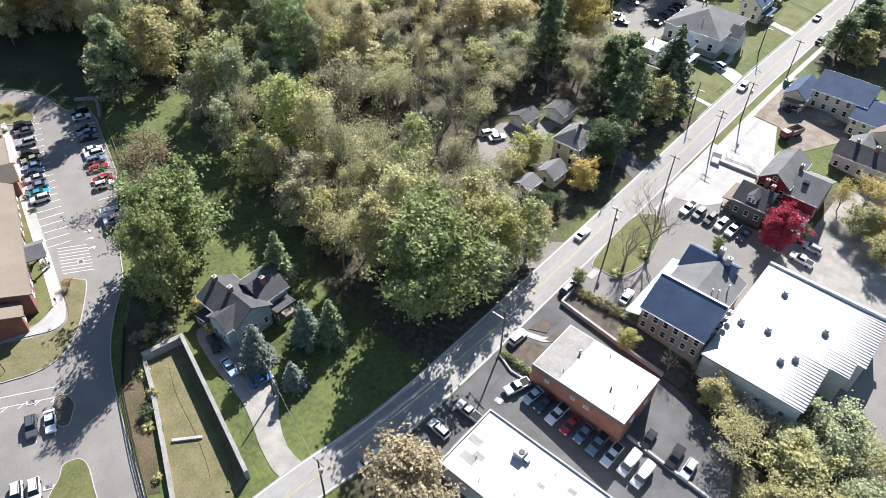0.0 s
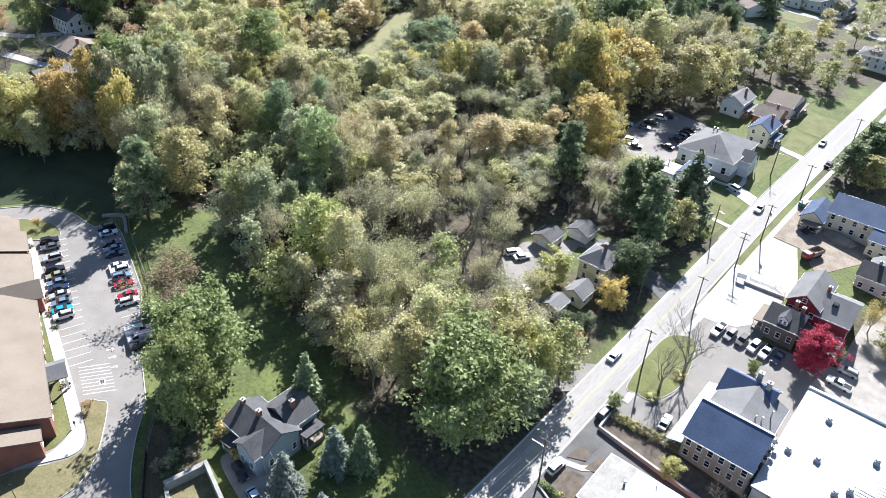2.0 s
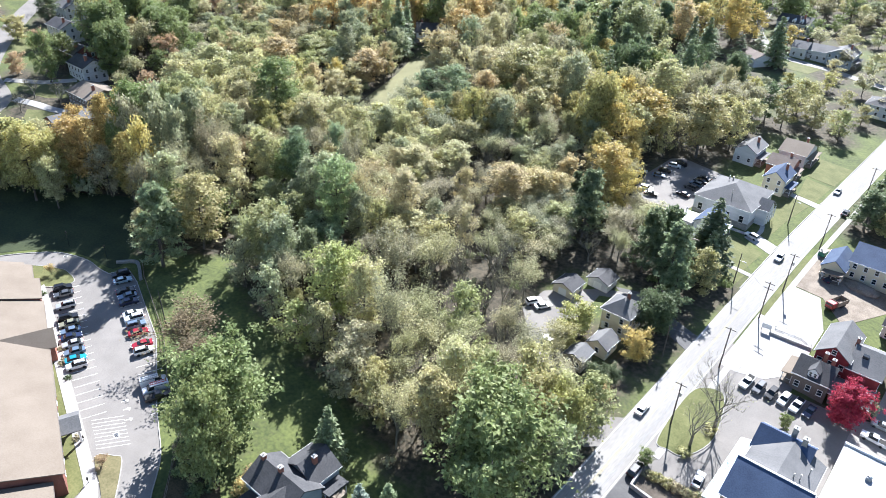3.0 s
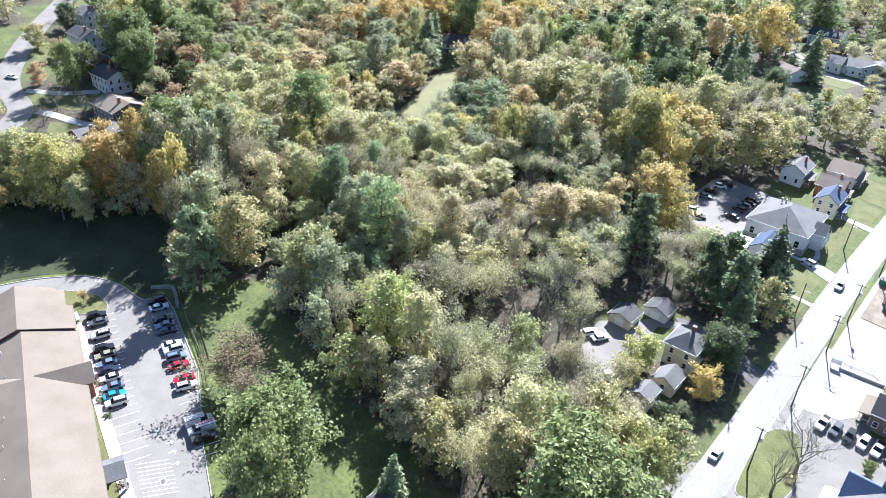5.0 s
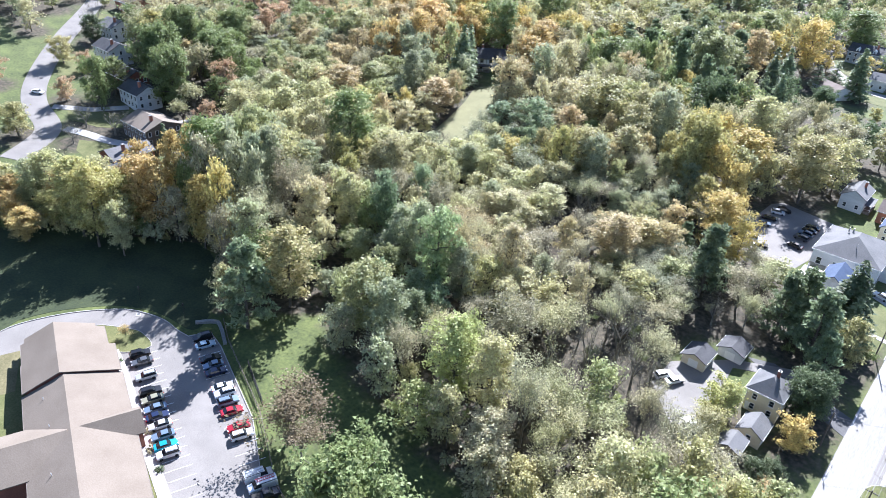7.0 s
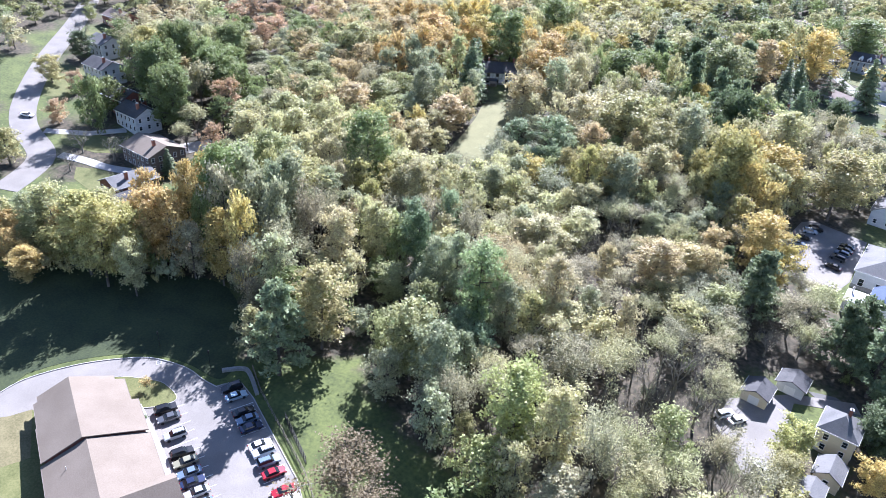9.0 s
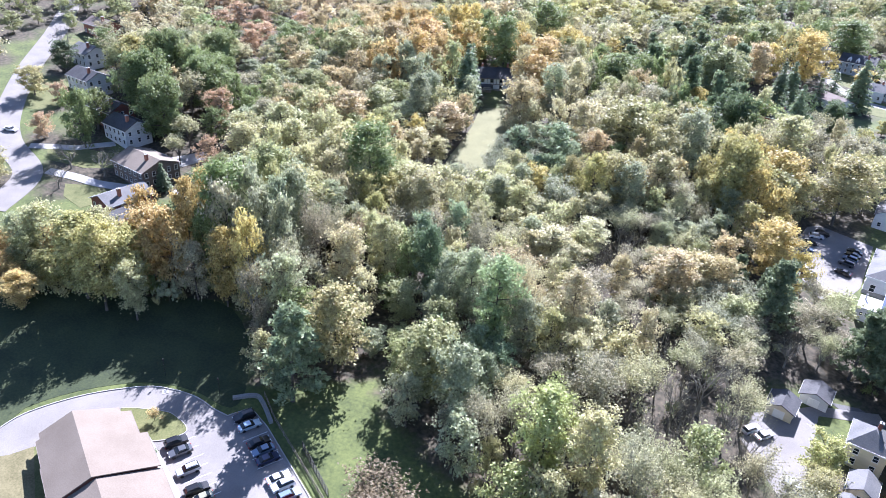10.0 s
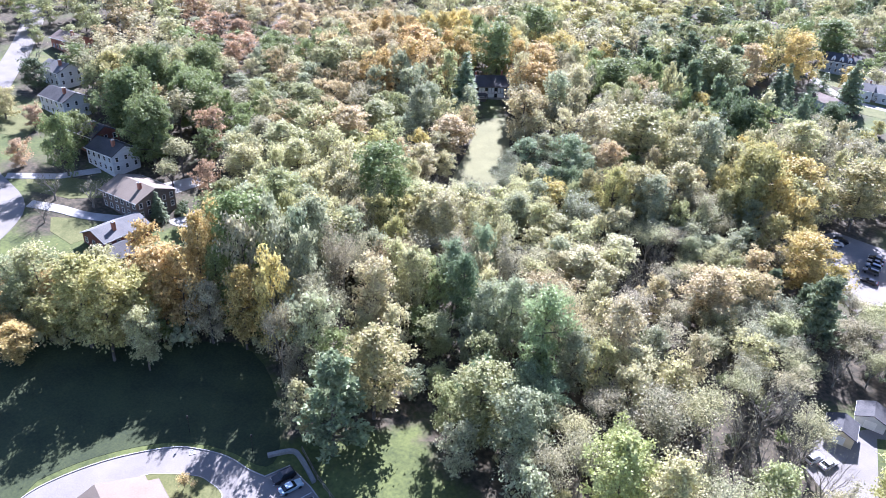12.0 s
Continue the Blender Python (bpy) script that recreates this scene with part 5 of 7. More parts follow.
def bare(rng):
    """A leafless tree with a fine haze of twigs."""
    wood, tips = [], []
    wood.append(tube((0, 0, -0.4), (0, 0, 2.4), 0.30, 0.24, 7))
    for k in range(6):
        a = k * 1.05 + rng.uniform(-0.4, 0.4)
        branching(rng, (0, 0, rng.uniform(1.8, 4.2)), (math.cos(a) * 0.6, math.sin(a) * 0.6, 1.1), rng.uniform(3.2, 4.2), 0.1, 4, 3, tips, wood, 0.55, 0.3)
    ends = np.array(tips)[::6]
    return merged(wood), leaves(ends + rng.normal(size=ends.shape) * 0.2, rng.normal(size=ends.shape), 0.13, 0.09, rng)


def spruce(rng, whorls=30, each=12):
    """A narrow conifer in drooping layers, 3.2 m radius and 12 m tall."""
    places, normals = [], []
    for k in range(whorls):
        f = k / whorls
        z, reach = 0.8 + 11.0 * f, 3.2 * (1 - f) ** 0.85 + 0.15
        for _ in range(each if f < 0.8 else 5):
            a, r = rng.uniform(0, 6.28), reach * rng.uniform(0.75, 1.12)
            n = max(3, int(r * 4.2))
            s = np.linspace(0.25, 1, n) * r
            drop = -0.22 * s + 0.05 * s * s / max(r, 0.5) + rng.normal(size=n) * 0.09
            side = rng.normal(size=n) * 0.20
            places.append(np.stack([np.cos(a) * s - np.sin(a) * side, np.sin(a) * s + np.cos(a) * side, z + drop], 1))
            normals.append(np.stack([np.full(n, np.cos(a) * 0.5), np.full(n, np.sin(a) * 0.5), np.ones(n)], 1) + rng.normal(size=(n, 3)) * 0.5)
    crown_mesh = leaves(np.concatenate(places), np.concatenate(normals), 0.42, 0.20, rng)
    return tube((0, 0, -0.4), (0, 0, 11.4), 0.24, 0.03, 6), crown_mesh


def pine(rng, whorls=22):
    """A ragged pine with plumed, level branches, 4.5 m radius and 14 m tall."""
    places, normals, wood = [], [], [tube((0, 0, -0.4), (0.2, 0, 13.4), 0.33, 0.05, 6)]
    for k in range(whorls):
        f = k / whorls
        z, reach = 2.2 + 11.2 * f, 4.4 * (1 - 0.72 * f) * rng.uniform(0.8, 1.1)
        for _ in range(5):
            a, r = rng.uniform(0, 6.28), reach * rng.uniform(0.55, 1.15)
            tip = np.array((math.cos(a) * r, math.sin(a) * r, z + 0.16 * r))
            wood.append(tube((0, 0, z - 0.2), tip, 0.06, 0.02, 3))
            for q in (0.5, 0.75, 1.0):
                c = np.array((0, 0, z)) * (1 - q) + tip * q
                n = 16
                d = unit(rng.normal(size=(n, 3)) * (1, 1, 0.4) + (math.cos(a) * 0.5, math.sin(a) * 0.5, 0.25))
                places.append(c + d * rng.uniform(0.25, 0.8, n)[:, None])
                normals.append(np.cross(d, rng.normal(size=(n, 3))) + (0, 0, 0.7))
    return merged(wood), leaves(np.concatenate(places), np.concatenate(normals), 0.40, 0.19, rng)


def shrub(rng):
    """A low bush, 1.5 m radius and 2.4 m tall."""
    centre, crown_mesh = crown(rng, 520, 9, 1.5, 1.2, 1.2, 0.14)
    return merged([tube((0, 0, -0.2), c, 0.05, 0.02, 3) for c in centre[:7]]), crown_mesh


def light_shrub(rng):
    """A bush of the undergrowth, with fewer leaves."""
    _, crown_mesh = crown(rng, 240, 5, 1.5, 1.2, 1.2, 0.18, -0.4, 0.4, 1.5)
    return tube((0, 0, -0.2), (0, 0, 1.2), 0.05, 0.02, 3), crown_mesh


def small_crown(rng, limbs=17, knots=4, per=34, size=0.44, spread=0.8):
    """A lighter tree, 6.4 m radius and 19 m tall: fewer, larger tufts."""
    return leafy(rng, 18.8, rng.uniform(5.8, 6.4), 2.5, limbs, knots, per, size, spread, 0.45)


FAR_SIZE = {"tall": (6.4, 19.0)}


# radius and height of each model, bark, name, label, category
MODELS = {
    "maple": (5.2, 12.2, BARK, "maple_tree", "broad green deciduous tree beginning to turn", "tree"),
    "oak": (5.2, 12.2, BARK, "oak_tree", "large old broadleaf tree with dense green crown", "tree"),
    "tall": (5.0, 22.0, BARK, "forest_tree", "tall narrow woodland tree with ragged autumn crown", "tree"),
    "under": (6.4, 19.0, BARK, "understorey_tree", "lesser woodland tree crowded among taller ones", "tree"),
    "thin": (5.0, 21.0, GREY_BARK, "thinning_tree", "autumn tree with thin tan foliage and grey limbs", "tree"),
    "sparse": (5.0, 21.0, GREY_BARK, "sparse_tree", "nearly leafless autumn tree with few brown leaves", "tree"),
    "bare": (5.2, 11.6, GREY_BARK, "bare_tree", "leafless grey-barked deciduous tree", "tree"),
    "spruce": (3.2, 12.0, BARK, "spruce_tree", "dark conical spruce with layered drooping branches", "conifer"),
    "pine": (4.5, 14.0, BARK, "pine_tree", "tall ragged pine with plumed branches", "conifer"),
    "shrub": (1.6, 2.5, BARK, "shrub", "rounded leafy garden shrub", "shrub"),
}
SHAPES = {
    "maple": [broadleaf(np.random.RandomState(s)) for s in (11, 12, 13, 14)],
    "oak": [broadleaf(np.random.RandomState(s), 56, 6, 46, 0.2, 0.44) for s in (21, 22, 23)],
    "tall": [forest_tree(np.random.RandomState(s)) for s in (15, 16, 17, 18, 19)],
    "under": [small_crown(np.random.RandomState(s), 18, 4, 40, 0.41, 0.85) for s in (25, 26, 27, 28)],
    "thin": [thinning(np.random.RandomState(s), 0.62, 0.2) for s in (31, 32, 33, 34)],
    "sparse": [thinning(np.random.RandomState(s), 0.17, 0.2) for s in (41, 42)],
    "bare": [bare(np.random.RandomState(s)) for s in (51, 52)],
    "spruce": [spruce(np.random.RandomState(s)) for s in (61, 62)],
    "pine": [pine(np.random.RandomState(s)) for s in (71, 72)],
    "shrub": [shrub(np.random.RandomState(s)) for s in (81, 82)],
}
MESHES = {}
for kind_name, shapes in SHAPES.items():
    for wood_mesh, crown_mesh in shapes:
        pair = []
        for name, (v, f), material in (("trunk", wood_mesh, MODELS[kind_name][2]), ("crown", crown_mesh, LEAF)):
            mesh = bpy.data.meshes.new(name)
            mesh.from_pydata(v.tolist(), [], list(f))
            mesh.materials.append(material)
            pair.append(mesh)
        MESHES.setdefault(kind_name, []).append(pair)

GREEN = (0.255, 0.305, 0.125)
DEEP = (0.135, 0.175, 0.09)
OLIVE = (0.44, 0.415, 0.205)
LIME = (0.47, 0.445, 0.185)
TAN = (0.465, 0.44, 0.275)
BROWN = (0.4, 0.355, 0.23)
GOLD = (0.58, 0.48, 0.18)
ORANGE = (0.575, 0.435, 0.19)
RED = (0.414, 0.055, 0.095)
RUST = (0.5, 0.355, 0.22)
PINE = (0.22, 0.27, 0.15)
BLUE = (0.22, 0.26, 0.225)
SAGE = (0.385, 0.41, 0.25)
STRAW = (0.55, 0.51, 0.3)
MOSS = (0.37, 0.385, 0.185)
PEACH = (0.55, 0.46, 0.26)
REED = (0.505, 0.49, 0.265)
BRIGHT = (0.315, 0.39, 0.19)
TEAL = (0.295, 0.36, 0.205)
WHEAT = (0.56, 0.485, 0.265)
LEEK = (0.42, 0.45, 0.19)
BOTTLE = (0.15, 0.2, 0.1)
UMBER = (0.27, 0.22, 0.13)
HUES = {UMBER: "dull brown", GREEN: "green", DEEP: "dark green", OLIVE: "olive", LIME: "yellow-green", TAN: "tan", BROWN: "brown", GOLD: "golden", ORANGE: "orange", RED: "bright red", RUST: "rust-red", PINE: "dark green", BLUE: "blue-green", SAGE: "pale green", STRAW: "straw-coloured", MOSS: "mossy green", PEACH: "pale orange", REED: "pale olive", BRIGHT: "bright green", TEAL: "blue-green", WHEAT: "golden tan", LEEK: "fresh yellow-green", BOTTLE: "deep green"}
tree_dice = random.Random(5)
PLANTED = []


def plant(kind, x, y, r, h, hue, group="", sunk=0.1):
    """A tree or shrub with a trunk and a crown, turned at random."""
    mr, mh, bark, name, label, category = MODELS[kind]
    trunk, crown_data = tree_dice.choice(MESHES[kind])
    shade = tree_dice.uniform(0.88, 1.12) * (0.84 if kind in ("thin", "sparse") else 1)
    colour = tuple(c * shade * tree_dice.uniform(0.97, 1.03) for c in hue)
    lean = pose(x, y, gz(x, y) - sunk, tree_dice.uniform(-2, 2), tree_dice.uniform(-2, 2), tree_dice.uniform(0, 360))
    ob = thing(name, lean @ Matrix.Diagonal((r / mr, r / mr, h / mh, 1)), label if kind == "bare" else label + ", " + HUES[hue] + " leaves" if kind not in ("spruce", "pine") else label + ", " + HUES[hue] + " needles", category, group)
    for part_name, data in (("trunk", trunk), ("crown", crown_data)):
        o = new(part_name, data)
        o.parent = ob
        o.color = (*colour, 1)
    PLANTED.append((x, y, r))
    return ob


# trees that stand out, yard by yard: kind, x, y, radius, height, colour
for row in [
    ("oak", -111.5, 46, 10.5, 22, GREEN), ("oak", -103, 38, 7, 25.5, GREEN), ("oak", -64.5, 72.5, 13.0, 27, GREEN), ("maple", -60, 91.5, 6.2, 17, LIME), ("maple", -57.5, 84, 5, 15, SAGE), ("maple", -67, 89, 6, 18, OLIVE),
    ("tall", -173, 81.5, 6.4, 24, OLIVE), ("maple", -77, 125, 5.4, 9.5, LIME), ("oak", -62.8, 138.6, 6.6, 12.5, BOTTLE), ("maple", -62, 126.5, 4.5, 8.2, GOLD),
    ("oak", -18.6, 141.4, 5.0, 11.5, RED), ("bare", -38.6, 119.4, 8, 17, TAN), ("bare", -40.6, 111.6, 6, 14, TAN),
    ("thin", -138.5, 55.5, 7.8, 14.5, UMBER), ("thin", -132, 52, 5.5, 12, UMBER),
]:
    plant(*row, group="yard trees")
for row in [
    ("spruce", -66, 176.5, 7.8, 22.5, DEEP), ("pine", -68.5, 157.5, 6.6, 22, PINE), ("pine", -78, 161, 5.8, 21, PINE), ("pine", -74, 168, 5.5, 20, PINE), ("pine", -64, 151, 5, 16, PINE), ("spruce", -63.5, 171, 5, 16, PINE),
    ("pine", -37, 234, 6, 14, PINE), ("pine", -30, 233, 5, 12, OLIVE), ("pine", -33, 243, 6, 15, PINE), ("pine", -36, 252, 6, 14, PINE), ("pine", -28, 246, 6, 15, OLIVE),
    ("spruce", -78.8, 40.4, 3.7, 12, BLUE), ("spruce", -76.4, 50.4, 3.4, 12.5, BLUE), ("spruce", -73, 54, 3.4, 12.5, PINE), ("spruce", -70.5, 42, 2.5, 7.5, BLUE), ("spruce", -92, 56.5, 4, 15, PINE),
    ("pine", -173.5, 69, 7.2, 25, TEAL), ("spruce", -250, 244.5, 5.5, 24, TEAL), ("spruce", -268.5, 103.5, 3, 9.5, PINE),
]:
    plant(*row, group="yard conifers")
for row in [
    ("maple", -41.5, 42, 7.5, 12, BROWN), ("maple", -36, 38, 7, 11, BROWN), ("maple", 8, 89, 7, 9, OLIVE), ("maple", 7, 82, 5, 7, OLIVE), ("maple", 12, 83, 7, 9, OLIVE), ("maple", 18, 92, 6, 8, SAGE),
    ("maple", 5, 95, 5, 7, SAGE), ("maple", 11, 102, 7, 10, SAGE), ("thin", 17, 101, 6, 9, OLIVE), ("maple", -10.5, 93.5, 3.8, 7, OLIVE),
    ("thin", -3.5, 88.5, 5, 8, OLIVE), ("sparse", -1, 95, 4.5, 7, BROWN), ("sparse", -6.5, 95.3, 3.5, 6, BROWN), ("maple", -29, 93.5, 2.7, 5, LIME), ("bare", -20, 94.5, 3, 6, TAN), ("bare", -15.5, 96, 2.4, 6, TAN),
    ("thin", -7, 170.5, 4.8, 11, GOLD), ("maple", -4.5, 161, 5, 8, OLIVE), ("maple", -1, 165, 5, 8, ORANGE), ("thin", -11.5, 165, 3.2, 9, GOLD), ("maple", 2, 155, 5, 8, OLIVE), ("maple", -1, 176, 5, 9, GOLD),
    ("thin", -61.5, 107, 3.8, 7, ORANGE), ("thin", -70, 106.5, 4.5, 10, TAN), ("maple", -65, 112.5, 3.2, 6, DEEP), ("maple", -62, 115.5, 2.6, 5, DEEP), ("thin", -76, 113, 4.5, 11, OLIVE), ("maple", -76.5, 118, 4, 8, LIME),
]:
    plant(*row, group="street and yard trees")
KNOWN = []


def stand(rows):
    """Trees of the wood, one by one: kind, x, y, radius, height, colour."""
    for kind, x, y, r, h, hue in rows:
        plant(kind, x, y, r, h, hue, "woodland trees")
        KNOWN.append((x, y, h, kind, hue))


# creek wood
stand([
    ("tall", -79.7, 72.8, 4.4, 21.6, REED), ("tall", -105.4, 76.3, 5.2, 16, TAN), ("thin", -91.2, 78.1, 5.1, 14.1, REED), ("thin", -77.9, 78.7, 4.6, 22.4, REED), ("maple", -129.1, 79.7, 2.8, 10.3, OLIVE),
    ("thin", -133.6, 81.9, 4, 19.4, TAN), ("tall", -81.6, 82.6, 5.3, 21.9, REED), ("tall", -121.3, 85, 5.7, 24.4, LEEK), ("tall", -112.5, 86, 5, 24, REED), ("thin", -103.8, 86.1, 5.2, 25.7, TAN),
    ("thin", -129, 88.2, 3.9, 18.4, TAN), ("thin", -96, 88.6, 5.6, 18, REED), ("thin", -98.8, 94.2, 5.2, 18.1, REED), ("bare", -113.7, 100, 4.1, 9, TAN), ("thin", -119.2, 104.3, 6.2, 20.9, TAN),
    ("bare", -109.9, 104.7, 4.5, 12.7, TAN), ("thin", -79.9, 106, 5, 13.3, TAN), ("thin", -132.5, 106.4, 4.1, 14.2, TAN), ("thin", -87.3, 108, 4, 14.7, STRAW), ("thin", -114.5, 111.8, 5.9, 20.5, REED),
])
# creek wood
stand([
    ("bare", -90.2, 112.5, 4.3, 15.1, TAN), ("bare", -106.1, 114.3, 4.9, 20, TAN), ("thin", -123.3, 115.5, 4.9, 13.8, TAN), ("bare", -96, 119, 6, 16, TAN), ("tall", -130.6, 122.5, 4.9, 14.2, STRAW),
    ("bare", -103, 124.5, 8.5, 19, TAN), ("tall", -136.7, 125.4, 4.9, 23.2, STRAW), ("thin", -94, 125.5, 5, 15, REED), ("thin", -137.9, 136.4, 5.4, 14.9, TAN), ("thin", -128.8, 139.6, 5, 11, STRAW),
    ("thin", -113.2, 153.1, 5.1, 11, SAGE), ("thin", -107.7, 153.7, 5.1, 11, SAGE), ("thin", -100.5, 153.9, 4.2, 11, TAN), ("bare", -91.8, 154.7, 4.8, 10.4, TAN), ("bare", -132, 158, 5.7, 12.6, TAN),
    ("tall", -123.9, 158.5, 6.8, 17.6, WHEAT), ("tall", -106.3, 159.1, 4.8, 11.3, MOSS), ("pine", -99.6, 164.1, 6.5, 23.7, PINE), ("thin", -89.7, 166, 5.8, 13.7, TAN), ("tall", -120, 169.2, 6.3, 13.6, WHEAT),
])
# creek wood
stand([
    ("maple", -135.2, 180, 4.3, 12.5, SAGE), ("thin", -91.9, 185.2, 5, 11, STRAW), ("tall", -105.3, 187.3, 6.4, 21, GOLD), ("tall", -130.6, 188.4, 4.7, 11, SAGE),
])
# middle wood
stand([
    ("thin", -188.5, 74.3, 3.7, 17.1, BROWN), ("tall", -141.5, 86, 5.4, 23, SAGE), ("tall", -151, 87.9, 6.1, 22, MOSS), ("maple", -171, 92, 4, 7, SAGE), ("maple", -166.6, 96.5, 3.4, 7.4, MOSS),
    ("tall", -147.7, 100.3, 4.1, 15.5, TEAL), ("tall", -142.6, 101.6, 3.9, 12.7, TEAL), ("tall", -188.9, 103.1, 5.4, 23.5, STRAW), ("tall", -171.8, 104.8, 4.4, 13.3, MOSS), ("maple", -179.4, 107.7, 4.2, 10.3, GREEN),
    ("tall", -149.2, 110.1, 5.6, 28, BRIGHT), ("tall", -142.3, 112, 3.7, 19.7, SAGE), ("tall", -185.6, 113.2, 4.5, 22, REED), ("tall", -165.1, 114.2, 4.3, 21.1, SAGE), ("tall", -159.4, 114.5, 4.4, 24.6, SAGE),
    ("tall", -172.2, 115.3, 4.4, 24.8, BOTTLE), ("thin", -147.3, 116.2, 4.3, 26.8, PEACH), ("tall", -178.2, 121, 4.2, 23.5, TEAL), ("thin", -161, 132.8, 6, 16.3, PEACH), ("thin", -170.1, 133.9, 4.7, 20, TAN),
])
# middle wood
stand([
    ("tall", -150.2, 150, 4.8, 13.5, STRAW), ("tall", -156.6, 151.5, 6.7, 14.6, REED), ("bare", -143, 163.1, 5.8, 12.6, TAN), ("tall", -183, 163.7, 4.2, 16.4, SAGE), ("tall", -150.9, 165.6, 5.5, 13.2, STRAW),
    ("tall", -170.4, 168.4, 5.1, 11, REED), ("tall", -185.7, 169.5, 5.9, 14.2, REED), ("thin", -166.8, 175.6, 7.2, 17.8, SAGE), ("thin", -146.5, 176.8, 5.5, 15.7, REED), ("thin", -142.1, 182.2, 5.4, 13.8, TAN),
    ("maple", -162.9, 188.8, 6.1, 22, LIME), ("tall", -151.4, 191, 5.6, 22.8, SAGE), ("tall", -157.4, 193.2, 5.3, 22, OLIVE),
])
# west wood
stand([
    ("tall", -243.7, 47.6, 4.4, 10.6, ORANGE), ("tall", -236.8, 59.7, 6.9, 24.6, LIME), ("tall", -254.6, 60, 5.4, 18.8, REED), ("tall", -229.4, 60.1, 5.7, 25.6, LIME), ("tall", -221, 62.9, 3.7, 17, REED),
    ("tall", -229.6, 73.7, 6.4, 23.4, ORANGE), ("maple", -217, 77.5, 5, 17, TAN), ("tall", -209.6, 80.8, 4.5, 23.6, GOLD), ("tall", -225.9, 83, 4.2, 29.6, ORANGE), ("tall", -220.3, 90.6, 7.5, 32.7, GREEN),
    ("thin", -194.4, 95.4, 5.4, 19.6, TAN), ("tall", -208.2, 98.3, 4.6, 31.5, SAGE), ("tall", -209.1, 103.5, 5.1, 31.9, SAGE), ("thin", -204, 106.7, 4.6, 22.4, TAN), ("tall", -215, 110.5, 7.2, 26.2, OLIVE),
    ("tall", -227.3, 112.1, 6.4, 28.8, MOSS), ("thin", -206.7, 112.5, 4.8, 20.4, TAN), ("thin", -199.5, 115.7, 4.5, 17.6, PEACH), ("tall", -210.1, 118.6, 4.9, 22.1, SAGE), ("maple", -201.5, 127.6, 4.1, 17.2, LIME),
])
# west wood
stand([
    ("tall", -228.3, 137.4, 5, 23.8, REED), ("tall", -192.4, 138.5, 5.6, 23, REED), ("tall", -247.2, 139.6, 6.4, 21.3, REED), ("tall", -224.1, 140.8, 4.8, 20.5, STRAW), ("tall", -216.4, 141.4, 8.2, 29.3, GREEN),
    ("tall", -199.4, 143.1, 6.6, 21.5, REED), ("tall", -207, 147.3, 6.1, 18.4, REED), ("tall", -253, 172.1, 8, 20.7, PEACH), ("bare", -203.2, 177.2, 4.1, 9, TAN), ("bare", -207.9, 178.3, 4.3, 9.3, TAN),
    ("tall", -227.1, 178.8, 5.1, 13.2, STRAW), ("tall", -252.8, 186.4, 6.2, 18, MOSS),
])
# upper valley
stand([
    ("tall", -229.4, 199.2, 7.6, 16.5, PEACH), ("thin", -191.9, 199.5, 5.1, 11, SAGE), ("tall", -243.1, 199.6, 5, 23.4, SAGE), ("thin", -138.2, 200.9, 6.1, 20.9, TAN), ("tall", -183.5, 203.2, 6.3, 21.3, TEAL),
    ("tall", -147.5, 205, 7, 23.2, REED), ("tall", -171.6, 206.4, 5.3, 22.4, PEACH), ("tall", -246.7, 210.3, 5.3, 20.6, SAGE), ("tall", -175.5, 211.7, 5.8, 19.8, STRAW), ("tall", -184.3, 211.8, 5.1, 11, SAGE),
    ("oak", -128.2, 216.3, 10.9, 30.2, LIME), ("tall", -151.8, 216.3, 6.6, 26.9, OLIVE), ("tall", -183.3, 220.7, 6.9, 25, STRAW), ("tall", -167.8, 225, 9.7, 28.3, OLIVE), ("maple", -213.8, 227.5, 9.8, 22, PEACH),
    ("tall", -154.9, 229.8, 5.8, 27, OLIVE), ("tall", -146.7, 230.9, 6.9, 29.9, SAGE), ("tall", -115.8, 232.1, 8.9, 24.2, GOLD), ("spruce", -244.3, 233.3, 7.6, 27.8, PINE), ("tall", -97.8, 241.8, 8.8, 24.8, OLIVE),
])
# upper valley
stand([
    ("tall", -208, 242.5, 5.7, 27.2, SAGE), ("thin", -106.7, 243.7, 6, 17, TAN), ("maple", -175, 245, 13, 22, OLIVE), ("thin", -192, 250.3, 6.7, 21.2, TAN), ("tall", -221.9, 253, 7.9, 25.7, ORANGE),
    ("tall", -121.1, 253.9, 7.7, 29, REED), ("tall", -205.6, 255.9, 5.8, 26.9, STRAW), ("tall", -225.5, 262.2, 7.6, 27.6, ORANGE), ("maple", -157, 267, 9.5, 20, GREEN), ("oak", -142.6, 273.1, 8.6, 24.2, BOTTLE),
    ("tall", -251.8, 273.5, 8.5, 29.9, GREEN), ("thin", -110.6, 278.8, 6.3, 13.8, TAN),
])
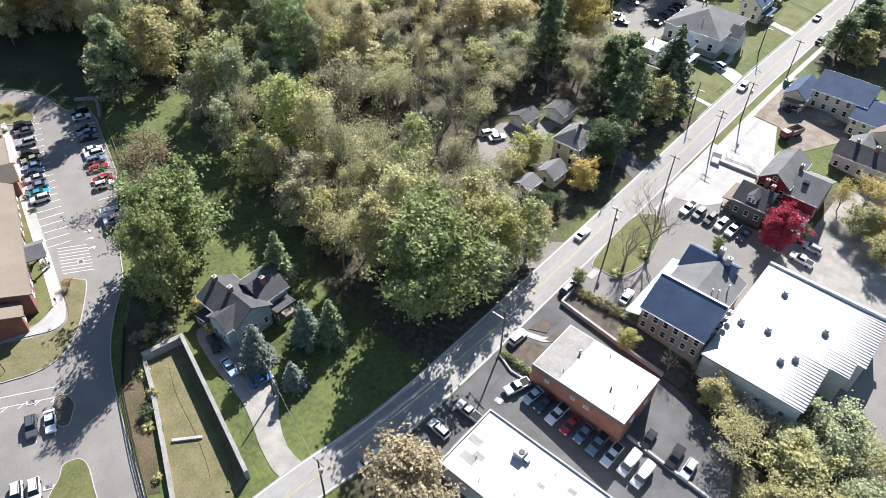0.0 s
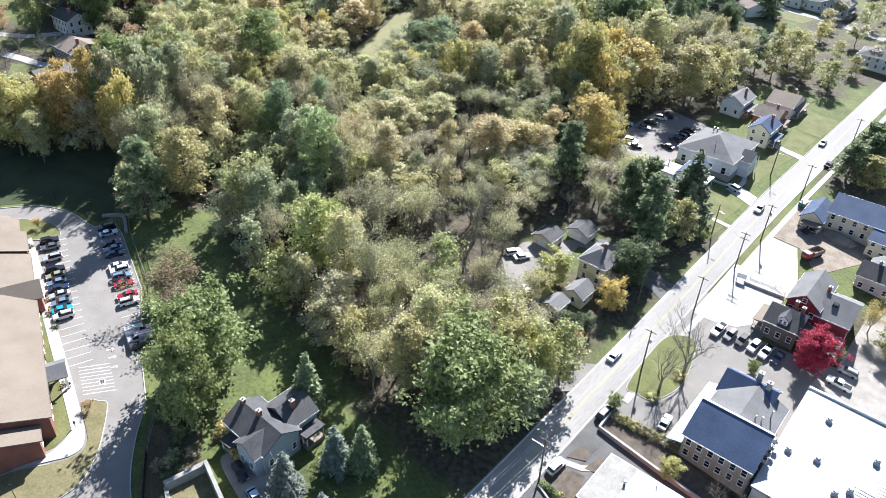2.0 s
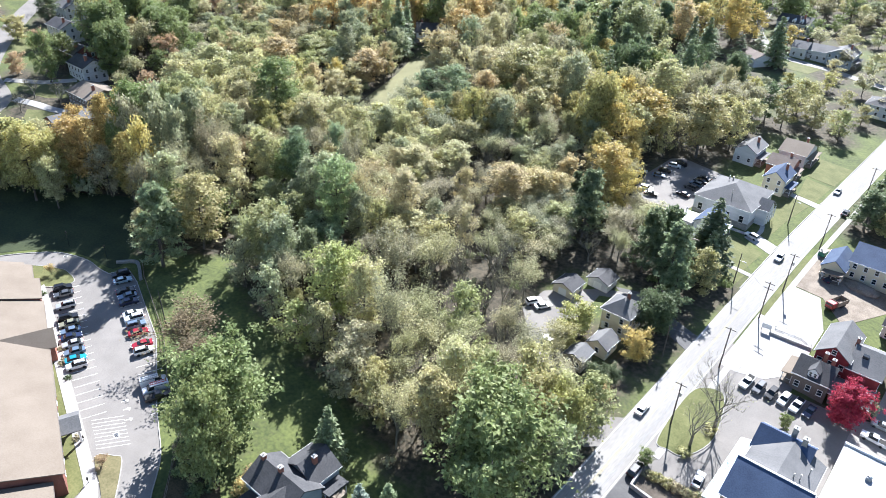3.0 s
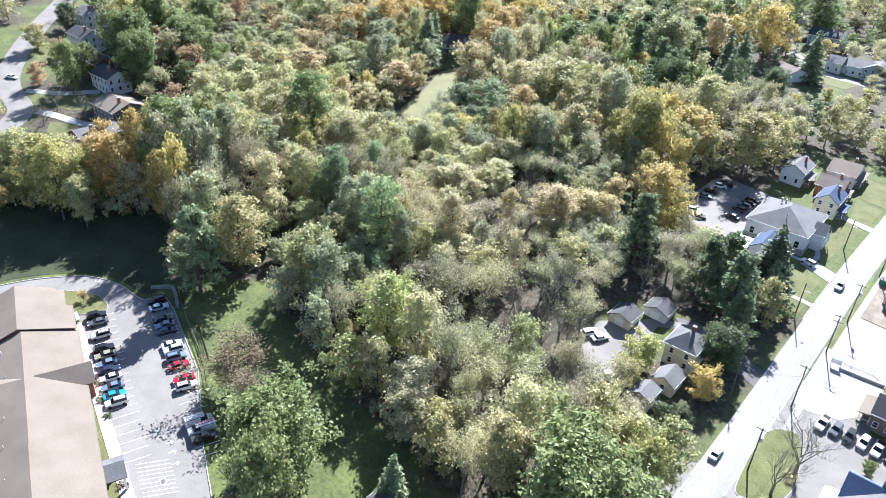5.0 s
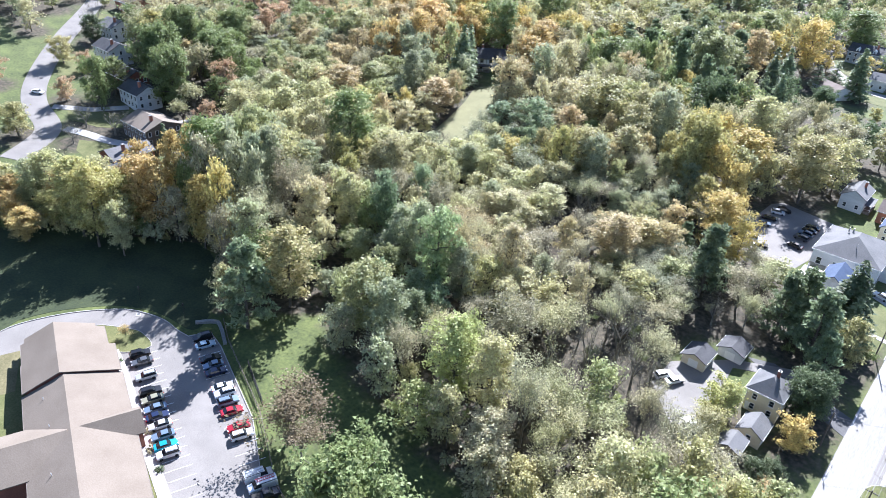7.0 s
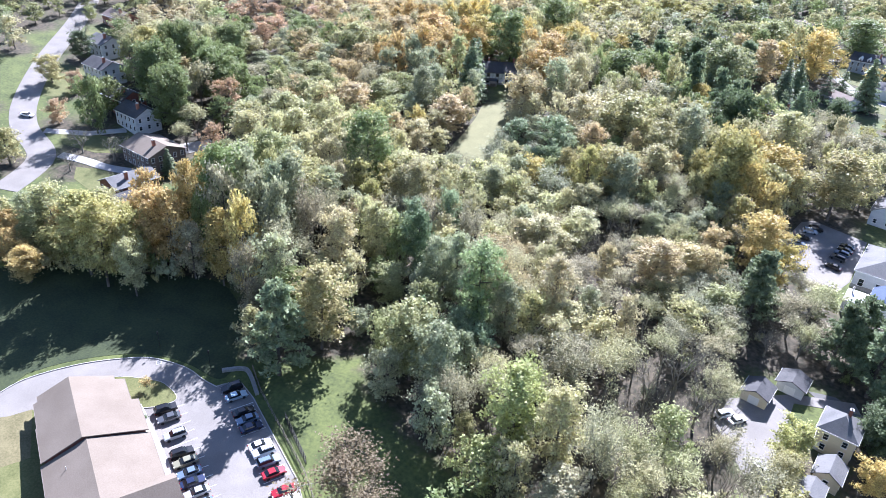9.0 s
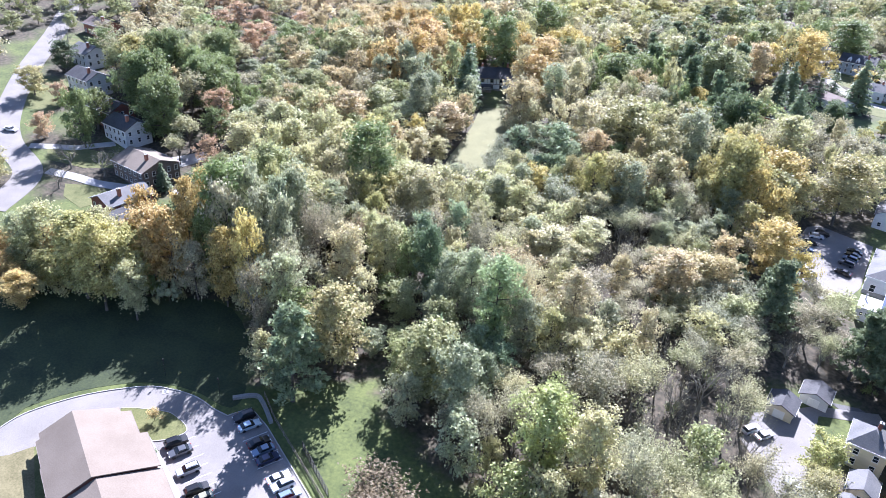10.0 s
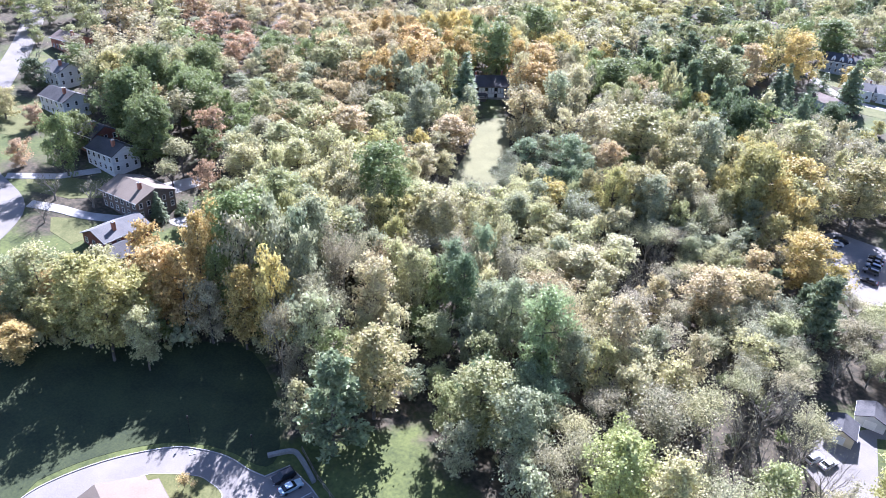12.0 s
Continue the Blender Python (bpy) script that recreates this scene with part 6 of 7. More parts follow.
# hilltop
stand([
    ("maple", -303, 70, 6, 12, OLIVE), ("bare", -288.7, 81.4, 4.1, 9, TAN), ("bare", -297, 90, 6, 10, TAN), ("maple", -319.3, 93.8, 4.2, 9.4, RUST), ("bare", -286.5, 95, 6.5, 10, TAN),
    ("maple", -306.3, 100.4, 5.8, 20.1, GREEN), ("maple", -352, 108, 6, 11, OLIVE), ("maple", -315.6, 110.6, 6.6, 14.3, GREEN), ("maple", -340, 111, 4, 8, RUST), ("oak", -293, 122, 9, 24, GREEN),
    ("maple", -272.4, 124.6, 2.8, 3.8, RUST), ("maple", -366, 128, 6, 12, DEEP), ("tall", -258, 128.1, 6.3, 19.3, REED), ("oak", -310.5, 128.6, 10.5, 25.9, GREEN), ("bare", -380, 136, 7, 12, TAN),
    ("tall", -334.5, 139, 7, 22.2, LIME), ("tall", -258.5, 143.7, 7.1, 22.2, REED), ("oak", -322, 146.8, 9.4, 26.3, GREEN), ("oak", -304.7, 147.2, 9.6, 22.4, GREEN), ("maple", -404.7, 152.9, 3.2, 7, MOSS),
])
# hilltop
stand([
    ("maple", -463.9, 170.1, 3.2, 7, LIME), ("oak", -326.7, 173, 8.9, 19.3, GREEN), ("tall", -314.1, 178.3, 5.1, 11, SAGE), ("tall", -306.1, 182.3, 5.1, 11, SAGE), ("tall", -290, 187.6, 5.6, 12.3, MOSS),
])
# far hillside
stand([
    ("tall", -258.3, 193.2, 6.2, 14.9, MOSS), ("tall", -297.7, 218.5, 7.7, 21.3, REED), ("tall", -359.7, 222, 5.1, 11, RUST), ("tall", -340.5, 224.6, 5.1, 11, GREEN), ("tall", -417.9, 230.1, 5.1, 11, PEACH),
    ("tall", -269.5, 231.7, 6.1, 26.9, ORANGE), ("tall", -288.9, 239, 7.4, 23.3, PEACH), ("tall", -283.5, 255, 8.5, 24, ORANGE), ("tall", -359.5, 264.6, 5.1, 11, PEACH), ("tall", -266.8, 268.9, 7.7, 24.9, GOLD),
    ("tall", -344.9, 278.5, 5.1, 11, PEACH),
])
# northern woods
stand([
    ("tall", -235.5, 284, 8.5, 23, ORANGE), ("spruce", -125.3, 285, 6.3, 31, PINE), ("tall", -200.5, 286.7, 8.8, 24, GREEN), ("pine", -169, 289.6, 6.4, 30.5, PINE), ("tall", -194.6, 297.9, 7.4, 22.6, GREEN),
    ("tall", -207.7, 298.1, 8.1, 18.9, GREEN), ("tall", -234.6, 303.5, 6.9, 23.8, GOLD), ("tall", -160.6, 308.5, 9, 30.6, MOSS), ("pine", -193, 309.6, 7, 25, PINE), ("tall", -250.9, 309.8, 9.2, 30.4, GREEN),
    ("maple", -84.1, 312.9, 6.8, 15.2, OLIVE), ("tall", -168.9, 314.2, 8.8, 31, MOSS), ("oak", -115.7, 320.4, 6.5, 16.4, BOTTLE), ("pine", -193.9, 322.3, 5.4, 14.9, PINE), ("spruce", -139.5, 322.7, 6.3, 27.3, PINE),
    ("pine", -182, 326, 8, 25, PINE), ("pine", -172, 334, 7, 24, PINE), ("spruce", -138, 338, 6.5, 24, PINE), ("maple", -97.7, 341.2, 3.2, 7, LIME), ("pine", -163.5, 343, 8, 25, PINE),
])
# northern woods
stand([
    ("tall", -157.7, 351.3, 6.8, 25.3, PEACH), ("spruce", -112.8, 364.4, 7.2, 24.7, PINE), ("tall", -250.1, 376.2, 8.1, 17.6, LIME), ("tall", -141.2, 380.1, 7.6, 27.2, GOLD), ("tall", -166.8, 387, 8.6, 24.8, MOSS),
    ("tall", -239.2, 427.5, 7, 15.3, LIME), ("tall", -131.2, 438.7, 11.3, 24.5, GREEN), ("tall", -220.8, 446.8, 6.5, 14.2, LIME),
])


def inside(x, y, polygon):
    hit = False
    for (ax, ay), (bx, by) in zip(polygon, polygon[1:] + polygon[:1]):
        if (ay > y) != (by > y) and x < (bx - ax) * (y - ay) / (by - ay) + ax:
            hit = not hit
    return hit


# open ground that the wood leaves free
OPEN = [
    [(-290, 15), (-260, 40), (-230, 60), (-212, 84), (-197, 79), (-184, 67), (-177, 73), (-165, 86), (-153, 77), (-136, 75), (-110, 71), (-94, 68), (-80, 62), (-66, 61), (-50, 61), (-50, -60), (-290, -60)],
    [(-221, 180), (-201, 183), (-192, 164), (-208, 160)],
    [(-219, 178), (-231, 218), (-246, 236), (-262, 250), (-262, 276), (-238, 276), (-230, 250), (-206, 212), (-202, 181)],
    [(-98, 118), (-99, 152), (-84, 156), (-52, 160), (-52, 96), (-74, 107), (-88, 112)],
    [(-108, 202), (-106, 236), (-88, 238), (-78, 244), (-78, 264), (-66, 280), (-50, 300), (-40, 300), (-40, 170), (-84, 170), (-86, 186)],
    [(-163, 58), (-168, 72), (-172, 84), (-183, 110), (-171, 114), (-160, 90), (-154, 74), (-145, 66)],
    [(-276, 78), (-262, 80), (-264, 100), (-274, 115), (-305, 121), (-340, 133), (-378, 150), (-410, 172), (-420, 150), (-400, 120), (-340, 80), (-296, 60)],
    [(-92, 232), (-56, 232), (-56, 302), (-90, 286)],
    [(-80, 50), (-52, 50), (-52, 96), (-62, 96), (-80, 74)],
    [(-57, 60), (60, 60), (60, 320), (-57, 320)],
    [(-276, 78), (-256, 74), (-244, 90), (-248, 112), (-262, 118), (-274, 115)],
    [(-151, 296), (-128, 296), (-128, 332), (-151, 332)],
    [(-137, 398), (-112, 398), (-112, 438), (-137, 438)],
    [(-128, 345), (-88, 345), (-88, 404), (-110, 404), (-128, 374)],
    [(-204, 392), (-186, 392), (-186, 424), (-204, 424)],
    [(-178, 450), (-156, 450), (-156, 486), (-178, 486)],
]
# streets of houses, where trees stand wide apart
THIN = [[(-152, 305), (-152, 345), (-140, 470), (-40, 470), (-40, 300), (-90, 300)], [(-205, 400), (-180, 400), (-180, 440), (-205, 440)]]
wood_dice = random.Random(9)
WOODS = []


def scatter(x0, x1, y0, y1, tries, gap, free):
    """Seeded places at least gap apart, clear of open ground and of trees that stand already."""
    cells = {}
    for x, y, r in PLANTED + [(x, y, r) for x, y, r, _ in WOODS]:
        cells.setdefault((int(x // 8), int(y // 8)), []).append((x, y, r))
    got = []
    for _ in range(tries):
        x, y = wood_dice.uniform(x0, x1), wood_dice.uniform(y0, y1)
        if any(inside(x, y, p) for p in OPEN) or not free(x, y):
            continue
        g = gap * (1.45 if any(inside(x, y, p) for p in THIN) else 1)
        near = [q for i in (-1, 0, 1) for j in (-1, 0, 1) for q in cells.get((int(x // 8) + i, int(y // 8) + j), ())]
        if any((x - a) ** 2 + (y - b) ** 2 < max(g, 0.42 * g + 0.45 * r) ** 2 for a, b, r in near):
            continue
        r = wood_dice.uniform(0.5, 0.82) * gap
        cells.setdefault((int(x // 8), int(y // 8)), []).append((x, y, r))
        got.append((x, y, r, wood_dice.random()))
    WOODS.extend(got)
    return got


def canopy(x, y):
    """How high the wood stands here, from the trees around."""
    near = [((x - a) ** 2 + (y - b) ** 2 + 30, h) for a, b, h, _, _ in KNOWN if abs(x - a) < 40 and abs(y - b) < 40]
    total = sum(1 / d for d, _ in near)
    return (sum(h / d for d, h in near) + 18 * 0.002) / (total + 0.002)


def neighbour(x, y, q):
    """The kind and colour of a tree close by, or of the wood at large."""
    near = sorted(((x - a) ** 2 + (y - b) ** 2, kind, hue) for a, b, _, kind, hue in KNOWN if abs(x - a) < 26 and abs(y - b) < 26)[:3]
    if near and q < 0.62:
        return near[int(q / 0.62 * len(near))][1:]
    return wood_kind(x, y, wood_dice.random())


def wood_kind(x, y, q):
    """Which tree grows where: grey thinning trees in the valley, colour on the hill, pines to the north."""
    u = noise.noise((x / 38.0, y / 38.0, 3.1)) + 0.35 * noise.noise((x / 11.0, y / 11.0, 8.7))
    valley = x > -150 and y < 175
    if valley:
        table = [("thin", TAN, 0.10), ("sparse", TAN, 0.07), ("thin", REED, 0.22), ("thin", SAGE, 0.18), ("tall", OLIVE, 0.15), ("tall", SAGE, 0.14), ("tall", MOSS, 0.10), ("bare", TAN, 0.04)]
    elif -215 < x < -120 and y > 285 and u > -0.25:
        table = [("pine", PINE, 0.2), ("spruce", PINE, 0.2), ("tall", GREEN, 0.22), ("tall", OLIVE, 0.2), ("tall", REED, 0.18)]
    elif x < -255 and u > 0.05:
        table = [("tall", PEACH, 0.34), ("thin", STRAW, 0.22), ("tall", STRAW, 0.2), ("tall", REED, 0.16), ("tall", MOSS, 0.08)]
    elif u > 0.12:
        table = [("tall", SAGE, 0.16), ("tall", REED, 0.34), ("thin", STRAW, 0.20), ("tall", MOSS, 0.12), ("tall", GOLD, 0.10), ("tall", LIME, 0.08)]
    elif u > -0.12:
        table = [("thin", STRAW, 0.26), ("tall", REED, 0.28), ("tall", STRAW, 0.16), ("tall", MOSS, 0.12), ("tall", PEACH, 0.08), ("sparse", TAN, 0.10)]
    else:
        table = [("tall", GREEN, 0.14), ("tall", MOSS, 0.22), ("tall", SAGE, 0.18), ("thin", REED, 0.26), ("sparse", TAN, 0.08), ("tall", STRAW, 0.12)]
    for kind, hue, share in table:
        q -= share
        if q <= 0:
            return kind, hue
    return table[0][:2]


for x, y, r, q in scatter(-232, -56, 60, 215, 14000, 6.3, lambda x, y: True):
    kind, hue = neighbour(x, y, q)
    kind = "under" if kind in ("oak", "maple", "tall") else kind
    plant(kind, x, y, r * (0.8 if kind in ("pine", "spruce") else 1.12), canopy(x, y) * (wood_dice.uniform(0.95, 1.15) + (0.15 if x > -222 else 0) if x < -190 and y < 112 else wood_dice.uniform(0.7, 1.0)), hue, "woodland trees")


def woodland(name, places, shapes, bark, label):
    """Woods too many to count, as one object of trunks and one of leaves, coloured tree by tree."""
    stems, crowns, tints, stem_base, crown_base = [], [], [], 0, 0
    stem_faces, crown_faces = [], []
    for x, y, r, h, kind, hue in places:
        (wv, wf), (cv, cf) = wood_dice.choice(shapes[kind])
        mr, mh = MODELS[kind][:2] if shapes is not FAR and shapes is not FARTHEST else FAR_SIZE.get(kind, MODELS[kind][:2])
        r = min(r, 0.46 * h)
        a = wood_dice.uniform(0, 6.28)
        turn = np.array([[math.cos(a) * r / mr, -math.sin(a) * r / mr, 0], [math.sin(a) * r / mr, math.cos(a) * r / mr, 0], [0, 0, h / mh]])
        spot = np.array((x, y, gz(x, y) - 0.1))
        stems.append(wv @ turn.T + spot), stem_faces.extend((np.asarray(wf) + stem_base).tolist())
        crowns.append(cv @ turn.T + spot), crown_faces.extend([[i + crown_base for i in q] for q in cf])
        stem_base, crown_base = stem_base + len(wv), crown_base + len(cv)
        shade = wood_dice.uniform(0.82, 1.18) * (0.84 if kind == "thin" else 1)
        tints.append(np.tile([c * shade for c in hue] + [1], (len(cv), 1)))
    trunks = part("trunks", (np.concatenate(stems).tolist(), stem_faces), bark)
    foliage = part("foliage", (np.concatenate(crowns).tolist(), crown_faces), WOODS_LEAF)
    colours = foliage.data.attributes.new("tint", "FLOAT_COLOR", "POINT")
    colours.data.foreach_set("color", np.concatenate(tints).ravel())
    wood = thing(name, Matrix.Identity(4), label, "woods", kind="stuff")
    trunks.parent = foliage.parent = wood
    return wood


FAR = {"tall": [small_crown(np.random.RandomState(s)) for s in (91, 92, 93, 94)], "thin": [thinning(np.random.RandomState(s), 0.62, 0.30, 2) for s in (95, 96, 97)]}
FAR["pine"], FAR["spruce"] = [pine(np.random.RandomState(73), 15)], [spruce(np.random.RandomState(63), 18, 6)]
FARTHEST = {"tall": [small_crown(np.random.RandomState(s), 12, 3, 32, 0.56, 1.05) for s in (98, 99, 100)], "thin": [thinning(np.random.RandomState(101), 0.5, 0.40, 2)], "pine": FAR["pine"], "spruce": FAR["spruce"]}


def far_kind(x, y, q):
    kind, hue = neighbour(x, y, q)
    return ("thin" if kind in ("sparse", "bare") else "tall" if kind in ("oak", "maple") else kind), hue


def stature(x, y):
    """Low trees among the houses, tall ones in the woods."""
    return canopy(x, y) * (wood_dice.uniform(0.45, 0.7) if any(inside(x, y, p) for p in THIN) else wood_dice.uniform(0.72, 1.05))


VIEW = [(-470, 40), (-475, 180), (-350, 385), (-125, 670), (-25, 650), (-25, 250), (-60, 60)]
edge = []
for x, y, r, q in scatter(-290, -200, 25, 110, 9000, 5.2, lambda x, y: -5 < (y - 86) * 0.75 - (x + 213) * 0.62 < 10):
    kind, hue = far_kind(x, y, q)
    edge.append((x, y, r * 1.25, canopy(x, y) * wood_dice.uniform(0.9, 1.2) * (1 if x > -229 else 0.7), "tall" if kind == "thin" else kind, hue))
woodland("field_edge_trees", edge, SHAPES, BARK, "dense belt of autumn trees along the shaded field")
middle = [(x, y, r, stature(x, y), *far_kind(x, y, q)) for x, y, r, q in scatter(-345, -56, 70, 310, 20000, 7.7, lambda x, y: y > 78 and inside(x, y, VIEW))]
woodland("hillside_woods", middle, FAR, BARK, "mixed autumn woodland on the hillside behind the meadow")
beyond = [(x, y, r, stature(x, y), *far_kind(x, y, q)) for x, y, r, q in scatter(-480, -30, 110, 670, 20000, 9.6, lambda x, y: inside(x, y, VIEW) and (y > 300 or x < -335))]
woodland("distant_woods", beyond, FARTHEST, BARK, "distant autumn woodland among scattered houses")


# ---- vehicles ----
def car_shape(kind):
    """Side profile of the body and of the cabin, in metres; x forward."""
    if kind == "suv":
        return 4.6, 1.86, [(-2.25, 0.35), (2.2, 0.35), (2.28, 0.62), (2.2, 0.92), (1.15, 1.06), (-2.2, 1.08), (-2.3, 0.7)], [(-2.15, 1.07), (1.05, 1.05), (0.35, 1.66), (-1.75, 1.70)]
    if kind == "pickup":
        return 5.5, 1.95, [(-2.75, 0.45), (2.65, 0.45), (2.75, 0.75), (2.65, 1.05), (1.3, 1.12), (-0.7, 1.12), (-2.72, 1.10)], [(-0.75, 1.11), (1.3, 1.11), (0.55, 1.76), (-0.55, 1.78)]
    if kind == "van":
        return 5.6, 2.0, [(-2.78, 0.4), (2.6, 0.4), (2.76, 0.7), (2.6, 1.05), (1.7, 1.25), (-2.78, 1.28)], [(-2.76, 1.27), (1.75, 1.24), (1.1, 2.05), (-2.7, 2.1)]
    return 4.7, 1.8, [(-2.3, 0.32), (2.25, 0.32), (2.34, 0.55), (2.24, 0.78), (0.95, 0.93), (-1.5, 0.95), (-2.25, 0.92), (-2.36, 0.6)], [(-1.75, 0.94), (1.05, 0.92), (0.25, 1.40), (-1.05, 1.42)]


def tapered(profile, half, inset, z0, z1):
    """A profile extruded across the car and drawn in towards the top."""
    bm = prism([(x, z) for x, z in profile], -half, half)
    for v in bm.verts:
        f = max(0.0, (v.co.z - z0) / max(0.01, z1 - z0))
        v.co.y *= 1 - inset * f
    return bm


CAR_PARTS = {}


def car_parts(kind):
    length, width, body, cabin = car_shape(kind)
    h = width / 2
    made = []
    bm = tapered(body, h, 0.06, 0.5, 1.1)
    bmesh.ops.bevel(bm, geom=list(bm.edges), offset=0.06, segments=2, affect="EDGES")
    if kind == "pickup":
        box(-2.62, -h + 0.16, 1.02, -0.85, h - 0.16, 1.13, bm)
    made.append(("body", bm, PAINT))
    zs = [z for _, z in cabin]
    bm = tapered(cabin, h - 0.1, 0.2, min(zs), max(zs))
    bmesh.ops.bevel(bm, geom=list(bm.edges), offset=0.05, segments=2, affect="EDGES")
    made.append(("cabin", bm, GLASS))
    xs = [x for x, z in cabin if z > 1.2 and z > max(zs) - 0.2]
    top, a, b = max(zs), min(xs), max(xs)
    made.append(("roof_panel", box(a - 0.02, -h * 0.74, top - 0.03, b + 0.03, h * 0.74, top + 0.035, bevel=0.03), PAINT))
    if kind == "van":
        made.append(("side_panel", box(-2.72, -h + 0.09, 1.2, 0.3, -h + 0.24, 2.02, bevel=0.03), PAINT))
        made.append(("side_panel", box(-2.72, h - 0.24, 1.2, 0.3, h - 0.09, 2.02, bevel=0.03), PAINT))
    if kind == "suv":
        for s in (-1, 1):
            made.append(("roof_rail", box(a + 0.15, s * h * 0.62 - 0.025, top + 0.03, b - 0.1, s * h * 0.62 + 0.025, top + 0.09), BLACK_METAL))
    if kind == "pickup":
        made.append(("bed", box(-2.6, -h + 0.2, 1.10, -0.9, h - 0.2, 1.145), RUBBER))
    for s in (-1, 1):
        for x in (-length * 0.3, length * 0.31):
            bm = bmesh.new()
            bmesh.ops.create_cone(bm, cap_ends=True, segments=14, radius1=0.34, radius2=0.34, depth=0.22, matrix=Matrix.Translation((x, s * (h - 0.09), 0.34)) @ Matrix.Rotation(radians(90), 4, "X"))
            made.append(("wheel", bm, RUBBER))
        made.append(("headlight", box(length / 2 - 0.22, s * h * 0.66 - 0.2, 0.66, length / 2 - 0.04, s * h * 0.66 + 0.18, 0.82, bevel=0.02), LAMP_CLEAR))
        made.append(("tail_light", box(-length / 2 - 0.005, s * h * 0.78 - 0.12, 0.72, -length / 2 + 0.12, s * h * 0.78 + 0.1, 0.92, bevel=0.02), LAMP_RED))
        made.append(("mirror", box(cabin[1][0] - 0.35, s * (h + 0.02) - 0.1, 0.98, cabin[1][0] - 0.2, s * (h + 0.02) + 0.1, 1.12, bevel=0.02), PAINT))
    objects = [part(n, bm, m) for n, bm, m in made]
    data = [(o.name.split(".")[0], o.data) for o in objects]
    for o in objects:
        bpy.data.objects.remove(o)
    return data


NAMES = {"sedan": "saloon car", "suv": "sport utility vehicle", "pickup": "pickup truck", "van": "panel van"}
PAINTS = {"white": (0.78, 0.79, 0.80), "black": (0.012, 0.012, 0.014), "grey": (0.10, 0.105, 0.115), "silver": (0.42, 0.44, 0.46), "navy": (0.015, 0.025, 0.07), "blue": (0.04, 0.13, 0.30), "red": (0.35, 0.015, 0.03), "cyan": (0.02, 0.30, 0.42), "gold": (0.30, 0.29, 0.20), "steel blue": (0.16, 0.22, 0.30), "pale blue": (0.40, 0.52, 0.60)}


def car(kind, paint, x, y, heading, where):
    """A parked vehicle; heading in degrees from +x."""
    if kind not in CAR_PARTS:
        CAR_PARTS[kind] = car_parts(kind)
    a, b = radians(heading), 1.4
    dx, dy = math.cos(a), math.sin(a)
    slope = -math.degrees(math.atan((gz(x + dx * b, y + dy * b) - gz(x - dx * b, y - dy * b)) / (2 * b)))
    roll = math.degrees(math.atan((gz(x - dy * b, y + dx * b) - gz(x + dy * b, y - dx * b)) / (2 * b)))
    ob = thing({"sedan": "car", "suv": "suv", "pickup": "pickup_truck", "van": "van"}[kind], pose(x, y, gz(x, y) + 0.075, roll, slope, heading), paint + " " + NAMES[kind] + " " + where, "truck" if kind == "pickup" else kind if kind == "van" else "car", where)
    for name, data in CAR_PARTS[kind]:
        o = new(name, data)
        o.parent = ob
        o.color = (*PAINTS[paint], 1)
    return ob


spot = "parked in the care home lot"
for i, (kind, paint) in enumerate([("suv", "black"), ("sedan", "grey"), ("suv", "silver"), ("suv", "black"), ("sedan", "gold"), ("sedan", "steel blue"), ("sedan", "navy"), ("sedan", "silver"), ("sedan", "steel blue"), ("sedan", "cyan"), ("suv", "white")]):
    s = (0, 2.75, 8.0, 13.3, 15.8, 18.8, 21.3, 24.0, 27.1, 30.0, 32.4)[i]
    car(kind, paint, -182.2 + s * U.x + 0.2, 45.7 + s * U.y + 0.2, 250 if i % 3 else 70, spot)
for i, (kind, paint) in enumerate([("suv", "black"), ("sedan", "pale blue"), ("sedan", "black"), ("sedan", "steel blue"), ("sedan", "navy"), ("sedan", "white"), ("suv", "white"), ("suv", "steel blue"), ("sedan", "red"), ("sedan", "red"), ("suv", "white"), ("van", "white"), ("van", "white"), ("pickup", "black")]):
    s = (0, 2.95, 8.1, 10.5, 13.0, 18.4, 20.4, 23.2, 26.3, 31.2, 33.8, 45.3, 47.9, 50.2)[i]
    ob = car(kind, paint, -177 + s * U.x - 0.3, 59.6 + s * U.y - 0.6, 70 if i % 3 else 250, spot)
    if kind == "van":
        part("roof_rack", box(-2.4, -0.75, 2.14, 1.0, -0.68, 2.22), STEEL, ob), part("roof_rack", box(-2.4, 0.68, 2.14, 1.0, 0.75, 2.22), STEEL, ob)
        rungs = bmesh.new()
        for k in range(9):
            box(-2.3 + 0.38 * k, -0.5, 2.22, -2.25 + 0.38 * k, 0.1, 2.27, rungs)
        box(-2.4, -0.55, 2.2, 1.1, -0.49, 2.3, rungs), box(-2.4, 0.09, 2.2, 1.1, 0.15, 2.3, rungs)
        part("ladder", rungs, LAMP_RED if i == 12 else STEEL, ob)
for kind, paint, x, y, a in (("suv", "grey", -96.6, 5.1, 335), ("sedan", "white", -95.2, 7.8, 335), ("suv", "white", -87.1, -2.4, 335), ("suv", "white", -85.6, -0.2, 335)):
    car(kind, paint, x, y, a, spot)
for kind, paint, x, y, a in (("suv", "black", -88.2, 37.2, 345), ("sedan", "pale blue", -82, 35.9, 350), ("sedan", "blue", -75.6, 38.2, 75)):
    car(kind, paint, x, y, a, "parked on the gravel drive")
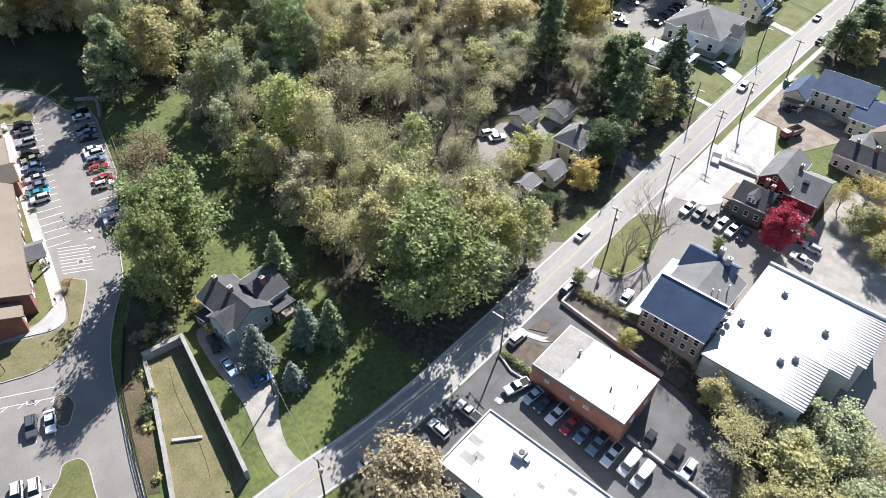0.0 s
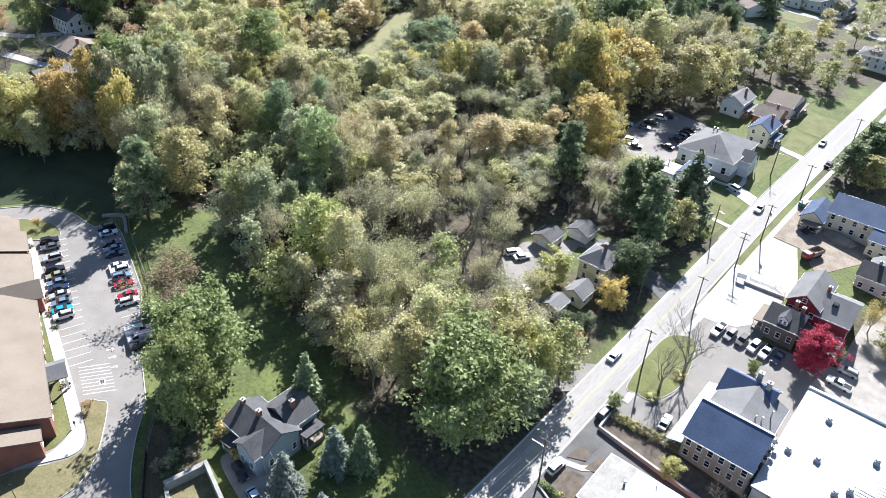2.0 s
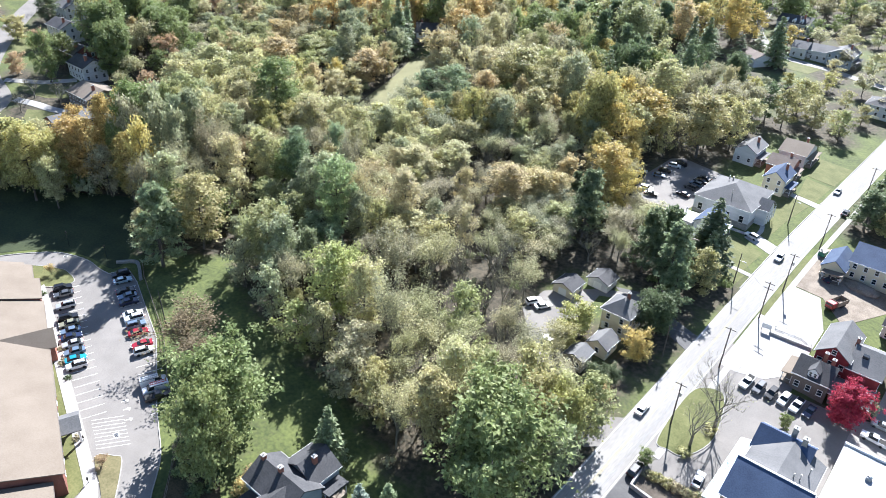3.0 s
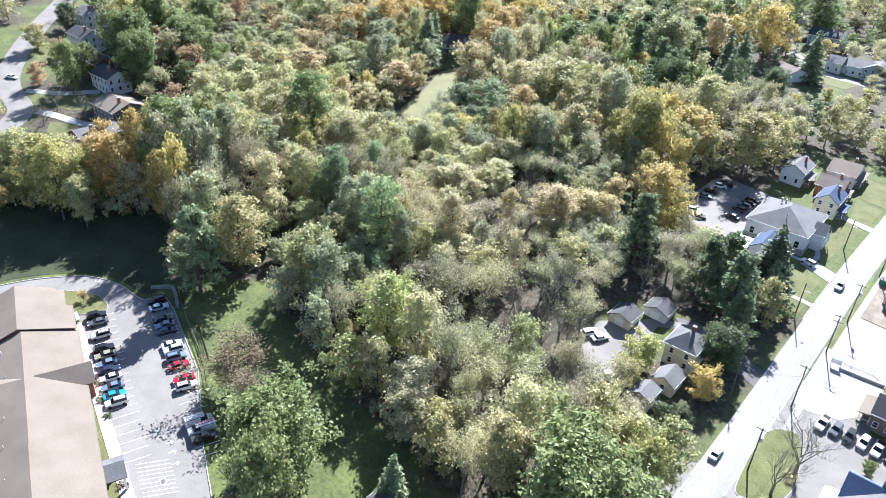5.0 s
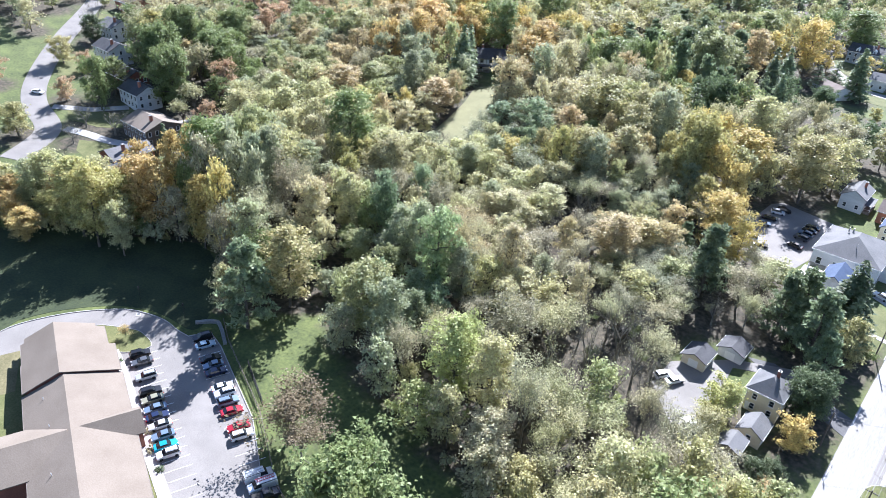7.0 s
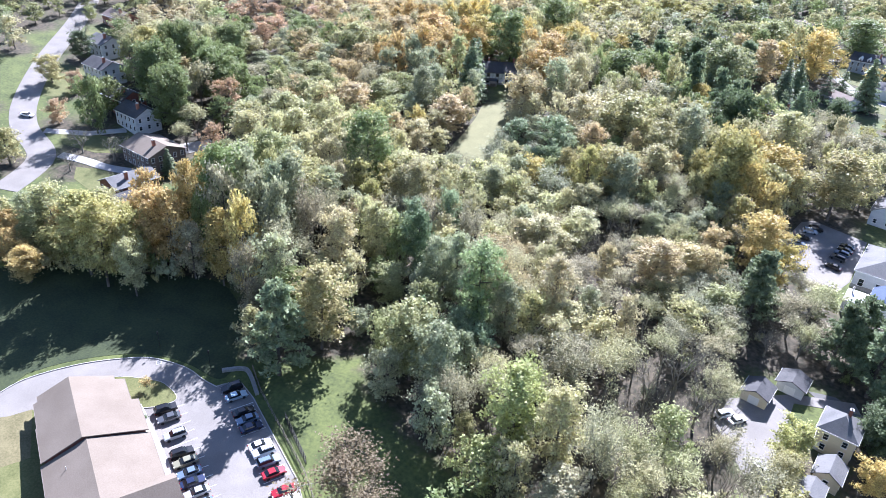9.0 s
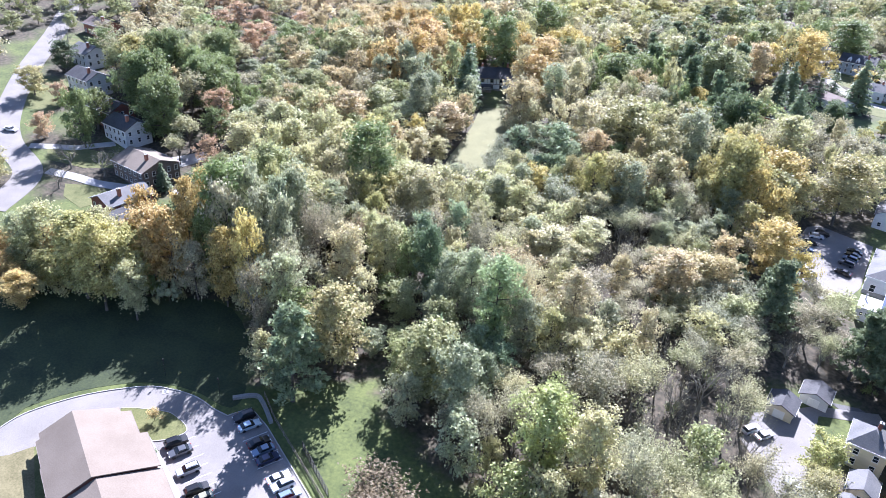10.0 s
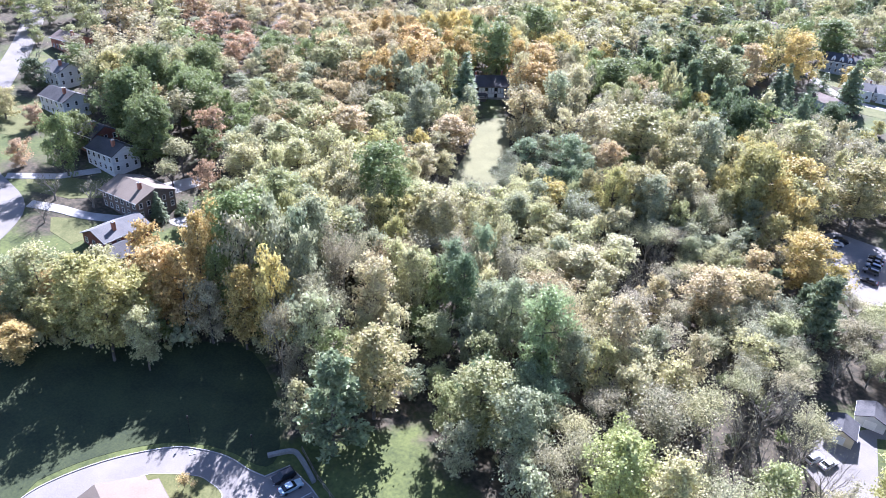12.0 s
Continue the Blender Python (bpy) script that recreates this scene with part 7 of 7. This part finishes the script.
for kind, paint, x, y, a in (("suv", "white", -44.6, 53.6, 178), ("pickup", "silver", -42.9, 60, 180), ("pickup", "white", -39.5, 70.4, 250), ("sedan", "pale blue", -36.1, 71, 262), ("sedan", "navy", -33.5, 71, 265), ("pickup", "white", -30.5, 70.9, 265), ("sedan", "red", -27.5, 70.7, 268), ("sedan", "steel blue", -24.7, 71, 268), ("pickup", "steel blue", -21.7, 71.1, 268), ("pickup", "white", -18.6, 71, 268), ("van", "white", -15.5, 71.7, 268), ("van", "white", -12.6, 71.5, 268)):
    car(kind, paint, x, y, a, "parked beside the brick shop")
for kind, paint, x, y, a in (("sedan", "black", -15.2, 78.2, 272), ("pickup", "black", -9.9, 78.6, 272), ("suv", "white", -7, 78.3, 270), ("suv", "white", -46.2, 79.6, 85), ("suv", "black", -46, 97.5, 88), ("sedan", "white", -35.5, 104.2, 95)):
    car(kind, paint, x, y, a, "parked in the shop yard")
for i, (kind, paint) in enumerate([("pickup", "white"), ("suv", "grey"), ("suv", "black"), ("suv", "white"), ("pickup", "white"), ("sedan", "navy")]):
    car(kind, paint, -38.7 + 2.8 * i, 138.4 + 0.25 * i, 265, "parked in a row behind the inn")
for kind, paint, x, y, a in (("suv", "silver", -11.2, 147.4, 185), ("pickup", "white", -11.6, 142, 182), ("sedan", "navy", -36.5, 196.4, 70), ("sedan", "black", -44.2, 239.5, 88)):
    car(kind, paint, x, y, a, "parked east of the road")
for i, (kind, paint, x, y, a) in enumerate((("sedan", "pale blue", -107, 216, 20), ("sedan", "steel blue", -101, 217.8, 20), ("sedan", "black", -100.9, 222.6, 20), ("suv", "white", -100.1, 228.6, 20), ("suv", "black", -99, 231.4, 20), ("suv", "white", -99.6, 205.8, 20), ("sedan", "black", -96.8, 203.6, 20), ("sedan", "black", -88.8, 211.4, 175), ("suv", "grey", -88.9, 217.6, 175), ("suv", "steel blue", -88.6, 221.2, 175), ("sedan", "black", -88.3, 224.4, 175), ("sedan", "black", -88.2, 227.2, 175))):
    car(kind, paint, x, y, a, "parked behind the church")
for kind, paint, x, y, a, where in (("suv", "white", -61.6, 202.2, 165, "parked on the church drive"), ("sedan", "white", -89.2, 127.8, 60, "parked behind the yellow house"), ("suv", "white", -92, 127.6, 60, "parked behind the yellow house"), ("pickup", "silver", -79.8, 117, 150, "parked behind the yellow house"), ("sedan", "white", -331, 88.6, 30, "parked on the hill street"), ("sedan", "white", -52.8, 113.4, 90, "on the main road"), ("suv", "white", -51.2, 196.6, 270, "on the main road"), ("sedan", "silver", -50.4, 253, 270, "on the main road"), ("sedan", "pale blue", -49.6, 41, 82, "on the main road")):
    car(kind, paint, x, y, a, where)

# dump truck with a trailer in the dirt yard
truck = thing("dump_truck", pose(-31.8, 184.8, gz(-31.8, 184.8) + 0.08, 0, 0, 250), "red-cabbed dump truck with an open dark skip", "truck")
part("chassis", box(-3.4, -1.0, 0.55, 3.4, 1.0, 0.95), BLACK_METAL, truck)
part("cab", box(1.4, -1.15, 0.9, 3.5, 1.15, 2.5, bevel=0.18), gloss("red_truck_paint", (0.30, 0.02, 0.02), 0.35), truck)
part("windscreen", box(3.3, -0.95, 1.75, 3.52, 0.95, 2.35, bevel=0.03), GLASS, truck)
skip = bmesh.new()
for a in ((-3.6, -1.25, 0.95, 1.1, -1.13, 2.3), (-3.6, 1.13, 0.95, 1.1, 1.25, 2.3), (-3.6, -1.13, 0.95, -3.48, 1.13, 2.2), (0.98, -1.13, 0.95, 1.1, 1.13, 2.5), (-3.48, -1.13, 0.95, 0.98, 1.13, 1.1)):
    box(*a, skip)
part("skip", skip, DIRT, truck)
for x in (-2.4, -1.2, 2.3):
    for s in (-1, 1):
        bm = bmesh.new()
        bmesh.ops.create_cone(bm, cap_ends=True, segments=14, radius1=0.5, radius2=0.5, depth=0.34, matrix=Matrix.Translation((x, s * 0.98, 0.5)) @ Matrix.Rotation(radians(90), 4, "X"))
        part("wheel", bm, RUBBER, truck)


# ---- poles and wires ----
def utility_pole(x, y, h, arms=1, lamp=0, transformer=False, turn=0):
    ob = thing("utility_pole", pose(x, y, gz(x, y), 0, 0, turn), "dark wooden utility pole with crossarms beside the road", "utility pole", "utility poles")
    part("pole", rod(0, 0, -0.5, h, 0.19, 0.12, sides=9), POLE_WOOD, ob)
    for k in range(arms):
        z = h - 0.45 - 1.5 * k
        arm = part("crossarm", box(-1.25, -0.07, z - 0.07, 1.25, 0.07, z + 0.07), POLE_WOOD, ob)
        for dx in (-1.1, -0.55, 0.55, 1.1):
            part("insulator", rod(dx, 0, z + 0.07, z + 0.26, 0.06, 0.035), LAMP_CLEAR, arm)
    if transformer:
        can = part("transformer", rod(0.38, 0, h - 3.4, h - 2.3, 0.27, 0.27, sides=12), STEEL, ob)
        part("bushing", rod(0.38, 0, h - 2.3, h - 2.05, 0.07, 0.05), LAMP_CLEAR, can)
    if lamp:
        arm = part("lamp_arm", box(min(0, lamp), -0.04, h - 2.3, max(0, lamp), 0.04, h - 2.2), STEEL, ob)
        part("lamp_head", box(lamp - 0.4, -0.14, h - 2.36, lamp + 0.15, 0.14, h - 2.2, bevel=0.04), LAMP_CLEAR, arm)
    return (x, y, gz(x, y) + h)


east = [(-49.5, 8, 11.5), (-50.8, 31.5, 11.5), (-47.0, 75.0, 12), (-46.2, 114, 12), (-45.6, 139, 12), (-45.4, 164.6, 11.5), (-44.9, 181.6, 12), (-44.0, 211.8, 12), (-42.0, 255, 12), (-40, 300, 12)]
tops = [utility_pole(x, y, h, 2 if i in (2, 5) else 1, -2.4 if i == 2 else 0, i in (1, 3, 6)) for i, (x, y, h) in enumerate(east)]
west = [(-56.2, 173.8, 10.5), (-56.0, 218.9, 10.5), (-57.4, 132.7, 9.5)]
west_tops = [utility_pole(x, y, h, 0, 1.6 if i < 2 else 0) for i, (x, y, h) in enumerate(west)]
utility_pole(-71.6, 38, 8.5, 0)


def wire(a, b, sag, radius=0.022):
    """A hanging cable between two points, one unbroken tube."""
    verts, faces = [], []
    d = Vector((b[0] - a[0], b[1] - a[1], 0)).normalized()
    for k in range(13):
        t = k / 12
        x, y, z = (a[i] + (b[i] - a[i]) * t for i in range(3))
        z -= sag * 4 * t * (1 - t)
        verts += [(x - d.y * radius, y + d.x * radius, z), (x, y, z + radius), (x + d.y * radius, y - d.x * radius, z), (x, y, z - radius)]
        if k:
            faces += [(4 * k - 4 + j, 4 * k - 4 + (j + 1) % 4, 4 * k + (j + 1) % 4, 4 * k + j) for j in range(4)]
    return tagged(part("power_cable", (verts, faces), CABLE), "pale overhead power cable hung between poles", "cable", "overhead cables")


for a, b in zip(tops, tops[1:]):
    for dx, dz, thick in ((-1.1, -0.2, 0.015), (-0.55, -0.2, 0.015), (1.1, -0.2, 0.015), (0, -2.9, 0.022), (0.1, -4.0, 0.026)):
        wire((a[0] + dx, a[1], a[2] + dz), (b[0] + dx, b[1], b[2] + dz), math.dist(a, b) * 0.018, thick)
for a, b in ((tops[5], west_tops[0]), (tops[7], west_tops[1]), (tops[4], west_tops[2])):
    wire((a[0], a[1], a[2] - 3), (b[0], b[1], b[2] - 0.6), 0.8)
wire((tops[1][0], tops[1][1], tops[1][2] - 3.2), (-71.6, 38, gz(-71.6, 38) + 8.2), 0.8), wire((-71.6, 38, gz(-71.6, 38) + 8.2), (-86, 42, gz(-86, 42) + 6.2), 0.5)


def lamp_post(x, y, h=4.2):
    ob = thing("lamp_post", pose(x, y, gz(x, y) + 0.1), "short black lamp post beside the path", "lamp post", "lot lamp posts")
    part("post", rod(0, 0, -0.3, h, 0.07, 0.05), BLACK_METAL, ob)
    part("lantern", rod(0, 0, h, h + 0.5, 0.22, 0.14), BLACK_METAL, ob)


for x, y in ((-111, 7.4), (-119.2, 21.8), (-129.5, 25.9), (-160.5, 35.2), (-200, 56), (-186.5, 60)):
    lamp_post(x, y, 1.0 if x > -165 and x < -115 else 4.2)

def drain_grate(x, y, turn):
    ob = thing("drain_grate", pose(x, y, gz(x, y) + 0.07, 0, 0, turn), "square iron drain grate in a pale concrete collar", "drain", "lot drains")
    part("collar", box(-0.85, -0.6, -0.1, 0.85, 0.6, 0.012), CONCRETE, ob)
    iron = part("grate", box(-0.55, -0.35, 0.0, 0.55, 0.35, 0.03), BLACK_METAL, ob)
    for k in range(6):
        part("bar", box(-0.5 + 0.18 * k, -0.33, 0.031, -0.42 + 0.18 * k, 0.33, 0.05), STEEL, iron)


for x, y, turn in ((-196.1, 53.2, -35), (-101.6, 7.5, 60), (-85, 1.7, 60), (-126.5, 31, -20), (-40.5, 66, 0)):
    drain_grate(x, y, turn)

# painted arrows and crossing marks in the care home lot
for k, (ax, ay) in enumerate(((-134, 37.5), (-131.5, 36.6), (-128.5, 35.4))):
    stroke(ax, ay, ax - 1.4 * V.x, ay - 1.4 * V.y, 0.22), stroke(ax - 0.45, ay - 0.35, ax + 0.03, ay + 0.05, 0.2), stroke(ax + 0.45, ay - 0.5, ax - 0.03, ay + 0.05, 0.2)

# small trees, hedges and garden things
plant("thin", -190.5, 46.8, 1.6, 3.6, ORANGE), plant("thin", -121.3, 25.6, 1.5, 2.6, RUST), plant("maple", -45.5, 100.6, 1.9, 4, GREEN), plant("maple", -27.5, 131.2, 1.8, 4, GREEN), plant("maple", -14.6, 149.8, 2, 4, SAGE)
hedge_dice = random.Random(3)
for k in range(20):
    plant("shrub", -43.5 + 0.75 * k, 98.4 + 0.12 * k * hedge_dice.uniform(0.6, 1.2), hedge_dice.uniform(0.9, 1.3), hedge_dice.uniform(1.2, 1.9), hedge_dice.choice((TAN, OLIVE, BROWN)), "hedge along the inn's lot")
for k in range(11):
    plant("shrub", -45.8 + 0.72 * k, 74.6 + 0.1 * (k % 3), 0.85, 1.2, hedge_dice.choice((GREEN, OLIVE, DEEP)), "shrubs along the shop wall")
for x, y, r, h, c in ((-183.5, 41.6, 0.9, 1.0, DEEP), (-160, 35.4, 1.0, 1.1, TAN), (-155, 33.6, 1.1, 1.2, BROWN), (-149.5, 32, 0.9, 1.0, DEEP), (-131, 25.4, 0.9, 1.0, BROWN), (-92, 39.2, 1.5, 2.4, GOLD), (-97.5, 41, 2.2, 3.4, ORANGE), (-99, 44, 1.8, 3, RUST), (-40.6, 108.6, 1.4, 1.6, OLIVE), (-39, 118.2, 1.5, 1.7, OLIVE)):
    plant("shrub", x, y, r, h, c, "garden shrubs")
for k in range(120):
    t = hedge_dice.random()
    x, y = -121 + 52 * t + hedge_dice.uniform(-2, 5), 40 - 26.5 * t + hedge_dice.uniform(-1, 6)
    if not inside(x, y, basin) and not inside(x, y, lot) and math.hypot(x + 90, y - 38) > 7:
        plant("shrub", x, y, hedge_dice.uniform(0.7, 1.6), hedge_dice.uniform(0.9, 2.4), hedge_dice.choice((OLIVE, DEEP, DEEP, GREEN, BROWN)), "scrub on the bank beside the lot")
for k in range(5):
    plant("shrub", -269.3 + 0.9 * k, 112.6 - 0.9 * k, 1.5, 2.2, DEEP, "hedge behind the hill house")
bin_ob = thing("rubbish_skip", pose(-42.2, 208.5, gz(-42.2, 208.5) + 0.1, 0, 0, 80), "green steel rubbish skip at the yard's edge", "skip")
part("body", box(-1.4, -0.9, 0.1, 1.4, 0.9, 1.5, bevel=0.06), gloss("green_enamel", (0.02, 0.16, 0.11), 0.5), bin_ob)
part("lid", box(-1.45, -0.95, 1.5, 1.45, 0.95, 1.6, bevel=0.03), BLACK_METAL, bin_ob)
mound = bmesh.new()
bmesh.ops.create_icosphere(mound, subdivisions=3, radius=1)
for v in mound.verts:
    k = 1 + 0.25 * noise.noise(v.co * 2.2)
    v.co = Vector((v.co.x * 5 * k, v.co.y * 2.6 * k, max(-0.2, v.co.z) * 1.5 * k))
heap = part("soil_mound", mound, DIRT)
heap.matrix_basis = pose(-29, 199, gz(-29, 199) + 0.1, 0, 0, -12)
tagged(heap, "long mound of dug brown earth", "soil mound")

# undergrowth and leaf litter
brush = []
brush_dice = random.Random(17)
for x, y, r, q in scatter(-232, -56, 58, 215, 5000, 4.4, lambda x, y: True):
    brush.append((x, y, brush_dice.uniform(1.4, 2.6), brush_dice.uniform(1.8, 4.2), "shrub", brush_dice.choice((OLIVE, SAGE, SAGE, TAN, REED, GREEN))))
for x, y, r, q in scatter(-290, -203, 22, 95, 7000, 2.3, lambda x, y: -6 < (y - 86) * 0.75 - (x + 213) * 0.62 < 3):
    brush.append((x, y, brush_dice.uniform(1.8, 3.2), brush_dice.uniform(3, 7.5), "shrub", brush_dice.choice((OLIVE, SAGE, GREEN, REED, GREEN))))
woodland("undergrowth", brush, {"shrub": [light_shrub(np.random.RandomState(s)) for s in (83, 84, 85)]}, BARK, "dense undergrowth of shrubs and saplings in the wood")
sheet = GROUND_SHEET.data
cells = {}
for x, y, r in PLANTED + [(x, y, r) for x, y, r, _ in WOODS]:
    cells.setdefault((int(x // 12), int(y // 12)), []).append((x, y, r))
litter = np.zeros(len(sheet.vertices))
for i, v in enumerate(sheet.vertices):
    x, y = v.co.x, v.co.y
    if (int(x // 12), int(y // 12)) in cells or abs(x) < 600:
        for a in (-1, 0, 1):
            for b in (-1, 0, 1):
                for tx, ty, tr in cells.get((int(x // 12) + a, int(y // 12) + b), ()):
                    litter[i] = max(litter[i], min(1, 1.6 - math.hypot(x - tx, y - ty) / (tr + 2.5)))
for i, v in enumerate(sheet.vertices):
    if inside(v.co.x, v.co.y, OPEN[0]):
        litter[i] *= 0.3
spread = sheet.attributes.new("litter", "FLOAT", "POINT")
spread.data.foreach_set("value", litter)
